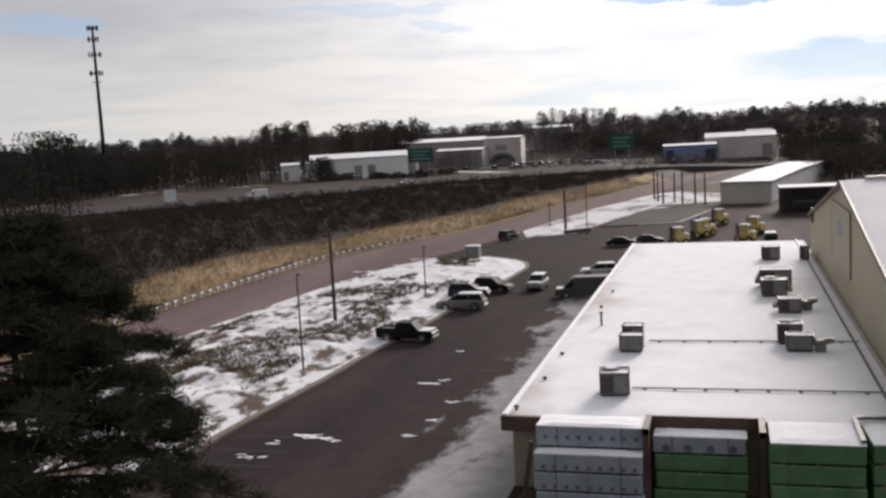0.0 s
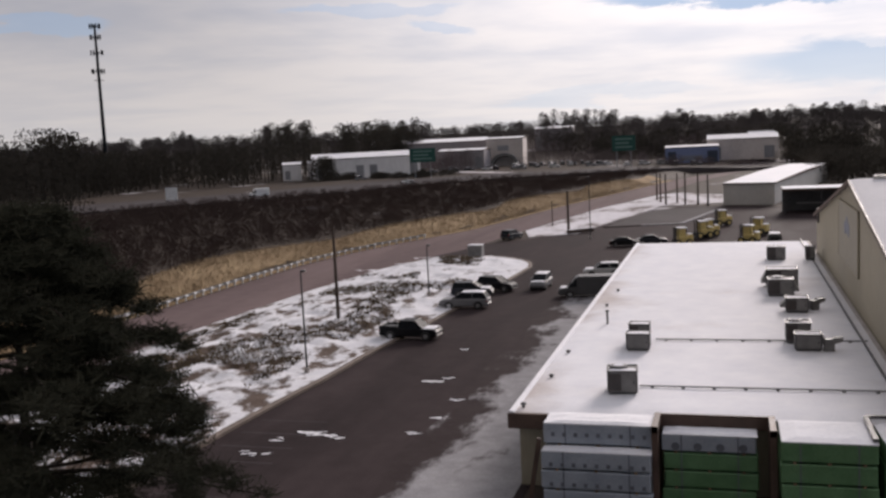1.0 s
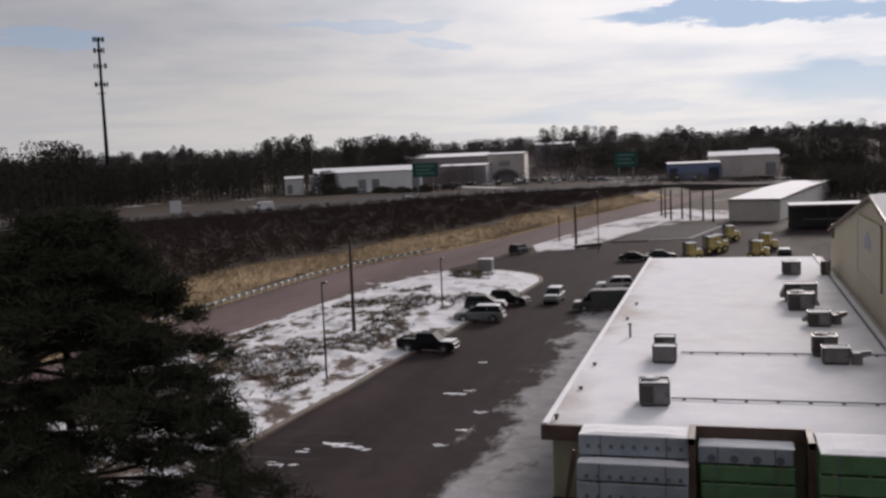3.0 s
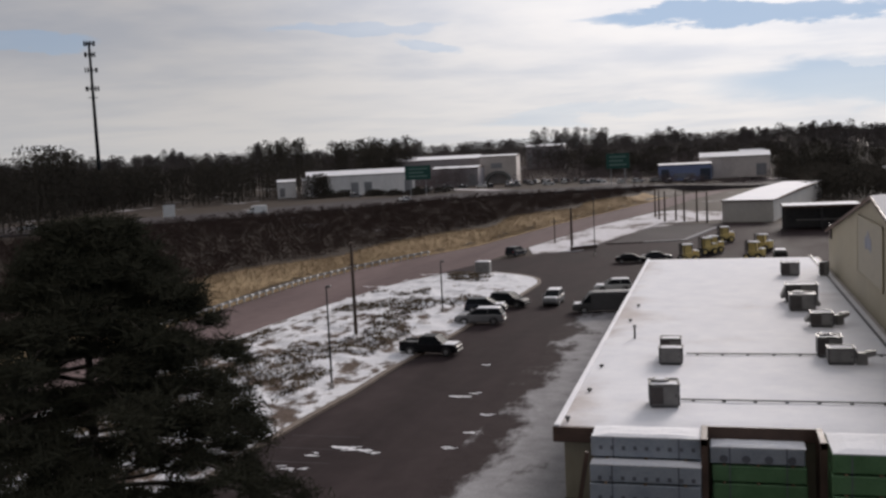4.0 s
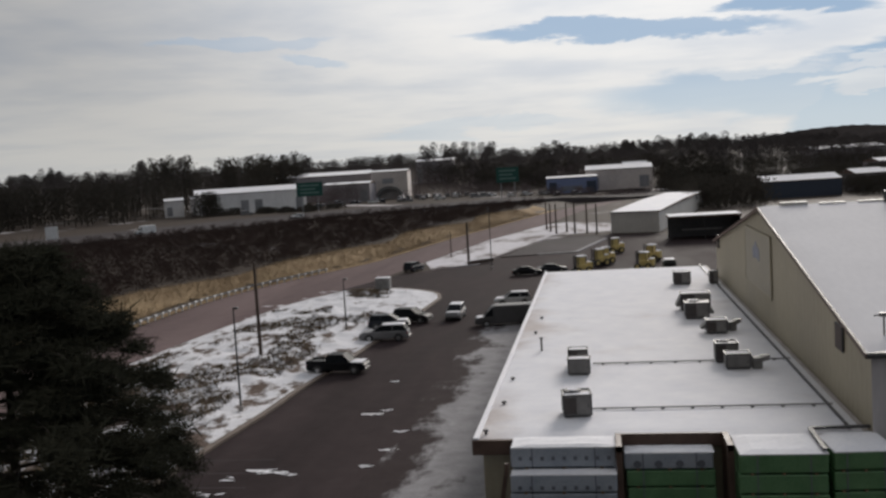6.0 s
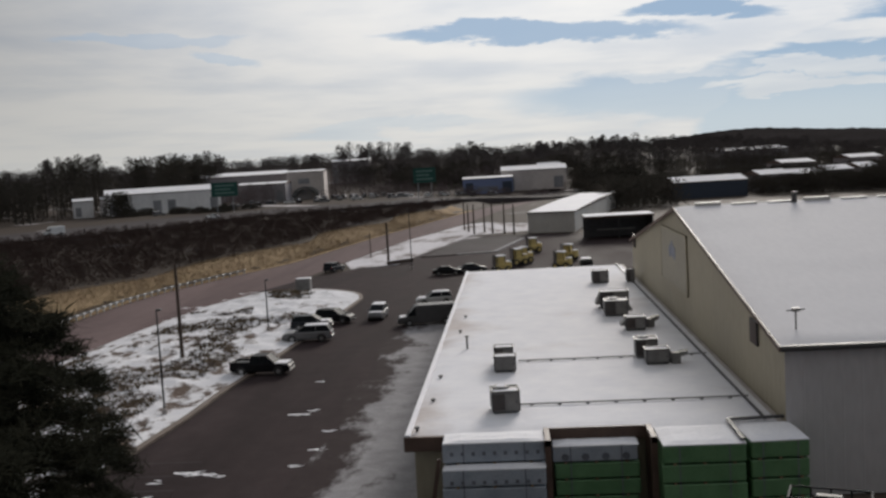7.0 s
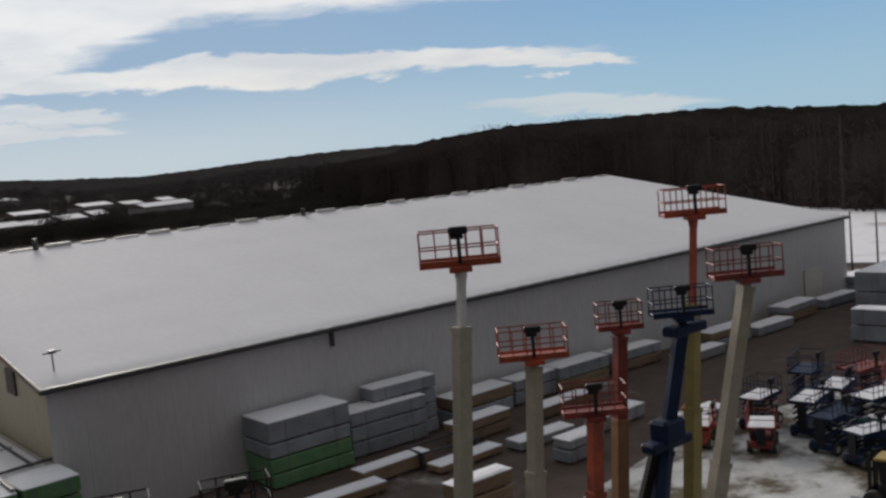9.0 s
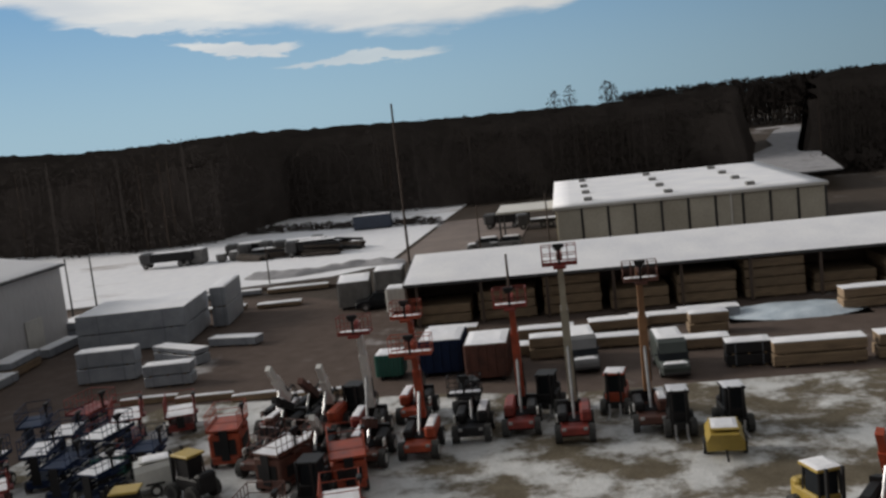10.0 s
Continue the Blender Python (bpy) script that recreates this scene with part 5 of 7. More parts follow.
def cluster(x0, x1, y0, y1, n, hmin, hmax, kinds=(4, 4, 0)):
    return [(x, y, height(x, y), rng.uniform(hmin, hmax), rng.uniform(2.2, 4.0), rng.choice(kinds)) for x, y in ((rng.uniform(x0, x1), rng.uniform(y0, y1)) for _ in range(n))]


wood_stand("highway_trees", "dark tree belt beyond the highway", cluster(-330, -205, 255, 420, 420, 11, 16, (4, 4, 1)) + cluster(-420, -300, 120, 330, 300, 12, 17, (4, 4, 1)) + cluster(-205, -172, 330, 430, 60, 12, 18, (4, 1)), M["woods"], 5, 260, 0.6)
wood_stand("store_trees", "trees between the stores beyond the highway", cluster(-165, -145, 425, 470, 36, 17, 24, (0,)) + cluster(-60, -25, 470, 530, 60, 7, 11) + cluster(-100, 60, 560, 620, 110, 9, 13) + cluster(30, 60, 440, 520, 60, 7, 11) + cluster(-153, -147, 356, 361, 7, 7, 10) + cluster(-150, -96, 352, 372, 26, 1.2, 2.6, (2,)) + cluster(-208, -186, 415, 445, 16, 21, 27, (0,)) + cluster(-180, -150, 432, 462, 26, 19, 25, (0,)) + cluster(-228, -204, 268, 292, 14, 20, 24, (0,)), M["woods"], 6, 220, 0.65)
wood_stand("middle_trees", "dark trees behind the sheds", cluster(99, 106, 334, 342, 9, 8, 10.5) + cluster(116, 124, 334, 342, 9, 7, 9.5) + cluster(24, 34, 432, 446, 12, 4, 7) + cluster(27, 50, 300, 372, 110, 6, 9) + cluster(84, 260, 340, 362, 420, 5.0, 6.6) + cluster(125, 270, 300, 340, 160, 4, 5.2) + cluster(90, 300, 425, 480, 330, 6.0, 7.8) + cluster(60, 300, 540, 620, 300, 8, 11) + cluster(36, 90, 372, 420, 90, 6, 9), M["woods"], 7, 220, 0.42)

wood_stand("store_bare_trees", "grey bare trees in front of the stores", cluster(-128, -104, 398, 420, 34, 5, 9, (1,)) + cluster(-84, -30, 418, 440, 40, 3.5, 8, (1,)) + cluster(-40, 20, 405, 425, 26, 2, 4, (1, 2)) + cluster(-100, 10, 470, 500, 50, 8, 12, (1,)), M["grey_twigs"], 21, 150, 0.45, 0.8)
# a broad old tree that stands above the belt
wood_stand("broad_trees", "broad round trees above the highway belt", [(r_ * math.sin(radians(a_)), r_ * math.cos(radians(a_)), 3.4, h_, w_, 4) for r_, a_, h_, w_ in ((262, -38.9, 19.0, 4.5), (258, -38.0, 21.8, 5.0), (262, -37.2, 21.6, 5.0), (260, -36.5, 20.0, 4.2), (266, -39.8, 17.8, 4.5))], M["woods"], 22, 1500, 0.4)

# brush between grass bank and highway
bush = []
while len(bush) < 6500:
    y = rng.uniform(30, 400)
    d = rng.uniform(10.5, 98)
    x = bank_foot(y) - d
    hx = lerp([p[1] for p in HW], [p[0] for p in HW], y)
    if x < hx + 4:
        continue
    bush.append((x, y, height(x, y) - 0.1, rng.uniform(1.0, 2.6), rng.uniform(0.9, 1.9), 2))
wood_stand("roadside_brush", "dense dark leafless brush below the highway", bush, M["brush"], 8, 62, 0.28, 0.8)


wood_stand("lot_edge_brush", "low dark brush along the far lot edge", [(x, y, 0.05, rng.uniform(0.8, 1.7), rng.uniform(0.8, 1.5), 2) for x, y in ((lerp((20, 45, 62), (176, 186, 190), yy) + rng.uniform(-1, 1), yy) for yy in (20 + 42 * i / 90 for i in range(90)))], M["woods_east"], 15, 60, 0.4, 0.6)


def big_pine(x, y, h, label):
    """The large pine: tapered trunk, drooping limbs, tufts of long needles."""
    tree = thing("pine_tree", label, "pine tree", at(x, y, height(x, y) - 0.1))
    rg = random.Random(44)
    s = Shape()
    spine = [(0.25 * math.sin(i * 0.7), 0.2 * math.cos(i * 0.9) - 0.2, h * i / 12) for i in range(13)]
    rad = lambda k: 0.34 * (1 - 0.88 * k)
    s.loft([[(px + rad(i / 12) * math.cos(a), py + rad(i / 12) * math.sin(a), pz) for a in (j * 0.7854 for j in range(8))] for i, (px, py, pz) in enumerate(spine)])
    part("trunk", s, M["bark"], tree, smooth=True)
    limbs = Shape()
    clumps = []

    def tuft(p, size, n):
        clumps.append((*p, size, n))

    for i in range(124):
        k = 0.05 + 0.95 * (i / 123) ** 1.2
        if k < 0.42 and i % 4 == 1:
            continue
        if k < 0.56:
            k = (round(k * h / 1.75) * 1.75 + rg.uniform(-0.22, 0.22)) / h
        z0 = h * k
        reach = 11.0 * (1 - 0.30 * ramp01(0.3, 0.62, k)) * (1 - max(0, k - 0.62) / 0.44) * rg.uniform(0.62, 1.08)
        reach *= 1 - 0.56 * ramp01(0.40, 0.12, k)
        a = i * 2.399 + rg.uniform(-0.4, 0.4)
        reach *= 1 - 0.34 * ramp01(0.42, 0.22, k) * ramp01(0.1, 0.8, math.cos(a - 0.6))
        if k < 0.36 and math.cos(a + 0.2) > 0.25:
            reach = min(reach, 4.4)
        reach = max(0.8, reach)
        base = Vector((0.2 * math.sin(k * 8), 0, z0))
        dirv = Vector((math.cos(a), math.sin(a), 0))
        pts = [base + dirv * reach * t + Vector((0, 0, reach * (0.16 * t - 0.30 * t * t + rg.uniform(-0.03, 0.03)))) for t in (0, 0.25, 0.5, 0.75, 1.0)]
        for j, (p, q) in enumerate(zip(pts, pts[1:])):
            limbs.tube(p, q, 0.085 * (1 - j * 0.2) + 0.01, 0.085 * (0.8 - j * 0.2) + 0.01, n=5)
        for j in range(rg.randint(11, 14)):
            t = rg.uniform(0.22, 1.0)
            p = base + dirv * reach * t + Vector((0, 0, reach * (0.16 * t - 0.30 * t * t)))
            side = Vector((-dirv.y, dirv.x, 0)) * rg.choice((-1, 1)) * rg.uniform(0.3, 1.35) * (1.1 - 0.4 * t) + Vector((0, 0, rg.uniform(-0.12, 0.25))) + dirv * rg.uniform(0.1, 0.6)
            q = p + side
            limbs.tube(p, q, 0.03, 0.012, n=4)
            for w in (0.35, 0.65, 0.9, 1.1):
                tuft(p.lerp(q, w), rg.uniform(0.36, 0.58), 46)
        tuft(pts[-1], 0.5, 110)
    part("limb", limbs, M["bark"], tree, "dark crooked limbs")
    rs = np.random.RandomState(45)
    rows = np.repeat(np.array([c[:4] for c in clumps]), [c[4] for c in clumps], axis=0)
    n, size = len(rows), rows[:, 3:]
    d = rs.normal(size=(n, 3)) * (1, 1, 0.55) + (0, 0, 0.2)
    d /= np.linalg.norm(d, axis=1)[:, None]
    q = rows[:, :3] + rs.normal(size=(n, 3)) * (1, 1, 0.4) * size * 0.55
    side = np.cross(d, rs.normal(size=(n, 3)))
    side *= size * rs.uniform(0.030, 0.065, (n, 1)) / np.linalg.norm(side, axis=1)[:, None]
    V = np.stack([q - side, q + side, q + d * size * rs.uniform(0.7, 1.3, (n, 1))], 1).reshape(-1, 3)
    ob = new("crown", raw("crown", V.tolist(), np.arange(3 * n).reshape(-1, 3).tolist(), M["needles"]))
    ob.parent = tree
    tagged(ob, "dense dark green needle tufts with gaps")
    return tree


big_pine(-21.6, 30.8, 16.6, "large dark pine with open drooping limbs")

# ================= vehicles =================
def highway_z(x, y):
    """Height of the highway beside the point."""
    node_z = [height(a, b) + max(0, 3.2 - height(a, b)) * ramp01(40, -70, a) + 0.5 for a, b in HW]
    return lerp([b for a, b in HW], node_z, y) + 0.02


def wheel(parent, x, y, r, w, rim_mat):
    side = 1 if y > 0 else -1
    t = part("wheel", Shape().tube((x, y - w / 2, r), (x, y + w / 2, r), r, n=18), M["rubber"], parent)
    part("rim", Shape().tube((x, y + side * w * 0.35, r), (x, y + side * (w / 2 + 0.012), r), r * 0.6, r * 0.52, n=14), rim_mat, t)
    return t


def hull(stations, c=0.10):
    """Car body: stations of (x, low, high, half width), with rounded shoulders."""
    rings = [[(x, -w * 0.94, lo), (x, w * 0.94, lo), (x, w, lo + 0.16), (x, w, hi - c), (x, w - c * 0.8, hi), (x, -w + c * 0.8, hi), (x, -w, hi - c), (x, -w, lo + 0.16)] for x, lo, hi, w in stations]
    return Shape().loft(rings)


def cabin(stations):
    """Glasshouse: stations of (x, low, high, half width below, half width above)."""
    return Shape().loft([[(x, -wb, lo), (x, wb, lo), (x, wt, hi), (x, -wt, hi)] for x, lo, hi, wb, wt in stations])


def car(kind, name, label, category, coat, x, y, turn, snow="some", group="parked vehicles"):
    """Nose towards +x. Kinds: sedan, suv, pickup, van."""
    c = thing(name, label, category, at(x, y, height(x, y) if x < -60 else 0.0, turn), group)
    if kind == "sedan":
        L, W, r = 4.8, 0.91, 0.33
        body = [(-2.4, 0.42, 0.78, 0.78), (-2.3, 0.26, 0.96, 0.86), (-1.5, 0.22, 1.0, 0.91), (0.9, 0.22, 0.96, 0.91), (1.9, 0.24, 0.86, 0.88), (2.3, 0.28, 0.74, 0.80), (2.4, 0.40, 0.62, 0.72)]
        glass = [(-1.75, 0.96, 1.0, 0.80, 0.76), (-0.95, 0.96, 1.40, 0.82, 0.66), (0.25, 0.94, 1.42, 0.82, 0.66), (1.15, 0.92, 0.98, 0.80, 0.76)]
        roof = (-0.98, 0.28, 0.65, 1.40)
        hood, axles = (1.05, 2.15, 0.78, 0.92), (-1.42, 1.40)
    elif kind == "suv":
        L, W, r = 4.8, 0.95, 0.38
        body = [(-2.35, 0.45, 0.95, 0.84), (-2.28, 0.32, 1.10, 0.92), (-1.4, 0.28, 1.12, 0.95), (0.9, 0.28, 1.08, 0.95), (1.9, 0.30, 1.02, 0.92), (2.3, 0.34, 0.86, 0.84), (2.4, 0.45, 0.72, 0.76)]
        glass = [(-2.25, 1.06, 1.12, 0.86, 0.82), (-1.95, 1.06, 1.66, 0.88, 0.74), (0.2, 1.05, 1.70, 0.88, 0.74), (1.15, 1.02, 1.10, 0.86, 0.82)]
        roof = (-1.98, 0.24, 0.73, 1.68)
        hood, axles = (1.05, 2.15, 0.84, 1.06), (-1.42, 1.42)
    elif kind == "pickup":
        L, W, r = 5.7, 0.98, 0.40
        body = [(-2.85, 0.52, 1.02, 0.90), (-2.78, 0.42, 1.12, 0.96), (-1.0, 0.36, 1.14, 0.98), (1.0, 0.34, 1.12, 0.98), (2.2, 0.36, 1.08, 0.96), (2.7, 0.38, 0.98, 0.90), (2.85, 0.50, 0.82, 0.84)]
        glass = [(-0.95, 1.08, 1.14, 0.90, 0.86), (-0.75, 1.08, 1.78, 0.92, 0.76), (0.75, 1.08, 1.80, 0.92, 0.76), (1.45, 1.06, 1.14, 0.88, 0.84)]
        roof = (-0.78, 0.78, 0.75, 1.79)
        hood, axles = (1.4, 2.6, 0.88, 1.12), (-1.75, 1.80)
    else:
        L, W, r = 5.6, 1.0, 0.36
        body = [(-2.8, 0.4, 2.2, 0.94), (-2.7, 0.3, 2.35, 1.0), (0.9, 0.3, 2.35, 1.0), (1.2, 0.3, 2.2, 1.0), (1.9, 0.3, 1.15, 0.98), (2.7, 0.32, 1.0, 0.92), (2.8, 0.42, 0.8, 0.86)]
        glass = [(0.95, 1.2, 2.1, 0.995, 0.995), (1.28, 1.2, 2.02, 1.005, 1.005), (1.9, 1.16, 1.2, 0.985, 0.985)]
        roof = (-2.6, 0.8, 0.9, 2.35)
        hood, axles = (1.95, 2.6, 0.85, 1.08), (-1.7, 1.75)
    part("body", hull(body), coat, c, smooth=False)
    part("glasshouse", cabin(glass), M["glass"], c, "dark glass")
    if kind != "van":
        x0, x1, w, z = roof
        part("roof_panel", Shape().box(x0 + 0.02, x1 - 0.02, -w - 0.015, w + 0.015, z - 0.05, z + 0.035, 0.03), coat, c)
        for sy in (-1, 1):
            for gx, gz, hx, hz in ((glass[0][0], glass[0][2], glass[1][0], glass[1][2]), (glass[3][0], glass[3][2], glass[2][0], glass[2][2]), ((glass[1][0] + glass[2][0]) / 2, glass[1][1] + 0.02, (glass[1][0] + glass[2][0]) / 2, glass[1][2])):
                wb, wt = glass[1][3], glass[1][4]
                part("pillar", Shape().bar((gx, sy * (wb - (0.06 if gz < glass[1][2] - 0.3 else 0)), gz), (hx, sy * (wt + 0.012), hz), 0.07, 0.08), coat, c)
    if kind == "pickup":
        bed = Shape().box(-2.68, -1.02, -0.80, 0.80, 1.10, 1.17)
        part("bed_floor", bed, M["dark"], c, "dark truck bed")
        for y0, y1 in ((-0.97, -0.80), (0.80, 0.97)):
            part("bed_side", Shape().box(-2.8, -0.98, y0, y1, 1.05, 1.30, 0.03), coat, c)
        part("tailgate", Shape().box(-2.86, -2.74, -0.92, 0.92, 0.62, 1.30, 0.03), coat, c)
        bar = Shape()
        for sy in (-0.85, 0.85):
            bar.tube((-1.15, sy, 1.25), (-1.15, sy * 0.9, 1.72), 0.035)
            bar.tube((-2.35, sy, 1.30), (-1.15, sy * 0.9, 1.70), 0.03)
        bar.tube((-1.15, -0.77, 1.72), (-1.15, 0.77, 1.72), 0.035)
        part("roll_bar", bar, M["dark"], c)
    for sy in (-1, 1):
        for ax in axles:
            wheel(c, ax, sy * (W - 0.12), r, 0.24, M["alloy"])
            part("wheel_arch", Shape().loft([[(ax + (r + 0.07) * q * math.cos(a), sy * yy, r + (r + 0.07) * q * math.sin(a)) for q, yy in ((1, W - 0.04), (1, W + 0.012), (0.86, W + 0.012), (0.86, W - 0.04))] for a in (math.pi * i / 8 for i in range(9))]), M["dark"], c)
        front = body[-2]
        part("headlight", Shape().box(front[0] - 0.12, front[0] + 0.05, sy * (front[3] - 0.18) - 0.14, sy * (front[3] - 0.18) + 0.14, front[2] - 0.22, front[2] - 0.06, 0.02), M["lamp_clear"], c)
        back = body[1]
        part("tail_light", Shape().box(back[0] - 0.06, back[0] + 0.08, sy * (back[3] - 0.10) - 0.09, sy * (back[3] - 0.10) + 0.09, back[2] - 0.36, back[2] - 0.1, 0.02), M["lamp_red"], c)
        part("mirror", Shape().box(0.78, 0.95, sy * (W + 0.08) - 0.09, sy * (W + 0.08) + 0.09, glass[1][1] + 0.08, glass[1][1] + 0.24, 0.03), coat, c)
    part("bumper", Shape().box(L / 2 - 0.12, L / 2 + 0.03, -W * 0.86, W * 0.86, 0.36, 0.56, 0.04), M["dark"], c)
    part("rear_bumper", Shape().box(-L / 2 - 0.03, -L / 2 + 0.12, -W * 0.86, W * 0.86, 0.40, 0.60, 0.04), M["dark"], c)
    if snow != "none":
        x0, x1, w, z = roof
        if snow in ("all", "some"):
            part("roof_snow", snow_cap(x0 + 0.05, x1 - 0.05, -w, w, z + 0.03, 0.09, int(x * 3)), M["snow"], c, "snow on the roof")
        if snow in ("all", "hood"):
            part("hood_snow", snow_cap(hood[0], hood[1], -hood[2] + 0.05, hood[2] - 0.05, hood[3] - 0.03, 0.08, int(y)), M["snow"], c, "snow on the hood")
    return c


car("pickup", "pickup_truck", "black pickup truck with snow on its hood", "pickup truck", M["car_black"], -25.3, 86.2, -4, "hood")
car("suv", "silver_suv", "silver suv with snow on its roof", "suv", M["car_silver"], -24.3, 102.0, 182, "some").scale = (1.14, 1.02, 1.04)
car("suv", "navy_suv", "navy suv with snow on its hood", "suv", M["car_navy"], -25.4, 109.4, 3, "hood")
car("suv", "dark_suv", "dark suv parked by the island", "suv", M["car_black"], -23.4, 113.4, -16, "none")
car("suv", "stopped_suv", "pale suv with snowy roof in the lane", "suv", M["car_silver"], -18.4, 115.2, -92, "all")
car("van", "dark_van", "dark grey van with snow on its hood beside the low building", "van", M["car_grey"], -11.9, 109.6, 188, "hood").scale = (1.22, 1.05, 1.0)
car("suv", "snowy_suv", "pale suv covered in snow", "suv", M["car_white"], -12.2, 124.4, 188, "all")
car("sedan", "black_sedan", "black sedan near the entrance", "car", M["car_black"], -12.6, 156.0, 5, "none")
car("sedan", "navy_sedan", "navy sedan parked behind another", "car", M["car_navy"], -8.6, 158.2, 8, "none")
car("suv", "road_suv", "dark suv at the road entrance", "suv", M["car_navy"], -33.6, 169.0, 70, "none")
car("van", "white_van", "white van on the highway", "van", M["car_white"], -126, 255, 225, "none", "highway traffic")
car("pickup", "white_pickup", "white pickup on the highway", "pickup truck", M["car_white"], -168, 211, 40, "none", "highway traffic")
car("sedan", "white_car", "white car on the highway", "car", M["car_white"], -96, 300, 240, "none", "highway traffic")
for o in [ob for ob in bpy.data.objects if ob.get("group") == "highway traffic"]:
    o.location.z = highway_z(o.location.x, o.location.y)
rng = random.Random(77)
for i in range(16):
    x, y = -118 + i * 7.2 + rng.uniform(-2, 2), 400 + rng.uniform(-9, 9) + i * 1.5
    o = car(rng.choice(("sedan", "suv", "suv")), "parked_car", "car parked at the stores under snow", "car", M[rng.choice(("car_white", "car_silver", "car_navy", "car_white"))], x, y, rng.choice((20, 110)), "all", "cars at the stores")
    o.location.z = height(x, y)

lot_car = o
for i in range(11):
    x = -87 + 2.9 * i
    y = 424 + 3 * (i % 3)
    copy_thing(lot_car, at(x, y, height(x, y), 80 + 9 * (i % 4)))
for x, y, turn in ((-132, 352, 25), (-104, 372, 20), (-79, 398, 15), (-48, 412, 10)):
    copy_thing(lot_car, at(x, y, height(x, y), turn))

# ================= lifts and machines =================
def basket(parent, at_m, w, d, coat, rail_mat, snow=True):
    """Work platform: floor, rails, control box. Its origin is under the middle of the floor."""
    b = part("platform", Shape().box(-w / 2, w / 2, -d / 2, d / 2, 0, 0.14, 0.02, at_m).box(-w / 2 - 0.03, w / 2 + 0.03, -d / 2 - 0.03, -d / 2 + 0.03, 0, 0.22, 0, at_m).box(-w / 2 - 0.03, w / 2 + 0.03, d / 2 - 0.03, d / 2 + 0.03, 0, 0.22, 0, at_m), coat, parent)
    n = max(3, round(w / 0.45))

    def rod(name, p, q, rr=0.026):
        part(name, Shape().tube(p, q, rr, n=6, m=at_m), rail_mat, b)

    for sy in (-d / 2, d / 2):
        for z in (0.58, 1.10):
            rod("rail_bar", (-w / 2, sy, z), (w / 2, sy, z))
        for i in range(n + 1):
            x = -w / 2 + w * i / n
            rod("rail_post", (x, sy, 0.1), (x, sy, 1.10), 0.024)
    for sx in (-w / 2, w / 2):
        for z in (0.58, 1.10):
            rod("rail_bar", (sx, -d / 2, z), (sx, d / 2, z))
    part("control_box", Shape().box(-0.30, 0.30, -d / 2 - 0.14, -d / 2 + 0.10, 1.00, 1.24, 0.04, at_m).box(-0.22, 0.16, -d / 2 - 0.10, -d / 2 + 0.04, 0.86, 1.02, 0.03, at_m).box(-0.06, 0.06, -d / 2 - 0.05, -d / 2 + 0.05, 0.1, 0.9, 0, at_m), M["black_mach"], b, "dark control console")
    part("toe_frame", Shape().box(-0.35, 0.35, -d / 2 - 0.2, d / 2 - 0.3, -0.16, 0.01, 0.02, at_m), coat, b)
    if snow:
        cap = snow_cap(-w / 2 + 0.06, w / 2 - 0.06, -d / 2 + 0.06, d / 2 - 0.06, 0.14, 0.05, int(w * 10))
        cap.v = [tuple(at_m @ Vector(p)) for p in cap.v]
        part("snow_cover", cap, M["snow"], b)
    return b


def chassis(lift, coat, length, width, r, z):
    part("chassis", Shape().box(-length / 2, length / 2, -width / 2 + 0.35, width / 2 - 0.35, z - 0.25, z + 0.2, 0.06), coat, lift)
    for sx in (-1, 1):
        part("axle", Shape().box(sx * length * 0.36 - 0.14, sx * length * 0.36 + 0.14, -width / 2 + 0.2, width / 2 - 0.2, r - 0.14, r + 0.14), M["black_mach"], lift)
        for sy in (-1, 1):
            wheel(lift, sx * length * 0.36, sy * (width / 2 - 0.2), r, 0.38, M["white_mach"])


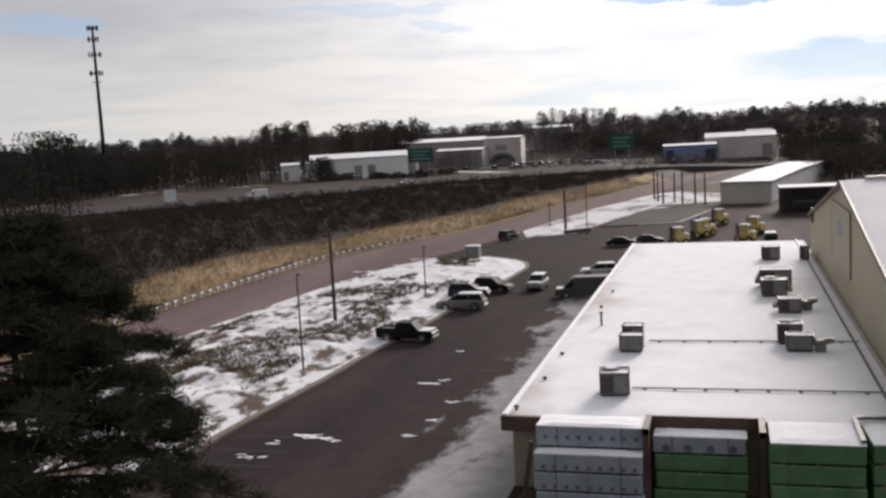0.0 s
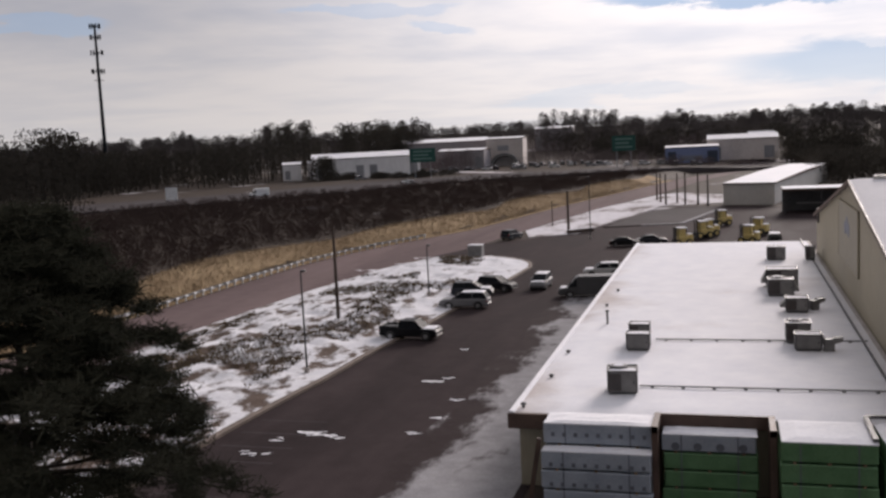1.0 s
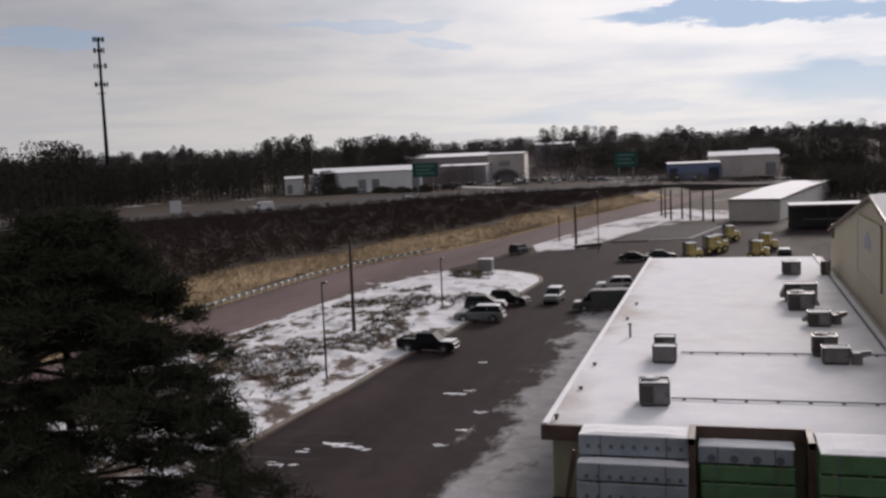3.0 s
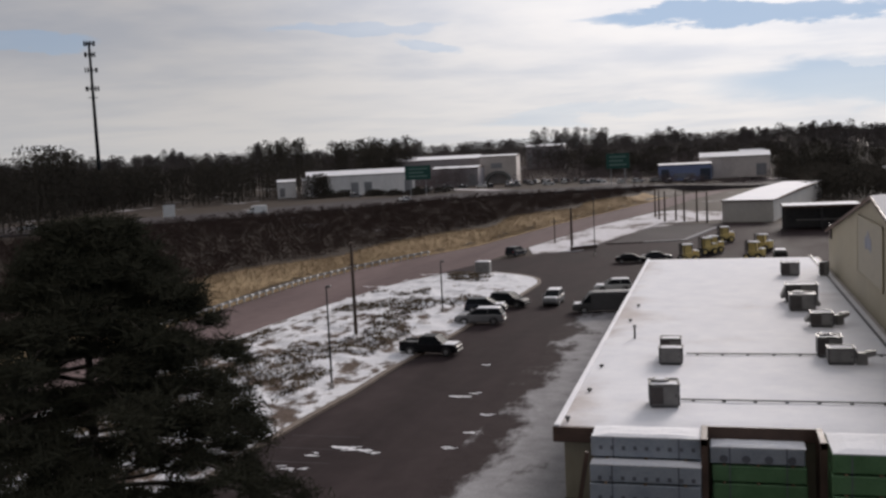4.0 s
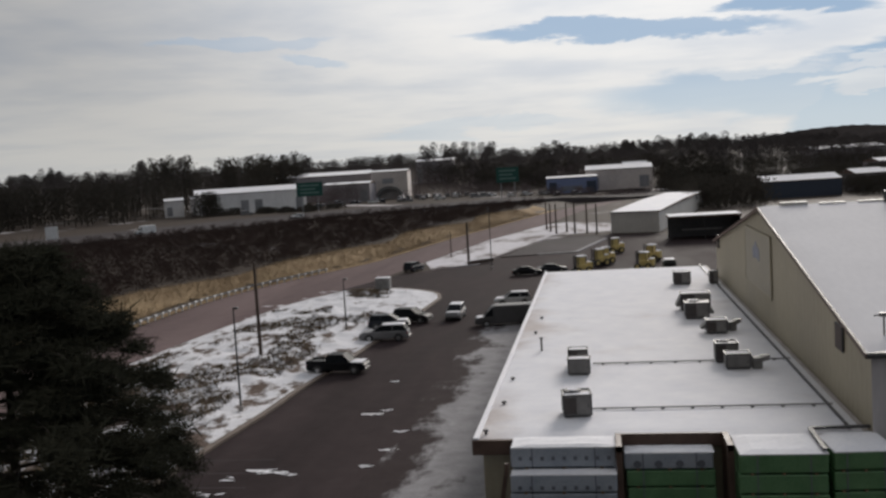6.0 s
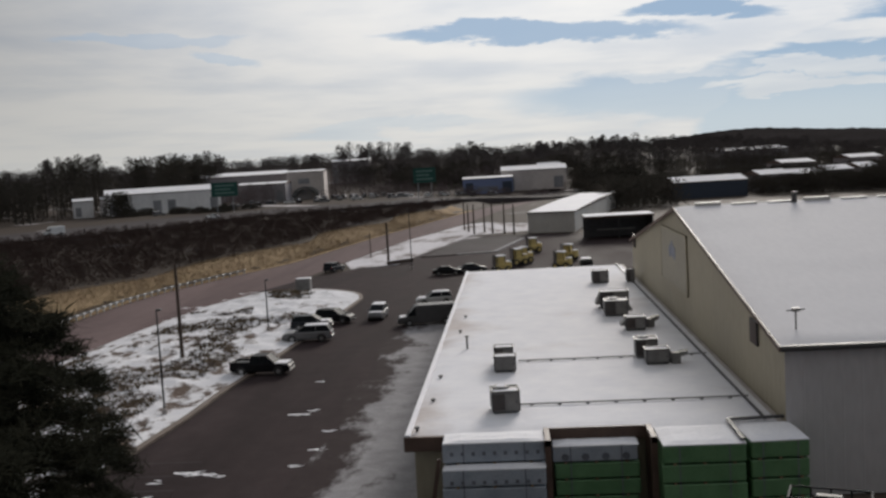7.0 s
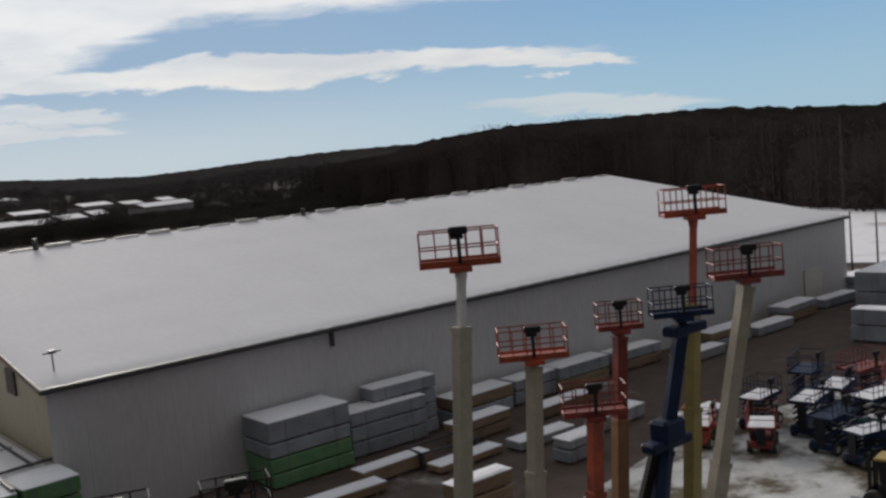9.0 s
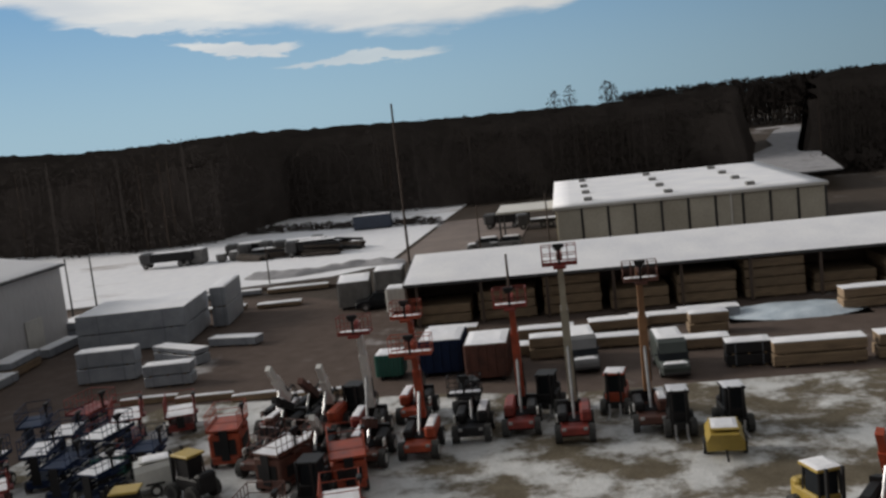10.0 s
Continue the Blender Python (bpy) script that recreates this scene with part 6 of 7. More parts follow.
def boom_lift(label, x, y, turn, coat, boom_mat, sections, lean=(0.0, 0.0), plat=(2.44, 0.95), rails=None, plat_turn=0.0, tip_mat=None, group="boom lifts", deck=0.0):
    """Self-propelled boom lift with its boom raised. sections: heights at which each boom section ends; lean: metres of offset at the top."""
    lift = thing("boom_lift", label, "boom lift", at(x, y, 0.05, turn), group)
    chassis(lift, coat, 3.6, 2.4, 0.50, 0.75)
    part("turntable", Shape().box(-1.5, 1.3, -0.95, -0.30, 1.0, 1.9, 0.08).box(-1.5, 1.3, 0.30, 0.95, 1.0, 1.9, 0.08).box(-1.9, -1.0, -0.8, 0.8, 1.0, 1.75, 0.1), coat, lift)
    part("engine_hood", Shape().box(-1.3, 1.1, 0.32, 0.97, 1.88, 1.98, 0.03).box(-1.3, 1.1, -0.97, -0.32, 1.88, 1.98, 0.03), M["black_mach"], lift)
    top = sections[-1]
    spot = lambda z: Vector((lean[0] * (z - 1.6) / (top - 1.6), lean[1] * (z - 1.6) / (top - 1.6), z))
    zs = [1.4] + list(sections)
    for i, (z0, z1) in enumerate(zip(zs, zs[1:])):
        w = (0.50, 0.42, 0.21)[i]
        mat_ = boom_mat if (i < len(zs) - 2 or tip_mat is None) else tip_mat
        part("boom_section", Shape().bar(spot(z0 - (0.4 if i else 0)), spot(z1), w, w * 1.1), mat_, lift)
        part("boom_collar", Shape().bar(spot(z1 - 0.12), spot(z1 + 0.06), w * 1.10, w * 1.20), mat_, lift)
    tip = spot(top)
    part("jib", Shape().bar(tip, tip + Vector((0.0, 0.0, 0.35)), 0.26, 0.30).tube(tip + Vector((0.10, 0.12, -1.8)), tip + Vector((0.14, 0.12, 0.1)), 0.035), tip_mat or boom_mat, lift)
    hose = Shape()
    hose.tube(spot(1.8) + Vector((0.3, 0.15, 0)), tip + Vector((0.16, 0.1, -0.2)), 0.03, n=5)
    part("hose", hose, M["black_mach"], lift)
    m = Matrix.Translation(tip + Vector((0, deck, 0.38))) @ Matrix.Rotation(radians(plat_turn - turn), 4, "Z")
    basket(lift, m, plat[0], plat[1], coat if rails is None else rails, coat if rails is None else rails, snow=False)
    return lift


FACE = 38       # the platforms look back towards the south-west
boom_lift("orange telescopic boom lift with a tall cream boom", 15.5, 20.2, 10, M["orange"], M["cream"], (7.5, 13.1, 14.7), (1.25, -0.3), plat_turn=-FACE, tip_mat=M["white_mach"])
boom_lift("orange boom lift with a cream boom halfway up", 20.6, 22.1, 15, M["orange"], M["cream"], (6.8, 10.6), (0.8, -0.2), plat_turn=-FACE)
boom_lift("boom lift with a yellow mast and orange tip", 28.4, 21.1, 5, M["orange"], M["olive"], (7.4, 11.6, 14.8), (1.5, -0.1), plat_turn=-FACE, tip_mat=M["orange"])
boom_lift("red boom lift with a leaning cream boom", 25.0, 18.2, 0, M["red"], M["cream"], (6.6, 12.8), (2.6, -0.9), plat_turn=-FACE, plat=(2.44, 0.95))
boom_lift("small red boom lift with a narrow platform", 26.9, 23.6, 0, M["red"], M["rust_tan"], (7.0, 10.4), (0.7, -0.2), plat=(1.8, 0.8), plat_turn=-FACE, tip_mat=M["red"])
knee = boom_lift("blue boom lift with a slanting blue boom", 26.2, 21.5, 0, M["blue"], M["blue"], (6.2, 11.1), (1.8, -0.95), plat=(2.3, 0.85), plat_turn=-FACE, tip_mat=M["blue"])
part("knuckle", Shape().box(0.35, 1.65, -1.0, -0.1, 6.5, 7.5, 0.12).box(-0.3, 2.1, -0.9, -0.2, 6.35, 6.75, 0.08), M["blue"], knee, "dark blue elbow joint")
part("lower_arm", Shape().bar((1.0, -0.55, 6.7), (-0.8, -1.0, 2.0), 0.36, 0.46), M["blue"], knee)
part("lower_arm", Shape().bar((0.6, -0.3, 6.5), (-0.9, 0.3, 2.0), 0.3, 0.36), M["black_mach"], knee)
part("upper_tray", Shape().box(0.9, 2.9, -1.35, -0.65, 10.75, 11.15, 0.06), M["blue"], knee)
boom_lift("red boom lift with its platform low", 22.9, 21.3, 0, M["red"], M["orange"], (5.6, 8.2), (0.5, -0.1), plat=(2.3, 0.9), plat_turn=-FACE)
boom_lift("dark boom lift in front of the lumber racks", 5.2, 19.9, 0, M["black_mach"], M["black_mach"], (6.2, 9.6), (0.0, 0.0), plat=(1.7, 0.8), plat_turn=-20)
boom_lift("dark boom lift with a slim black boom", 8.1, 19.3, 0, M["black_mach"], M["black_mach"], (6.2, 9.4), (0.0, 0.0), plat=(1.7, 0.8), plat_turn=-20)


def low_boom(label, x, y, turn, coat, boom_mat, reach, rise, up=0.0, plat=True, plat_w=1.9):
    """Boom lift parked with its boom raised at a slant. Nose towards +x."""
    lift = thing("boom_lift", label, "boom lift", at(x, y, 0.05, turn), "parked boom lifts")
    chassis(lift, coat, 3.4, 2.3, 0.52, 0.78)
    rq = random.Random(int(x * 13 + y * 29))
    flip = 1 if rq.random() < 0.5 else -1
    part("engine_cowl", Shape().box(-1.6, 0.9, min(0.34 * flip, 0.98 * flip), max(0.34 * flip, 0.98 * flip), 1.0, 1.72, 0.12), coat, lift)
    part("tank_cowl", Shape().box(-1.3, 0.7, min(-0.34 * flip, -0.94 * flip), max(-0.34 * flip, -0.94 * flip), 1.0, 1.55, 0.12), M["black_mach"], lift, "black side cowl")
    part("counterweight", Shape().loft([[(-2.0, -0.75, 0.95), (-2.0, 0.75, 0.95), (-1.9, 0.75, 1.6), (-1.9, -0.75, 1.6)], [(-1.3, -0.95, 0.95), (-1.3, 0.95, 0.95), (-1.3, 0.95, 1.7), (-1.3, -0.95, 1.7)]]), M["black_mach"], lift)
    part("slew_ring", Shape().tube((0, 0, 0.9), (0, 0, 1.05), 0.62, n=16), M["black_mach"], lift)
    part("control_panel", Shape().box(0.55, 0.95, -0.99 * flip - 0.05, -0.99 * flip + 0.05, 1.1, 1.5, 0.02), M["white_mach"], lift, "white control panel")
    if rq.random() < 0.6:
        part("hood_snow", snow_cap(-1.45, 0.75, min(0.42 * flip, 0.9 * flip), max(0.42 * flip, 0.9 * flip), 1.72, 0.06, int(y * 5)), M["snow"], lift)
    for i in range(3):
        hy = 0.16 + 0.06 * i
        part("hose", Shape().bent([(-1.2, hy, 1.5), (-1.75 - 0.1 * i, hy, 1.75), (-1.9 - 0.1 * i, hy, 2.15), (-1.6, hy, 2.55), (-1.2 + reach * 0.15, hy, 2.3), (-1.2 + reach * 0.3, hy, 1.95 + rise * 0.3)], 0.03), M["black_mach"], lift)
    for sy in (-1, 1):
        part("work_light", Shape().box(1.62, 1.74, sy * 0.6 - 0.12, sy * 0.6 + 0.12, 0.82, 0.98, 0.02), M["lamp_clear"], lift)
    p0, p1 = Vector((-1.2, 0, 1.75)), Vector((-1.2 + reach, 0, 1.75 + rise))
    mid = p0.lerp(p1, 0.62)
    part("boom_section", Shape().bar(p0, mid, 0.46, 0.52), boom_mat, lift)
    part("boom_section", Shape().bar(p0.lerp(p1, 0.5), p1, 0.34, 0.40), boom_mat, lift)
    part("lift_ram", Shape().tube((0.6, 0, 1.2), p0.lerp(p1, 0.45) - Vector((0, 0, 0.25)), 0.09), M["galv"], lift)
    up_snow = Shape().bar(p0 + Vector((0, 0, 0.31)), mid + Vector((0, 0, 0.31)), 0.40, 0.07)
    part("boom_snow", up_snow, M["snow"], lift)
    if plat:
        part("jib", Shape().bar(p1, p1 + Vector((0.5, 0, -0.2)), 0.24, 0.26), coat, lift)
        basket(lift, Matrix.Translation(p1 + Vector((0.9, 0, -0.55))) @ Matrix.Rotation(radians(90), 4, "Z"), plat_w, 0.85, coat, coat)
    return lift


low_boom("red boom lift with a white boom folded up", 57.0, 15.9, 170, M["red"], M["white_mach"], 2.2, 2.6, plat=False)
low_boom("orange boom lift with a bent white boom", 55.4, 12.5, 175, M["orange"], M["white_mach"], 1.4, 2.7, plat=False)
low_boom("white boom lift among the parked machines", 53.8, 9.4, 180, M["red"], M["white_mach"], 1.2, 5.6)
low_boom("orange boom lift facing the yard", 50.9, 5.8, 180, M["orange"], M["orange"], 0.4, 4.6, plat_w=2.4)
low_boom("red boom lift with a tall red boom", 53.8, 0.1, 180, M["red"], M["orange"], 0.9, 6.4)
low_boom("dark red boom lift with a tall cream boom", 52.0, -3.0, 180, M["red"], M["cream"], 1.0, 8.9)
low_boom("rusty boom lift with a tall tan boom", 53.0, -7.4, 180, M["rust"], M["rust_tan"], 0.8, 7.4)
low_boom("black boom lift between orange ones", 53.2, 3.0, 180, M["black_mach"], M["black_mach"], 2.6, 2.0)
low_boom("orange boom lift behind the row", 57.6, 7.0, 178, M["orange"], M["orange"], 0.6, 5.4)
low_boom("rusty boom lift squeezed between scissor lifts", 54.6, 15.0, 172, M["rust"], M["black_mach"], 2.2, 1.2, plat=False)
low_boom("rusty boom lift with a dark folded boom", 50.0, 8.6, 178, M["rust"], M["rust"], 2.4, 0.9, plat=False)
low_boom("dark rusty boom lift folded low among others", 49.6, 14.6, 165, M["rust"], M["black_mach"], 2.0, 0.8, plat=False)
low_boom("rusty boom lift with a short white arm", 49.4, 11.6, 185, M["rust"], M["white_mach"], 1.6, 1.3, plat=False)
low_boom("dark boom lift with a snowy cowl", 57.2, 14.0, 172, M["black_mach"], M["rust"], 2.2, 1.6, plat=False)
low_boom("orange boom lift at the yard edge", 37.6, -15.6, 150, M["orange"], M["orange"], 1.6, 2.6, plat=False)


def scissor_lift(label, x, y, turn, coat, high=2.1, length=2.6, width=1.5, deck_snow=True, boxy=False):
    lift = thing("scissor_lift", label, "scissor lift", at(x, y, 0.05, turn), "scissor lifts")
    part("chassis", Shape().box(-length / 2, length / 2, -width / 2 + 0.12, width / 2 - 0.12, 0.28, 0.72, 0.05), coat, lift)
    for sx in (-1, 1):
        for sy in (-1, 1):
            wheel(lift, sx * length * 0.36, sy * (width / 2 - 0.14), 0.36, 0.28, M["white_mach"])
    if boxy:
        part("engine_cover", Shape().box(-length / 2 + 0.1, length / 2 - 0.1, -width / 2 + 0.02, width / 2 - 0.02, 0.6, high - 0.25, 0.08), coat, lift)
        part("side_vent", Shape().box(-length * 0.3, length * 0.3, -width / 2 - 0.01, -width / 2 + 0.05, 0.85, high - 0.75), M["black_mach"], lift)
        part("top_hatch", Shape().box(-length * 0.32, length * 0.28, -width * 0.3, width * 0.3, high - 0.27, high - 0.21, 0.02), M["black_mach"], lift)
        part("grille", Shape().box(-length / 2 + 0.06, -length / 2 + 0.12, -width / 2 + 0.3, width / 2 - 0.3, 0.8, high - 0.6), M["black_mach"], lift)
    n = 4
    for sy in (-1, 1):
        for i in range(n):
            z0, z1 = 0.74 + (high - 0.86) * i / n, 0.74 + (high - 0.86) * (i + 1) / n
            for a in (-1, 1):
                part("scissor_arm", Shape().bar((-a * length * 0.42, sy * (width / 2 - 0.2 - 0.05 * (a > 0)), z0), (a * length * 0.42, sy * (width / 2 - 0.2 - 0.05 * (a > 0)), z1), 0.05, 0.11), coat if i % 2 else M["black_mach"], lift)
    basket(lift, Matrix.Translation((0, 0, high - 0.1)), length, width, coat, coat, deck_snow)
    part("ladder", Shape().box(-length / 2 - 0.06, -length / 2, -0.25, 0.25, 0.5, high), M["black_mach"], lift)
    return lift


for i, (x, y, a, c, hgt, ln, lab) in enumerate((
    (45.4, 28.9, 12, "red", 1.5, 2.4, "red scissor lift with snow on its deck"),
    (47.4, 25.6, 8, "blue", 2.1, 2.8, "blue scissor lift with lowered platform"),
    (49.4, 28.2, 5, "blue", 2.2, 2.8, "blue scissor lift beside others"),
    (51.6, 25.2, 10, "blue", 2.3, 3.0, "blue scissor lift behind the front row"),
    (53.2, 28.6, 0, "blue", 2.1, 2.8, "blue scissor lift with open rails"),
    (50.2, 22.0, 6, "blue", 1.7, 2.2, "small blue scissor lift"),
    (56.2, 26.0, 4, "red", 2.0, 3.2, "red scissor lift near the wooden kerb"),
    (58.8, 29.8, 0, "red", 1.9, 3.0, "red scissor lift at the yard corner"),
    (51.6, 17.5, 2, "orange", 2.3, 3.0, "tall orange scissor lift"),
    (47.0, 12.8, -3, "rust", 2.2, 3.0, "rusty orange scissor lift with snowy deck"),
    (46.4, 9.1, 3, "orange", 2.0, 3.0, "orange scissor lift with box body"),
    (39.4, 11.9, 2, "rust", 1.5, 3.0, "rusty scissor lift in the near row"),
    (40.4, 8.1, -4, "orange", 1.5, 3.0, "orange scissor lift with white deck snow"),
    (48.9, 31.3, 14, "blue", 2.0, 2.6, "blue scissor lift by the mud"),
    (55.4, 32.0, 10, "blue", 2.2, 2.8, "blue scissor lift at the back corner"),
    (46.2, 22.9, 4, "blue", 1.9, 2.4, "blue scissor lift beside the compressor"),
    (58.6, 23.4, 8, "red", 1.3, 3.0, "low red scissor lift with a snowy deck"),
    (44.0, 32.2, 30, "orange", 1.4, 2.4, "low orange scissor lift"),
)):
    scissor_lift(lab, x, y, a + (17, -9, 6, -21, 12, -4)[i % 6], M[c], hgt, ln, 1.6 if ln < 3 else 1.9, deck_snow=(i in (0, 2, 3, 4, 6, 9, 11, 12, 13, 15, 16, 17)), boxy=(c in ("orange", "rust")))


def compressor(label, x, y, turn, coat, roof, w=1.5, l=2.6, h=1.6):
    c = thing("air_compressor", label, "air compressor", at(x, y, 0.05, turn), "towable machines")
    part("body", Shape().loft([[(-l / 2, sy * w / 2, z) for sy, z in ((-1, 0.5), (1, 0.5), (1, h - 0.3), (0.75, h), (-0.75, h), (-1, h - 0.3))], [(l / 2, sy * w / 2, z) for sy, z in ((-1, 0.5), (1, 0.5), (1, h - 0.5), (0.75, h - 0.15), (-0.75, h - 0.15), (-1, h - 0.5))]]), coat, c)
    part("lid", Shape().box(-l / 2 - 0.05, l / 2 - 0.3, -w / 2 * 0.8, w / 2 * 0.8, h - 0.02, h + 0.06, 0.02), roof, c)
    part("grille", Shape().box(-l / 2 - 0.03, -l / 2 + 0.05, -w / 2 + 0.25, w / 2 - 0.25, 0.7, h - 0.4), M["black_mach"], c)
    part("drawbar", Shape().bar((l / 2, 0, 0.5), (l / 2 + 1.3, 0, 0.45), 0.12, 0.12), M["black_mach"], c)
    for sy in (-1, 1):
        wheel(c, 0, sy * (w / 2 + 0.06), 0.34, 0.22, M["white_mach"])
        part("mudguard", Shape().box(-0.5, 0.5, sy * (w / 2 + 0.05) - 0.14, sy * (w / 2 + 0.05) + 0.14, 0.70, 0.76, 0.02), M["black_mach"], c)
    part("snow_cover", snow_cap(-l / 2 + 0.1, l / 2 - 0.5, -w / 2 * 0.7, w / 2 * 0.7, h + 0.06, 0.07, int(x)), M["snow"], c)
    return c


compressor("white towable compressor with snow on its lid", 47.2, 20.4, 115, M["white_mach"], M["white_mach"], 1.6, 2.1, 1.9)
compressor("yellow towable compressor with a long drawbar", 47.6, -10.7, 175, M["yellow"], M["yellow"], 1.9, 2.2, 1.5)
compressor("green and grey generator on wheels", 49.3, 24.0, 95, M["green_tank"], M["unit_grey"], 1.2, 2.0, 1.6)


def loader(label, x, y, turn, coat, cab_mat, name="skid_loader", roof=None, pane=None, snowy=True):
    """A compact machine with a cab: forklift, roller or loader. Nose towards +x."""
    k = thing(name, label, name.replace("_", " "), at(x, y, 0.05, turn), "yard vehicles")
    part("body", Shape().box(-1.5, 0.4, -0.62, 0.62, 0.55, 1.35, 0.10).box(-1.7, -1.1, -0.58, 0.58, 0.5, 1.6, 0.12), coat, k)
    for px in (-0.75, 0.45):
        for sy in (-1, 1):
            part("cab_post", Shape().bar((px, sy * 0.52, 1.3), (px * 0.9, sy * 0.48, 2.45), 0.08, 0.08), M["black_mach"], k)
    part("cab_glass" if pane is None else "cab_panel", Shape().box(-0.66, 0.36, -0.46, 0.46, 1.35, 2.38), pane or M["glass"], k)
    part("cab_roof", Shape().box(-0.9, 0.55, -0.62, 0.62, 2.42, 2.56, 0.04), roof or coat, k)
    for sx in (-1.05, 0.55):
        for sy in (-1, 1):
            wheel(k, sx, sy * 0.72, 0.5, 0.34, cab_mat)
    for sy in (-1, 1):
        part("mast_rail", Shape().box(0.75, 0.90, sy * 0.38 - 0.06, sy * 0.38 + 0.06, 0.15, 2.7), M["black_mach"], k)
        part("fork", Shape().side([(0.88, 0.12), (2.0, 0.10), (2.0, 0.16), (0.98, 0.2), (0.98, 0.8), (0.88, 0.8)], sy * 0.32 - 0.06, sy * 0.32 + 0.06), M["galv"], k)
    part("carriage", Shape().box(0.86, 0.96, -0.55, 0.55, 0.5, 0.9), M["black_mach"], k)
    if pane is not None and snowy:
        part("hood_snow", snow_cap(-1.66, -0.95, -0.54, 0.54, 1.6, 0.10, int(x)), M["snow"], k)
    if snowy and roof is not M["black_mach"]:
        part("roof_snow", snow_cap(-0.85, 0.5, -0.58, 0.58, 2.56, 0.07, int(y * 3)), M["snow"], k)
    return k


loader("yellow topped compact loader with dark cab", 46.0, 17.9, 60, M["black_mach"], M["black_mach"], "compact_loader", M["yellow"], M["black_mach"], snowy=False)
loader("yellow compact loader near the lifts", 41.0, 19.2, 100, M["black_mach"], M["black_mach"], "compact_loader", M["yellow"], M["black_mach"], snowy=False)
loader("dark forklift at the end of the row", 51.2, -8.8, 180, M["black_mach"], M["black_mach"], "forklift")
loader("dark telehandler with a tinted cab", 51.2, -11.8, 185, M["black_mach"], M["black_mach"], "forklift")
loader("yellow forklift on the trampled snow", 38.6, -13.4, 200, M["yellow"], M["yellow"], "forklift", M["yellow"])
for lx, ly, la in ((43.6, 10.4, 175), (57.4, 11.0, 170), (56.4, 3.4, 200), (56.6, -1.4, 170)):
    loader("dark compact loader packed in among the lifts", lx, ly, la, M["black_mach"], M["black_mach"], "compact_loader", M["black_mach"])
loader("orange forklift behind the row", 55.8, -5.6, 170, M["orange"], M["black_mach"], "forklift")
for x, y, a, lab in ((-4.0, 154.6, 200, "yellow forklift behind the low building"), (-1.2, 164.6, 210, "yellow forklift with a snowy roof"), (-0.2, 167.2, 205, "yellow forklift parked in a row"), (1.8, 184.5, 200, "yellow forklift farther back"), (5.8, 156.6, 160, "yellow forklift beside the roof edge"), (7.6, 168.4, 150, "tall yellow forklift with snow")):
    k = loader(lab, x, y, a, M["pale_yellow"], M["pale_yellow"], "forklift", M["white_mach"], M["pale_yellow"])
    k.scale = (1.1, 1.1, 1.1)
k = compressor("dark green generator behind the roof edge", 9.6, 152.0, 90, M["car_green"], M["unit_grey"], 1.9, 3.2, 2.0)
car("suv", "parked_suv", "dark suv behind the low building", "suv", M["car_navy"], 4.6, 142.0, 5, "all")


def skip(label, x, y, turn, coat, w=3.2, l=6.0, h=2.4, name="waste_container"):
    c = thing(name, label, "container", at(x, y, 0.02, turn), "yard containers")
    part("body", Shape().box(-l / 2, l / 2, -w / 2, w / 2, 0.25, h, 0.05), coat, c)
    for i in range(9):
        px = -l / 2 + 0.35 + i * (l - 0.7) / 8
        for sy in (-1, 1):
            part("rib", Shape().box(px - 0.06, px + 0.06, sy * (w / 2 + 0.04) - 0.05, sy * (w / 2 + 0.04) + 0.05, 0.3, h - 0.1), coat, c)
    for i in range(5):
        py = -w / 2 + 0.3 + i * (w - 0.6) / 4
        for sx in (-1, 1):
            part("rib", Shape().box(sx * (l / 2 + 0.04) - 0.05, sx * (l / 2 + 0.04) + 0.05, py - 0.06, py + 0.06, 0.3, h - 0.1), coat, c)
    part("runner", Shape().box(-l / 2, l / 2, -w / 2 + 0.3, -w / 2 + 0.55, 0, 0.26).box(-l / 2, l / 2, w / 2 - 0.55, w / 2 - 0.3, 0, 0.26), M["black_mach"], c)
    part("snow_cover", snow_cap(-l / 2 + 0.05, l / 2 - 0.05, -w / 2 + 0.05, w / 2 - 0.05, h, 0.14, int(x + y)), M["snow"], c)
    return c


skip("small green waste container with snow on top", 68.4, 10.6, 0, M["green_tank"], 2.0, 2.2, 1.9)
skip("dark blue container under snow", 69.5, 6.6, 0, M["blue"], 3.2, 4.5, 2.7)
skip("dark rusty container under snow", 67.2, 3.0, 0, M["rust"], 3.1, 4.5, 2.7)
skip("white and grey container at the yard gate", 100.2, 20.0, 10, M["unit_grey"], 3.4, 6.0, 2.9, "storage_container")
skip("tall grey container behind the white one", 99.4, 15.9, 5, M["unit_grey"], 3.0, 4.0, 3.8, "storage_container")
skip("white cabinet by the shed corner", 93.8, 14.0, 0, M["white_mach"], 2.4, 2.4, 2.6, "storage_container")
car("van", "grey_van", "grey van parked among lumber", "van", M["car_silver"], 67.6, -3.8, 185, "all")
car("van", "grey_box_van", "dark grey van with snow beside the lumber", "van", M["car_green"], 64.6, -9.8, 182, "all")
car("pickup", "dark_yard_truck", "dark truck at the shed corner", "pickup truck", M["car_black"], 96.6, 16.4, 100, "none")
cone = thing("safety_cone", "white topped safety cone by the trucks", "cone", at(91.6, 14.6, 0.02))
part("cone_body", Shape().tube((0, 0, 0.04), (0, 0, 0.9), 0.3, 0.05, n=12), M["sign_white"], cone)
part("foot", Shape().box(-0.35, 0.35, -0.35, 0.35, 0, 0.05), M["black_mach"], cone)
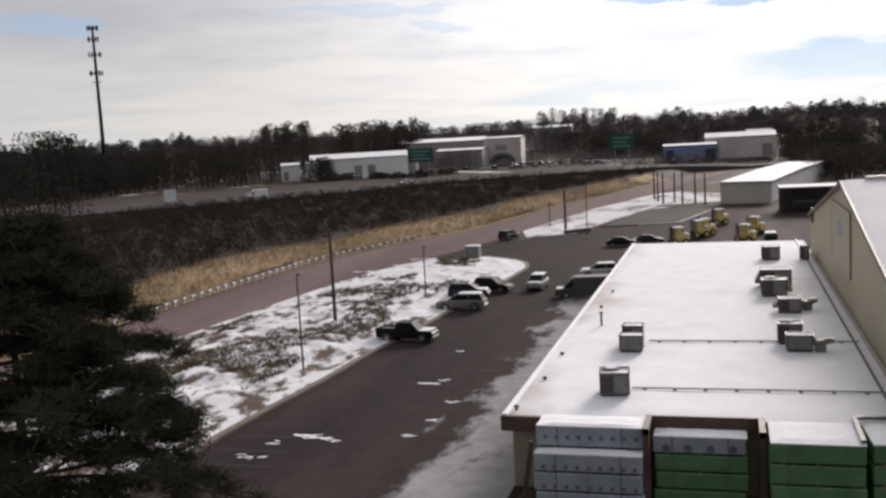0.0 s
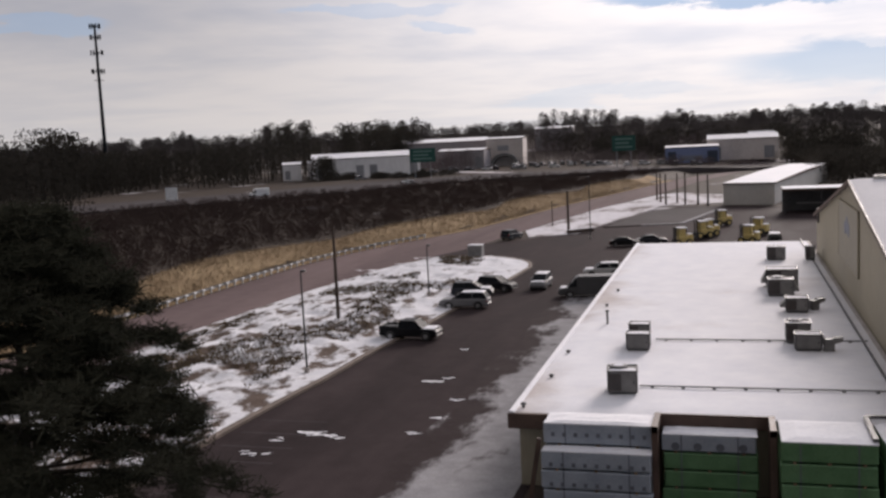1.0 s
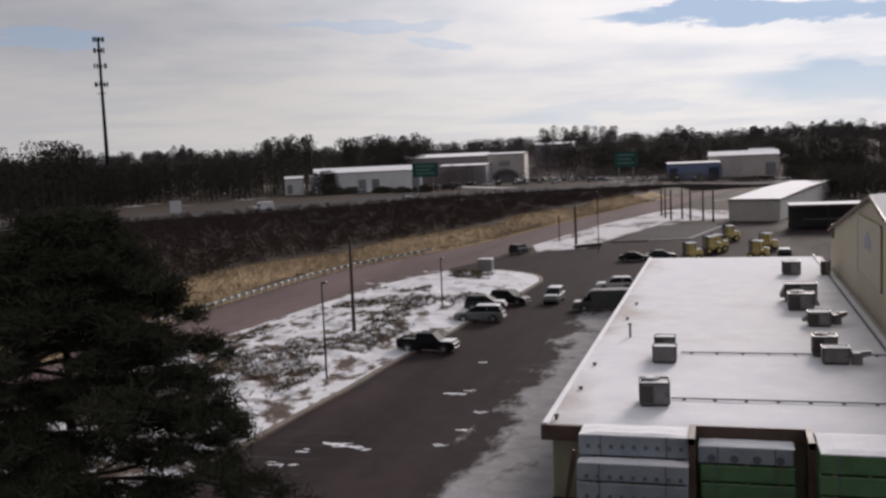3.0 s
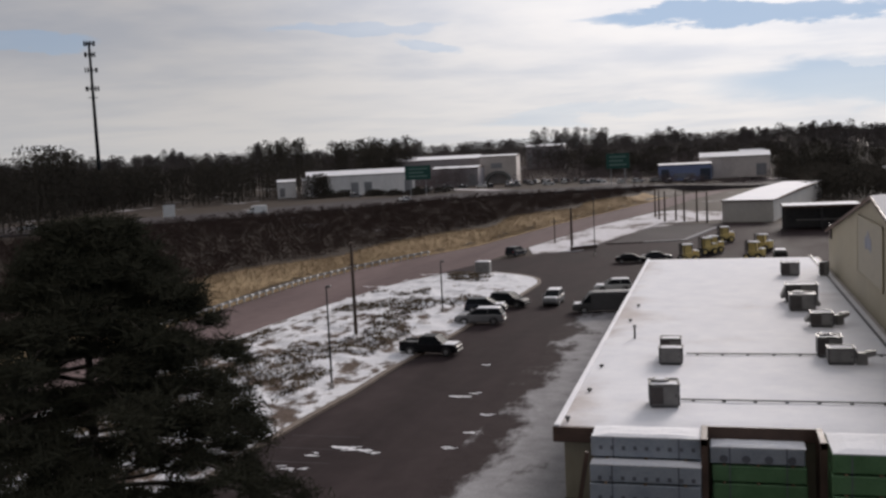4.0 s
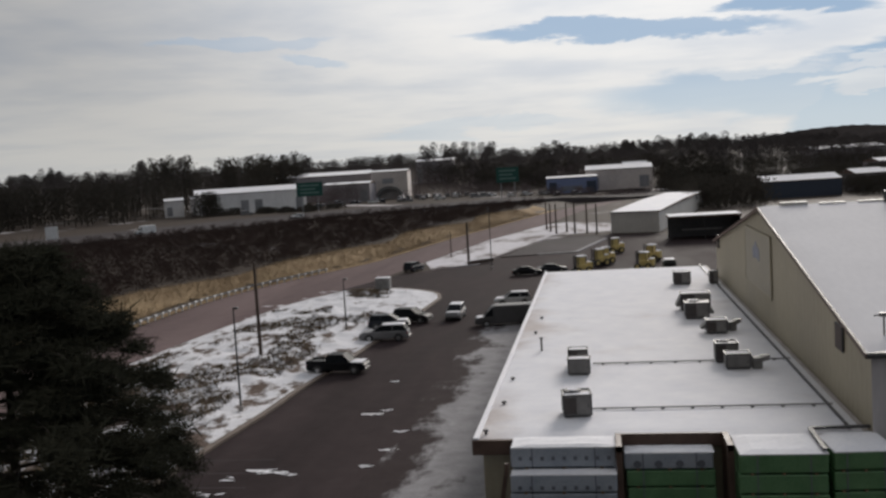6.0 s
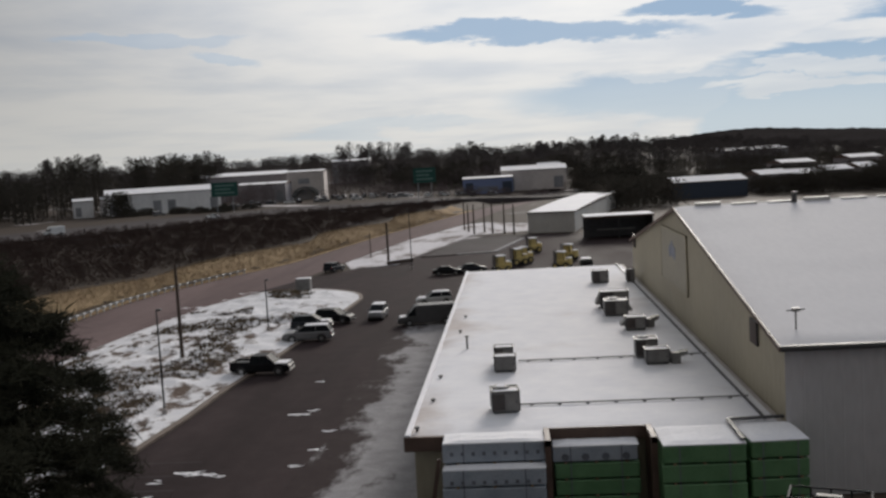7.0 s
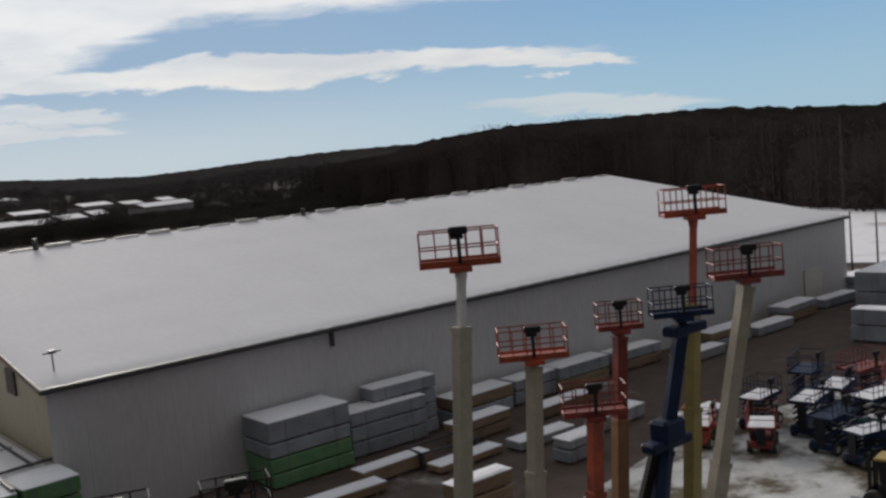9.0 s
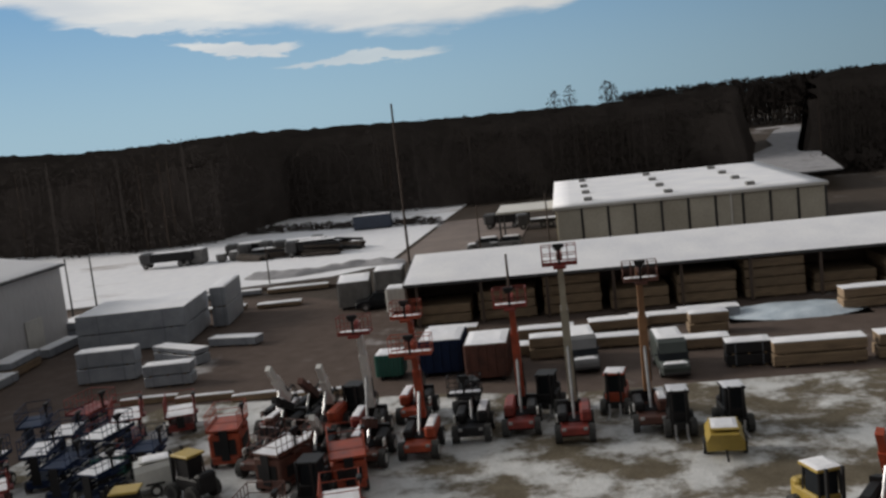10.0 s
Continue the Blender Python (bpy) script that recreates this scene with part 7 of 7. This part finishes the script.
for x, y, a, l in ((148.5, 61.5, 92, 9.0), (148.8, 46, 95, 7.0), (149.5, 39.5, 92, 8.5), (158.5, 6.5, 80, 7.5), (154.5, 1.5, 95, 6.5), (151, 48.5, 100, 7.5), (146.5, 37, 96, 8.0), (150.5, 43.5, 85, 6.0), (152, 35, 88, 6.5)):
    t = thing("parked_lorry", "dark lorry standing on the snowy lot", "lorry", at(x, y, 0.08, a), "lorries on the lot")
    part("load_bed", Shape().box(-l / 2, l / 2 - 2.2, -1.15, 1.15, 0.95, 1.5 + 0.9 * (l > 7), 0.08), M["black_mach"], t)
    part("cab", Shape().box(l / 2 - 2.0, l / 2, -1.1, 1.1, 0.7, 2.5, 0.25), M["dark"], t)
    part("windscreen", Shape().box(l / 2 - 0.3, l / 2 + 0.02, -0.95, 0.95, 1.6, 2.3), M["glass"], t)
    for wx in (-l / 2 + 1, -l / 2 + 2.2, l / 2 - 1):
        for sy in (-1, 1):
            wheel(t, wx, sy * 0.98, 0.5, 0.3, M["unit_grey"])
    part("snow_cover", snow_cap(-l / 2, l / 2 - 2.3, -1.1, 1.1, 1.5 + 0.9 * (l > 7), 0.08, int(y)), M["snow"], t)
for x, y, w in ((149.5, 56.8, 2.6), (148.6, 52.5, 1.4), (149.2, 50.4, 1.6), (148, 42, 1.3)):
    skip("square crate standing on the snowy lot", x, y, 0, M["unit_grey"], w, w, w * 0.95, "crate")

skip("dark blue container at the far lot edge", 178.0, 33.0, 92, M["slate_wall"], 2.5, 7.0, 2.7, "storage_container")
for x, y, a in ((134.6, 8.6, 95), (134.2, 5.4, 85)):
    car("suv", "parked_suv", "snow covered suv on the dirt lot", "suv", M["car_silver"], x, y, a, "all")
rg = random.Random(31)
for x, y, l, n_ in ((146.5, 46.5, 5.0, 14), (147.8, 41.5, 6.0, 18), (145.5, 35.0, 5.5, 14), (150.0, 31.5, 4.5, 10)):
    heap = thing("log_pile", "dark heap of logs and scrap on the snowy lot", "log pile", at(x, y, 0.06, rg.uniform(70, 110)), "heaps on the lot")
    for i in range(n_):
        oy, oz, r_ = rg.uniform(-1.3, 1.3), 0.0, rg.uniform(0.2, 0.38)
        oz = r_ + max(0, 1.0 - abs(oy)) * rg.uniform(0, 1.6)
        part("log", Shape().tube((-l / 2 + rg.uniform(-0.5, 0.5), oy, oz), (l / 2 + rg.uniform(-0.5, 0.5), oy + rg.uniform(-0.4, 0.4), oz + rg.uniform(-0.05, 0.5)), r_, r_ * 0.8, n=7), M["bark"] if i % 3 else M["black_mach"], heap)
v, f = [], []
for j in range(41):
    y = 19 + 23 * j / 40
    xc = 129 + 2.2 * math.sin(j * 0.16)
    for i in range(9):
        u = (i - 4) / 4
        v.append((xc + u * 3.2, y, 0.03 + (1 - u * u) * (0.55 + 0.45 * noise.noise(Vector((u, y * 0.5, 6)))) * ramp01(0, 3, j) * ramp01(40, 37, j)))
f = [(j * 9 + i, j * 9 + i + 1, (j + 1) * 9 + i + 1, (j + 1) * 9 + i) for j in range(40) for i in range(8)]
solid("snow_bank", Shape().add(v, f), M["slush"], "low grey bank of ploughed snow across the lot", "snow bank", smooth=True)
solid("log_kerb", Shape().bar((117.0, 41.0, 0.2), (113.4, 25.0, 0.2), 0.5, 0.4), M["pole_wood"], "long dark timber kerb at the edge of the lot", "kerb")

# ================= lumber =================
def pack(label, x, y, turn, l, w, tiers, snow=True, group="lumber packs", z=0.02):
    """A stack of wrapped lumber packs; tiers: (height, material) from the ground up. Long side along x."""
    p = thing("lumber_stack", label, "lumber stack", at(x, y, z, turn), group)
    h = 0.0
    rg = random.Random(int(x * 31 + y * 17))
    for th, mat_ in tiers:
        for bx in (-l * 0.36, 0, l * 0.36):
            part("bearer", Shape().box(bx - 0.07, bx + 0.07, -w / 2, w / 2, h, h + 0.1), M["lumber"], p)
        sh = rg.uniform(-0.06, 0.06)
        part("pack", Shape().box(-l / 2 + sh, l / 2 + sh, -w / 2, w / 2, h + 0.1, h + th, 0.05), mat_, p)
        if mat_ is M["lumber"]:
            k = Shape()
            for r_ in range(max(1, int(th / 0.22))):
                zz = h + 0.1 + 0.2 * (r_ + 0.5)
                if zz < h + th - 0.05:
                    k.box(-l / 2 + sh - 0.01, l / 2 + sh + 0.01, -w / 2 - 0.012, w / 2 + 0.012, zz, zz + 0.02)
            part("board_joint", k, M["trim"], p)
        else:
            for bx in (-l * 0.3, l * 0.3):
                part("strap", Shape().box(bx - 0.03, bx + 0.03, -w / 2 - 0.012, w / 2 + 0.012, h + 0.09, h + th + 0.012), M["mark"], p)
        h += th
    if snow:
        part("snow_cover", snow_cap(-l / 2, l / 2, -w / 2, w / 2, h, 0.12, int(x * 5 + y)), M["snow"], p)
    return p, h


W_, G_, Y_, B_ = M["white_wrap"], M["green_wrap"], M["grey_wrap"], M["lumber"]
# rack bays in front of the low building
p, h = pack("white wrapped lumber with dark print in the rack", -3.05, 49.0, 0, 5.3, 1.9, ((1.0, W_), (1.0, W_), (1.0, W_), (1.1, W_)), z=0)
MARK = Shape().box(-0.09, 0.09, -0.015, 0.015, 0, 0.2, 0.01).mesh("print", M["mark"])
DISC = Shape().tube((0, -0.02, 0), (0, 0.02, 0), 0.2, n=12).mesh("print", M["mark"])


def printed(parent, me, places):
    for q in places:
        o = new("print", me)
        o.parent, o.location = parent, q


printed(p, MARK, [(-2.2 + i * 0.56, -0.96, z) for z in (3.47, 2.47) for i in range(9)])
p, h = pack("white wrapped lumber one tier lower in front", -3.05, 47.6, 0, 5.3, 0.85, ((1.0, W_), (1.0, W_), (0.95, W_)), z=0)
printed(p, MARK, [(-2.2 + i * 0.56, -0.435, z) for z in (2.22, 1.22) for i in range(9)])
p, h = pack("green wrapped lumber under a white pack", 2.25, 49.2, 0, 4.4, 1.3, ((0.9, G_), (0.9, G_), (0.9, G_), (0.9, W_)), z=0)
printed(p, DISC, [(-1.6 + i * 1.05, -0.66, 3.05) for i in range(4)])
pack("green wrapped lumber stack with thick snow", 7.5, 48.5, 0, 4.1, 3.4, ((1.0, G_), (1.0, G_), (1.0, G_), (1.0, G_)), z=0)
pack("green wrapped lumber stack by the gable corner", 11.25, 48.9, 3, 2.9, 3.3, ((1.0, G_), (1.0, G_), (1.0, G_), (0.95, G_)), z=0)
rack = thing("lumber_rack", "brown steel lumber rack frame before the low building", "lumber rack")
for x in (-0.25, 5.15):
    part("post", Shape().box(x - 0.16, x + 0.16, 47.6, 47.9, 0, 4.25).box(x - 0.16, x + 0.16, 49.75, 50.0, 0, 4.25), M["trim"], rack)
    part("arm", Shape().box(x - 0.14, x + 0.14, 47.6, 50.0, 3.95, 4.28), M["trim"], rack)
part("beam", Shape().box(-0.25, 5.15, 49.9, 50.02, 3.55, 4.25), M["trim"], rack, "dark brown header beam")
part("rail", Shape().bar((9.45, 47.0, 4.18), (9.45, 50.5, 4.22), 0.22, 0.12).bar((9.45, 50.55, 4.22), (12.4, 50.62, 4.26), 0.2, 0.14), M["dark"], rack)
part("brace", Shape().bar((-6.5, 47.8, 0), (-5.9, 47.8, 3.4), 0.22, 0.22), M["trim"], rack)
# stacks along the grey wall
rg = random.Random(91)
pack("tall grey wrapped stack with a green pack below", 26.2, 48.4, 0, 5.6, 3.2, ((0.9, G_), (0.9, G_), (0.9, Y_), (1.3, Y_)))
for x, y, l, w, tiers, lab in (
    (32.5, 48.7, 5.8, 2.2, ((1.0, Y_), (1.0, Y_), (0.9, Y_)), "grey wrapped lumber stack by the wall"),
    (34.3, 49.0, 5.0, 1.6, ((1.0, Y_), (1.0, Y_), (1.0, Y_), (0.9, Y_)), "tall grey stack behind the wrapped one"),
    (29.4, 43.4, 5.0, 1.2, ((0.9, B_),), "low bare lumber pack under thin snow"),
    (25.0, 42.0, 5.0, 1.3, ((0.6, B_),), "long lumber pack on the ground"),
    (37.4, 44.8, 4.8, 1.4, ((0.7, B_), (0.7, B_)), "bare lumber pack with snow"),
    (40.5, 48.6, 5.4, 2.2, ((1.0, Y_), (0.9, B_)), "lumber pack on a grey wrapped one"),
    (46.2, 48.9, 4.6, 1.7, ((1.0, Y_), (0.8, Y_)), "grey wrapped lumber by the wall"),
    (50.8, 48.6, 5.4, 2.0, ((0.9, B_), (1.0, Y_)), "grey wrapped lumber with blue tint"),
    (45.0, 44.6, 5.2, 1.4, ((0.8, B_),), "bare lumber pack in the mud"),
    (57.5, 48.8, 5.4, 1.8, ((0.8, B_), (0.8, Y_)), "wrapped lumber near the sliding door"),
    (62.0, 45.6, 5.6, 1.5, ((0.8, Y_),), "long low wrapped pack"),
    (67.5, 47.0, 5.6, 1.8, ((0.8, Y_), (0.7, B_)), "lumber stack with snow caps"),
    (74.0, 46.8, 5.6, 1.8, ((0.8, Y_),), "long low wrapped pack by the wall"),
    (80.0, 48.0, 5.6, 2.0, ((0.8, B_), (0.7, Y_)), "wrapped stack near the far corner"),
    (88.0, 48.2, 6.0, 1.6, ((0.9, Y_),), "low wrapped pack near the far corner"),
    (96.5, 50.5, 5.0, 2.0, ((0.9, Y_), (0.8, Y_)), "wrapped stack beyond the corner"),
    (33.5, 41.5, 5.0, 1.3, ((0.5, B_),), "single layer of lumber in the mud"),
    (39.0, 40.6, 4.6, 1.4, ((0.6, Y_),), "low pack with a white snow cap"),
    (44.6, 39.4, 4.6, 1.5, ((0.9, Y_),), "low pack beside the lifts"),
    (27.6, 33.4, 3.6, 1.2, ((0.9, B_), (0.8, B_), (0.8, B_)), "narrow lumber stack with a thick snow cap"),
    (38.2, 36.6, 3.0, 1.4, ((0.8, Y_), (0.6, Y_)), "small wrapped stack between the lifts"),
    (46.0, 33.8, 4.2, 1.5, ((0.8, Y_), (0.5, Y_)), "snow capped pack behind the lifts"),
):
    pack(lab, x, y, rg.uniform(-3, 3), l, w, tiers)
rail = thing("rail_frame", "dark steel rail frame lying on lumber", "frame", at(32.6, 43.2, 1.0, -4))
part("frame", Shape().bar((-1.6, -0.9, 0.05), (2.6, -0.9, 0.05), 0.12, 0.1).bar((-1.6, 0.9, 0.05), (2.6, 0.9, 0.05), 0.12, 0.1).bar((-1.6, -0.9, 0.05), (-1.6, 0.9, 0.05), 0.12, 0.1).bar((2.6, -0.9, 0.05), (2.6, 0.9, 0.05), 0.12, 0.1), M["dark"], rail)
for px in (-1.5, 2.5):
    part("leg", Shape().box(px - 0.06, px + 0.06, -0.9, 0.9, -1.0, 0.02), M["dark"], rail)
# white block of wrapped packs in mid-yard
pack("tall block of white wrapped packs under snow", 90.2, 39.6, 97, 10.6, 9.6, ((1.9, Y_), (1.9, Y_)))
pack("peaked white wrapped stack behind the block", 97.6, 33.6, 97, 1.6, 8.0, ((2.1, Y_), (2.1, Y_)))
pack("white wrapped stack at the block corner", 74.2, 36.0, 97, 5.0, 1.8, ((1.35, Y_), (1.35, Y_)))
pack("low white wrapped pack in front of the block", 71.2, 29.4, 97, 3.9, 1.5, ((0.9, Y_), (0.9, Y_)))
pack("white pack leaning by the block", 79.0, 31.6, 60, 6.0, 1.6, ((0.9, Y_), (0.5, Y_)))
pack("low grey pack beside the white block", 84.5, 28.4, 80, 5.0, 1.6, ((0.8, Y_),))
pack("low board pile with snow by the gate", 103, 36.0, 95, 5.0, 1.4, ((0.5, B_),))
pack("long board pile with snow by the gate", 103, 29.5, 95, 5.0, 1.4, ((0.5, B_),))
pack("long board pile on the lot edge", 112.5, 38.5, 95, 7.5, 1.2, ((0.6, Y_),))
pack("low pile on the lot edge", 112.8, 30.0, 95, 7.5, 1.2, ((0.6, B_),))
# rows in front of and inside the long shed
for i in range(11):
    y = 8.6 - i * 6.0
    pack("stacked lumber inside the shed bay", 88.6, y, 90, 5.2, 5.5, [(0.9, B_)] * (2 + (i * 7) % 3), snow=False, group="lumber in the shed")
for x, y, l, n_, m_, lab in ((77.5, -1.0, 4.6, 1, B_, "lumber pack with snow before the shed"), (78.5, -7.0, 5.0, 1, B_, "long lumber pack before the shed"), (79.0, -10.6, 5.2, 1, B_, "lumber pack before the shed"), (80.0, -14.6, 5.0, 1, Y_, "grey pack before the shed"), (74.6, -13.8, 3.0, 2, B_, "short lumber stack with snow"),
                           (72.0, 2.0, 4.4, 1, B_, "lumber pack behind the containers"), (70.6, -1.6, 3.4, 2, B_, "lumber stack behind the white van"), (72.6, -6.0, 5.0, 1, B_, "lumber pack behind the vans"), (64.6, -15.0, 3.0, 2, M["black_mach"], "dark covered stack with snow"), (63.6, -19.4, 6.0, 2, B_, "long bare lumber stack with snow"),
                           (63.8, -26.2, 6.0, 2, B_, "long bare lumber stack farther along"), (79.4, -28.6, 7.0, 2, B_, "lumber stack with a ragged snow cap"), (74.0, 7.6, 4.0, 1, B_, "lumber pack near the shed corner"), (80.4, 7.2, 4.4, 1, B_, "lumber pack under the shed edge"), (70.0, -12.6, 4.0, 1, B_, "low lumber pack in the mud")):
    pack(lab, x, y, 90 + rg.uniform(-3, 3), l, 1.6, [(0.85, m_)] * n_)
# timber kerb along the machine yard
for i in range(4):
    t = thing("timber_kerb", "squared timber with snow along the yard edge", "timber", at(66.0 - i * 0.55, 29.0 - i * 4.6, 0.02, 97), "timbers along the yard")
    part("timber", Shape().box(-2.2, 2.2, -0.25, 0.25, 0, 0.45, 0.03), M["lumber"], t)
    part("snow_cover", snow_cap(-2.18, 2.18, -0.24, 0.24, 0.45, 0.09, i), M["snow"], t)
# tarpaulin at the south end of the yard
s = Shape()
v, f = [], []
for j in range(25):
    for i in range(25):
        a, b = (i - 12) / 12, (j - 12) / 12
        hh = max(0, 1 - a * a - b * b) ** 0.7
        v.append((80 + a * 3.2, -21.5 + b * 5.6, 0.0 + 0.6 * hh * (0.8 + 0.3 * noise.noise(Vector((a * 2, b * 4, 0.4))))))
f = [(j * 25 + i, j * 25 + i + 1, (j + 1) * 25 + i + 1, (j + 1) * 25 + i) for j in range(24) for i in range(24)]
solid("tarpaulin", Shape().add(v, f), M["tarp"], "pale blue tarpaulin over a low heap beside the shed", "tarpaulin", smooth=True)

# ================= poles, signs, tower =================
def utility_pole(label, x, y, h, r=0.15, arms=0, material="pole_wood", lean=0.0):
    p = thing("utility_pole", label, "utility pole", at(x, y, (height(x, y) if x < -60 else island_z(x, y) - 0.2 if (-50 < x < -24 and 24 < y < 144) else 0.0)), "poles")
    part("post", Shape().tube((0, 0, -0.2), (lean, 0, h), r, r * 0.65, n=10), M[material], p)
    for i in range(arms):
        part("crossarm", Shape().box(-1.1, 1.1, -0.06, 0.06, h - 0.6 - i * 0.8, h - 0.46 - i * 0.8), M[material], p)
    return p


def street_lamp(label, x, y, h, side):
    p = thing("street_lamp", label, "street lamp", at(x, y, island_z(x, y) - 0.1 if (-50 < x < -24 and 24 < y < 144) else 0.0), "street lamps")
    part("footing", Shape().tube((0, 0, 0), (0, 0, 0.5), 0.22, n=10), M["concrete"], p)
    part("post", Shape().tube((0, 0, 0.3), (0, 0, h), 0.09, 0.06, n=8), M["dark"], p)
    part("head", Shape().box(min(0, side * 0.4), max(0, side * 0.4), -0.15, 0.15, h - 0.05, h + 0.12, 0.03), M["dark"], p)
    return p


utility_pole("dark wooden pole on the snowy island", -34.4, 90.7, 9.4, 0.20)
utility_pole("dark wooden pole beside the entrance", -24.9, 177.5, 7.6, 0.26)
utility_pole("short pole by the highway fence", -30.0, 190.0, 5.0, 0.12)
street_lamp("slim dark lamp post on the island edge", -29.5, 72.0, 8.3, 1)
street_lamp("slim dark lamp post farther along the island", -30.0, 107.3, 5.9, 1)
street_lamp("tall grey lamp post by the entrance", -19.5, 167.0, 10.5, -1)
for x, y, h in ((-14.2, 251.8, 8.0), (-11.1, 236.5, 7.8), (-8.7, 240.9, 7.6), (-6.6, 235.1, 8.0), (-3.7, 234.3, 8.0), (-1.4, 230.4, 7.6), (-12.8, 244, 7.6)):
    utility_pole("dark post in a group by the side lot", x, y, h * 0.93, 0.25)
lg = thing("log_barrier", "dark log barrier lying by the pole", "log", at(-22.6, 176.4, 0.06, 35))
part("log", Shape().tube((-2.6, 0, 0.35), (2.6, 0, 0.45), 0.35, n=10), M["pole_wood"], lg)
part("snow_cover", Shape().bar((-2.5, 0, 0.68), (2.5, 0, 0.78), 0.4, 0.08), M["snow"], lg)
utility_pole("tall slim pole behind the lumber shed", 96.2, 13.0, 21.0, 0.16, lean=-0.2)
utility_pole("dark pole in front of the lumber shed", 84.2, 2.2, 6.3, 0.16)
utility_pole("pole beside the dirt lot", 128, 8.5, 7.0, 0.12)
utility_pole("pole on the snowy lot", 120.5, 36.0, 5.0, 0.10)
utility_pole("pole near the warehouse", 112.0, -1.2, 9.0, 0.12)
for y in (57.0, 53.8):
    utility_pole("dark steel post by the gable corner", 107.8, y, 7.3, 0.13, material="dark")
utility_pole("far pole on the ridge", 553, 509, 20, 0.9)
utility_pole("far mast on the northern ridge", 520, 828, 26, 0.8, 1)
ub = thing("utility_box", "grey utility cabinet on the snowy island", "utility cabinet", at(-33.2, 141.8, 0.3), "")
part("cabinet", Shape().box(-1.1, 1.1, -0.7, 0.7, 0, 1.9, 0.05), M["unit_grey"], ub)
part("door", Shape().box(-1.0, -0.05, -0.74, -0.69, 0.2, 1.7, 0.01).box(0.05, 1.0, -0.74, -0.69, 0.2, 1.7, 0.01), M["unit_grey"], ub)
part("snow_cover", snow_cap(-1.1, 1.1, -0.7, 0.7, 1.9, 0.1, 4), M["snow"], ub)

# guard rail along the bank
gr = thing("guard_rail", "white steel guard rail beside the frontage road", "guard rail")
rl = Shape()
gys = [90 + 2.0 * i for i in range(42)]
gx = lambda y: bank_foot(y) + 0.25
rl.loft([[(gx(y) - 0.05, y, 0.51), (gx(y) + 0.05, y, 0.51), (gx(y) + 0.02, y, 0.66), (gx(y) + 0.05, y, 0.81), (gx(y) - 0.05, y, 0.81)] for y in gys])
part("rail", rl, M["unit_grey"], gr)
ps = Shape().box(-0.08, 0.08, -0.08, 0.08, 0, 0.62).mesh("post", M["white_mach"])
bs = Shape().box(-0.05, 0.10, -0.32, 0.32, 0.52, 0.78, 0.02).mesh("block", M["sign_white"])
for i, y in enumerate(gys):
    for nm, me in (("post", ps), ("reflector_block", bs)):
        o = new(nm, me)
        o.parent = gr
        o.location = (gx(y) + (0.09 if nm == "reflector_block" else 0), y, 0)


def road_sign(label, x, y, z, w, h, turn, material, legs=True, bars=3):
    s_ = thing("road_sign", label, "road sign", at(x, y, height(x, y) - 0.1, turn), "highway signs")
    part("panel", Shape().box(-w / 2, w / 2, -0.08, 0.08, z, z + h, 0.03), material, s_)
    k = Shape()
    for i in range(bars):
        k.box(-w * 0.36, w * (0.36 - 0.14 * (i % 2)), -0.11, -0.085, z + h * (0.2 + 0.26 * i), z + h * (0.30 + 0.26 * i))
    part("lettering", k, M["sign_bar"], s_)
    for lx in (-w * 0.3, w * 0.3):
        part("leg", Shape().box(lx - 0.15, lx + 0.15, 0.08, 0.35, 0, z + h * 0.8), M["galv"], s_)
    return s_


road_sign("large green highway sign on two posts", -106, 349, 6.0, 9.6, 5.2, 18, M["sign_green"])
road_sign("green highway sign farther along", -36, 388, 7.0, 9.0, 6.0, 8, M["sign_green"])
road_sign("small white roadside sign back", -147, 243, 1.2, 3.2, 3.4, 30, M["sign_white"], bars=0)

# cell tower
ct = thing("cell_tower", "slim dark cell tower with antenna rings", "tower", at(-247, 356, height(-247, 356) - 0.5))
TZ = 72 - height(-247, 356)
part("mast", Shape().tube((0, 0, 0), (0, 0, TZ), 0.95, 0.45, n=12), M["tower_steel"], ct)
for k, (z, r) in enumerate(((TZ - 0.8, 2.2), (TZ - 5.3, 2.1), (TZ - 11.6, 2.5), (TZ - 19.2, 2.6), (TZ - 22.8, 2.2))):
    ring = Shape()
    for i in range(3):
        a, b = i * 2.094 + k * 0.3, (i + 1) * 2.094 + k * 0.3
        pa, pb = (r * math.cos(a), r * math.sin(a), z), (r * math.cos(b), r * math.sin(b), z)
        ring.tube(pa, pb, 0.12, n=6)
        ring.tube((0, 0, z), pa, 0.1, n=6)
    plate = part("antenna_ring", ring, M["tower_steel"], ct)
    pan = Shape()
    for i in range(9):
        a = i * 0.698 + k * 0.3
        x, y = r * 0.95 * math.cos(a), r * 0.95 * math.sin(a)
        pan.box(x - 0.2, x + 0.2, y - 0.2, y + 0.2, z - 0.9, z + 1.0, 0.04)
    if k in (0, 1, 2, 3):
        part("antennas", pan, M["tower_steel"], plate)
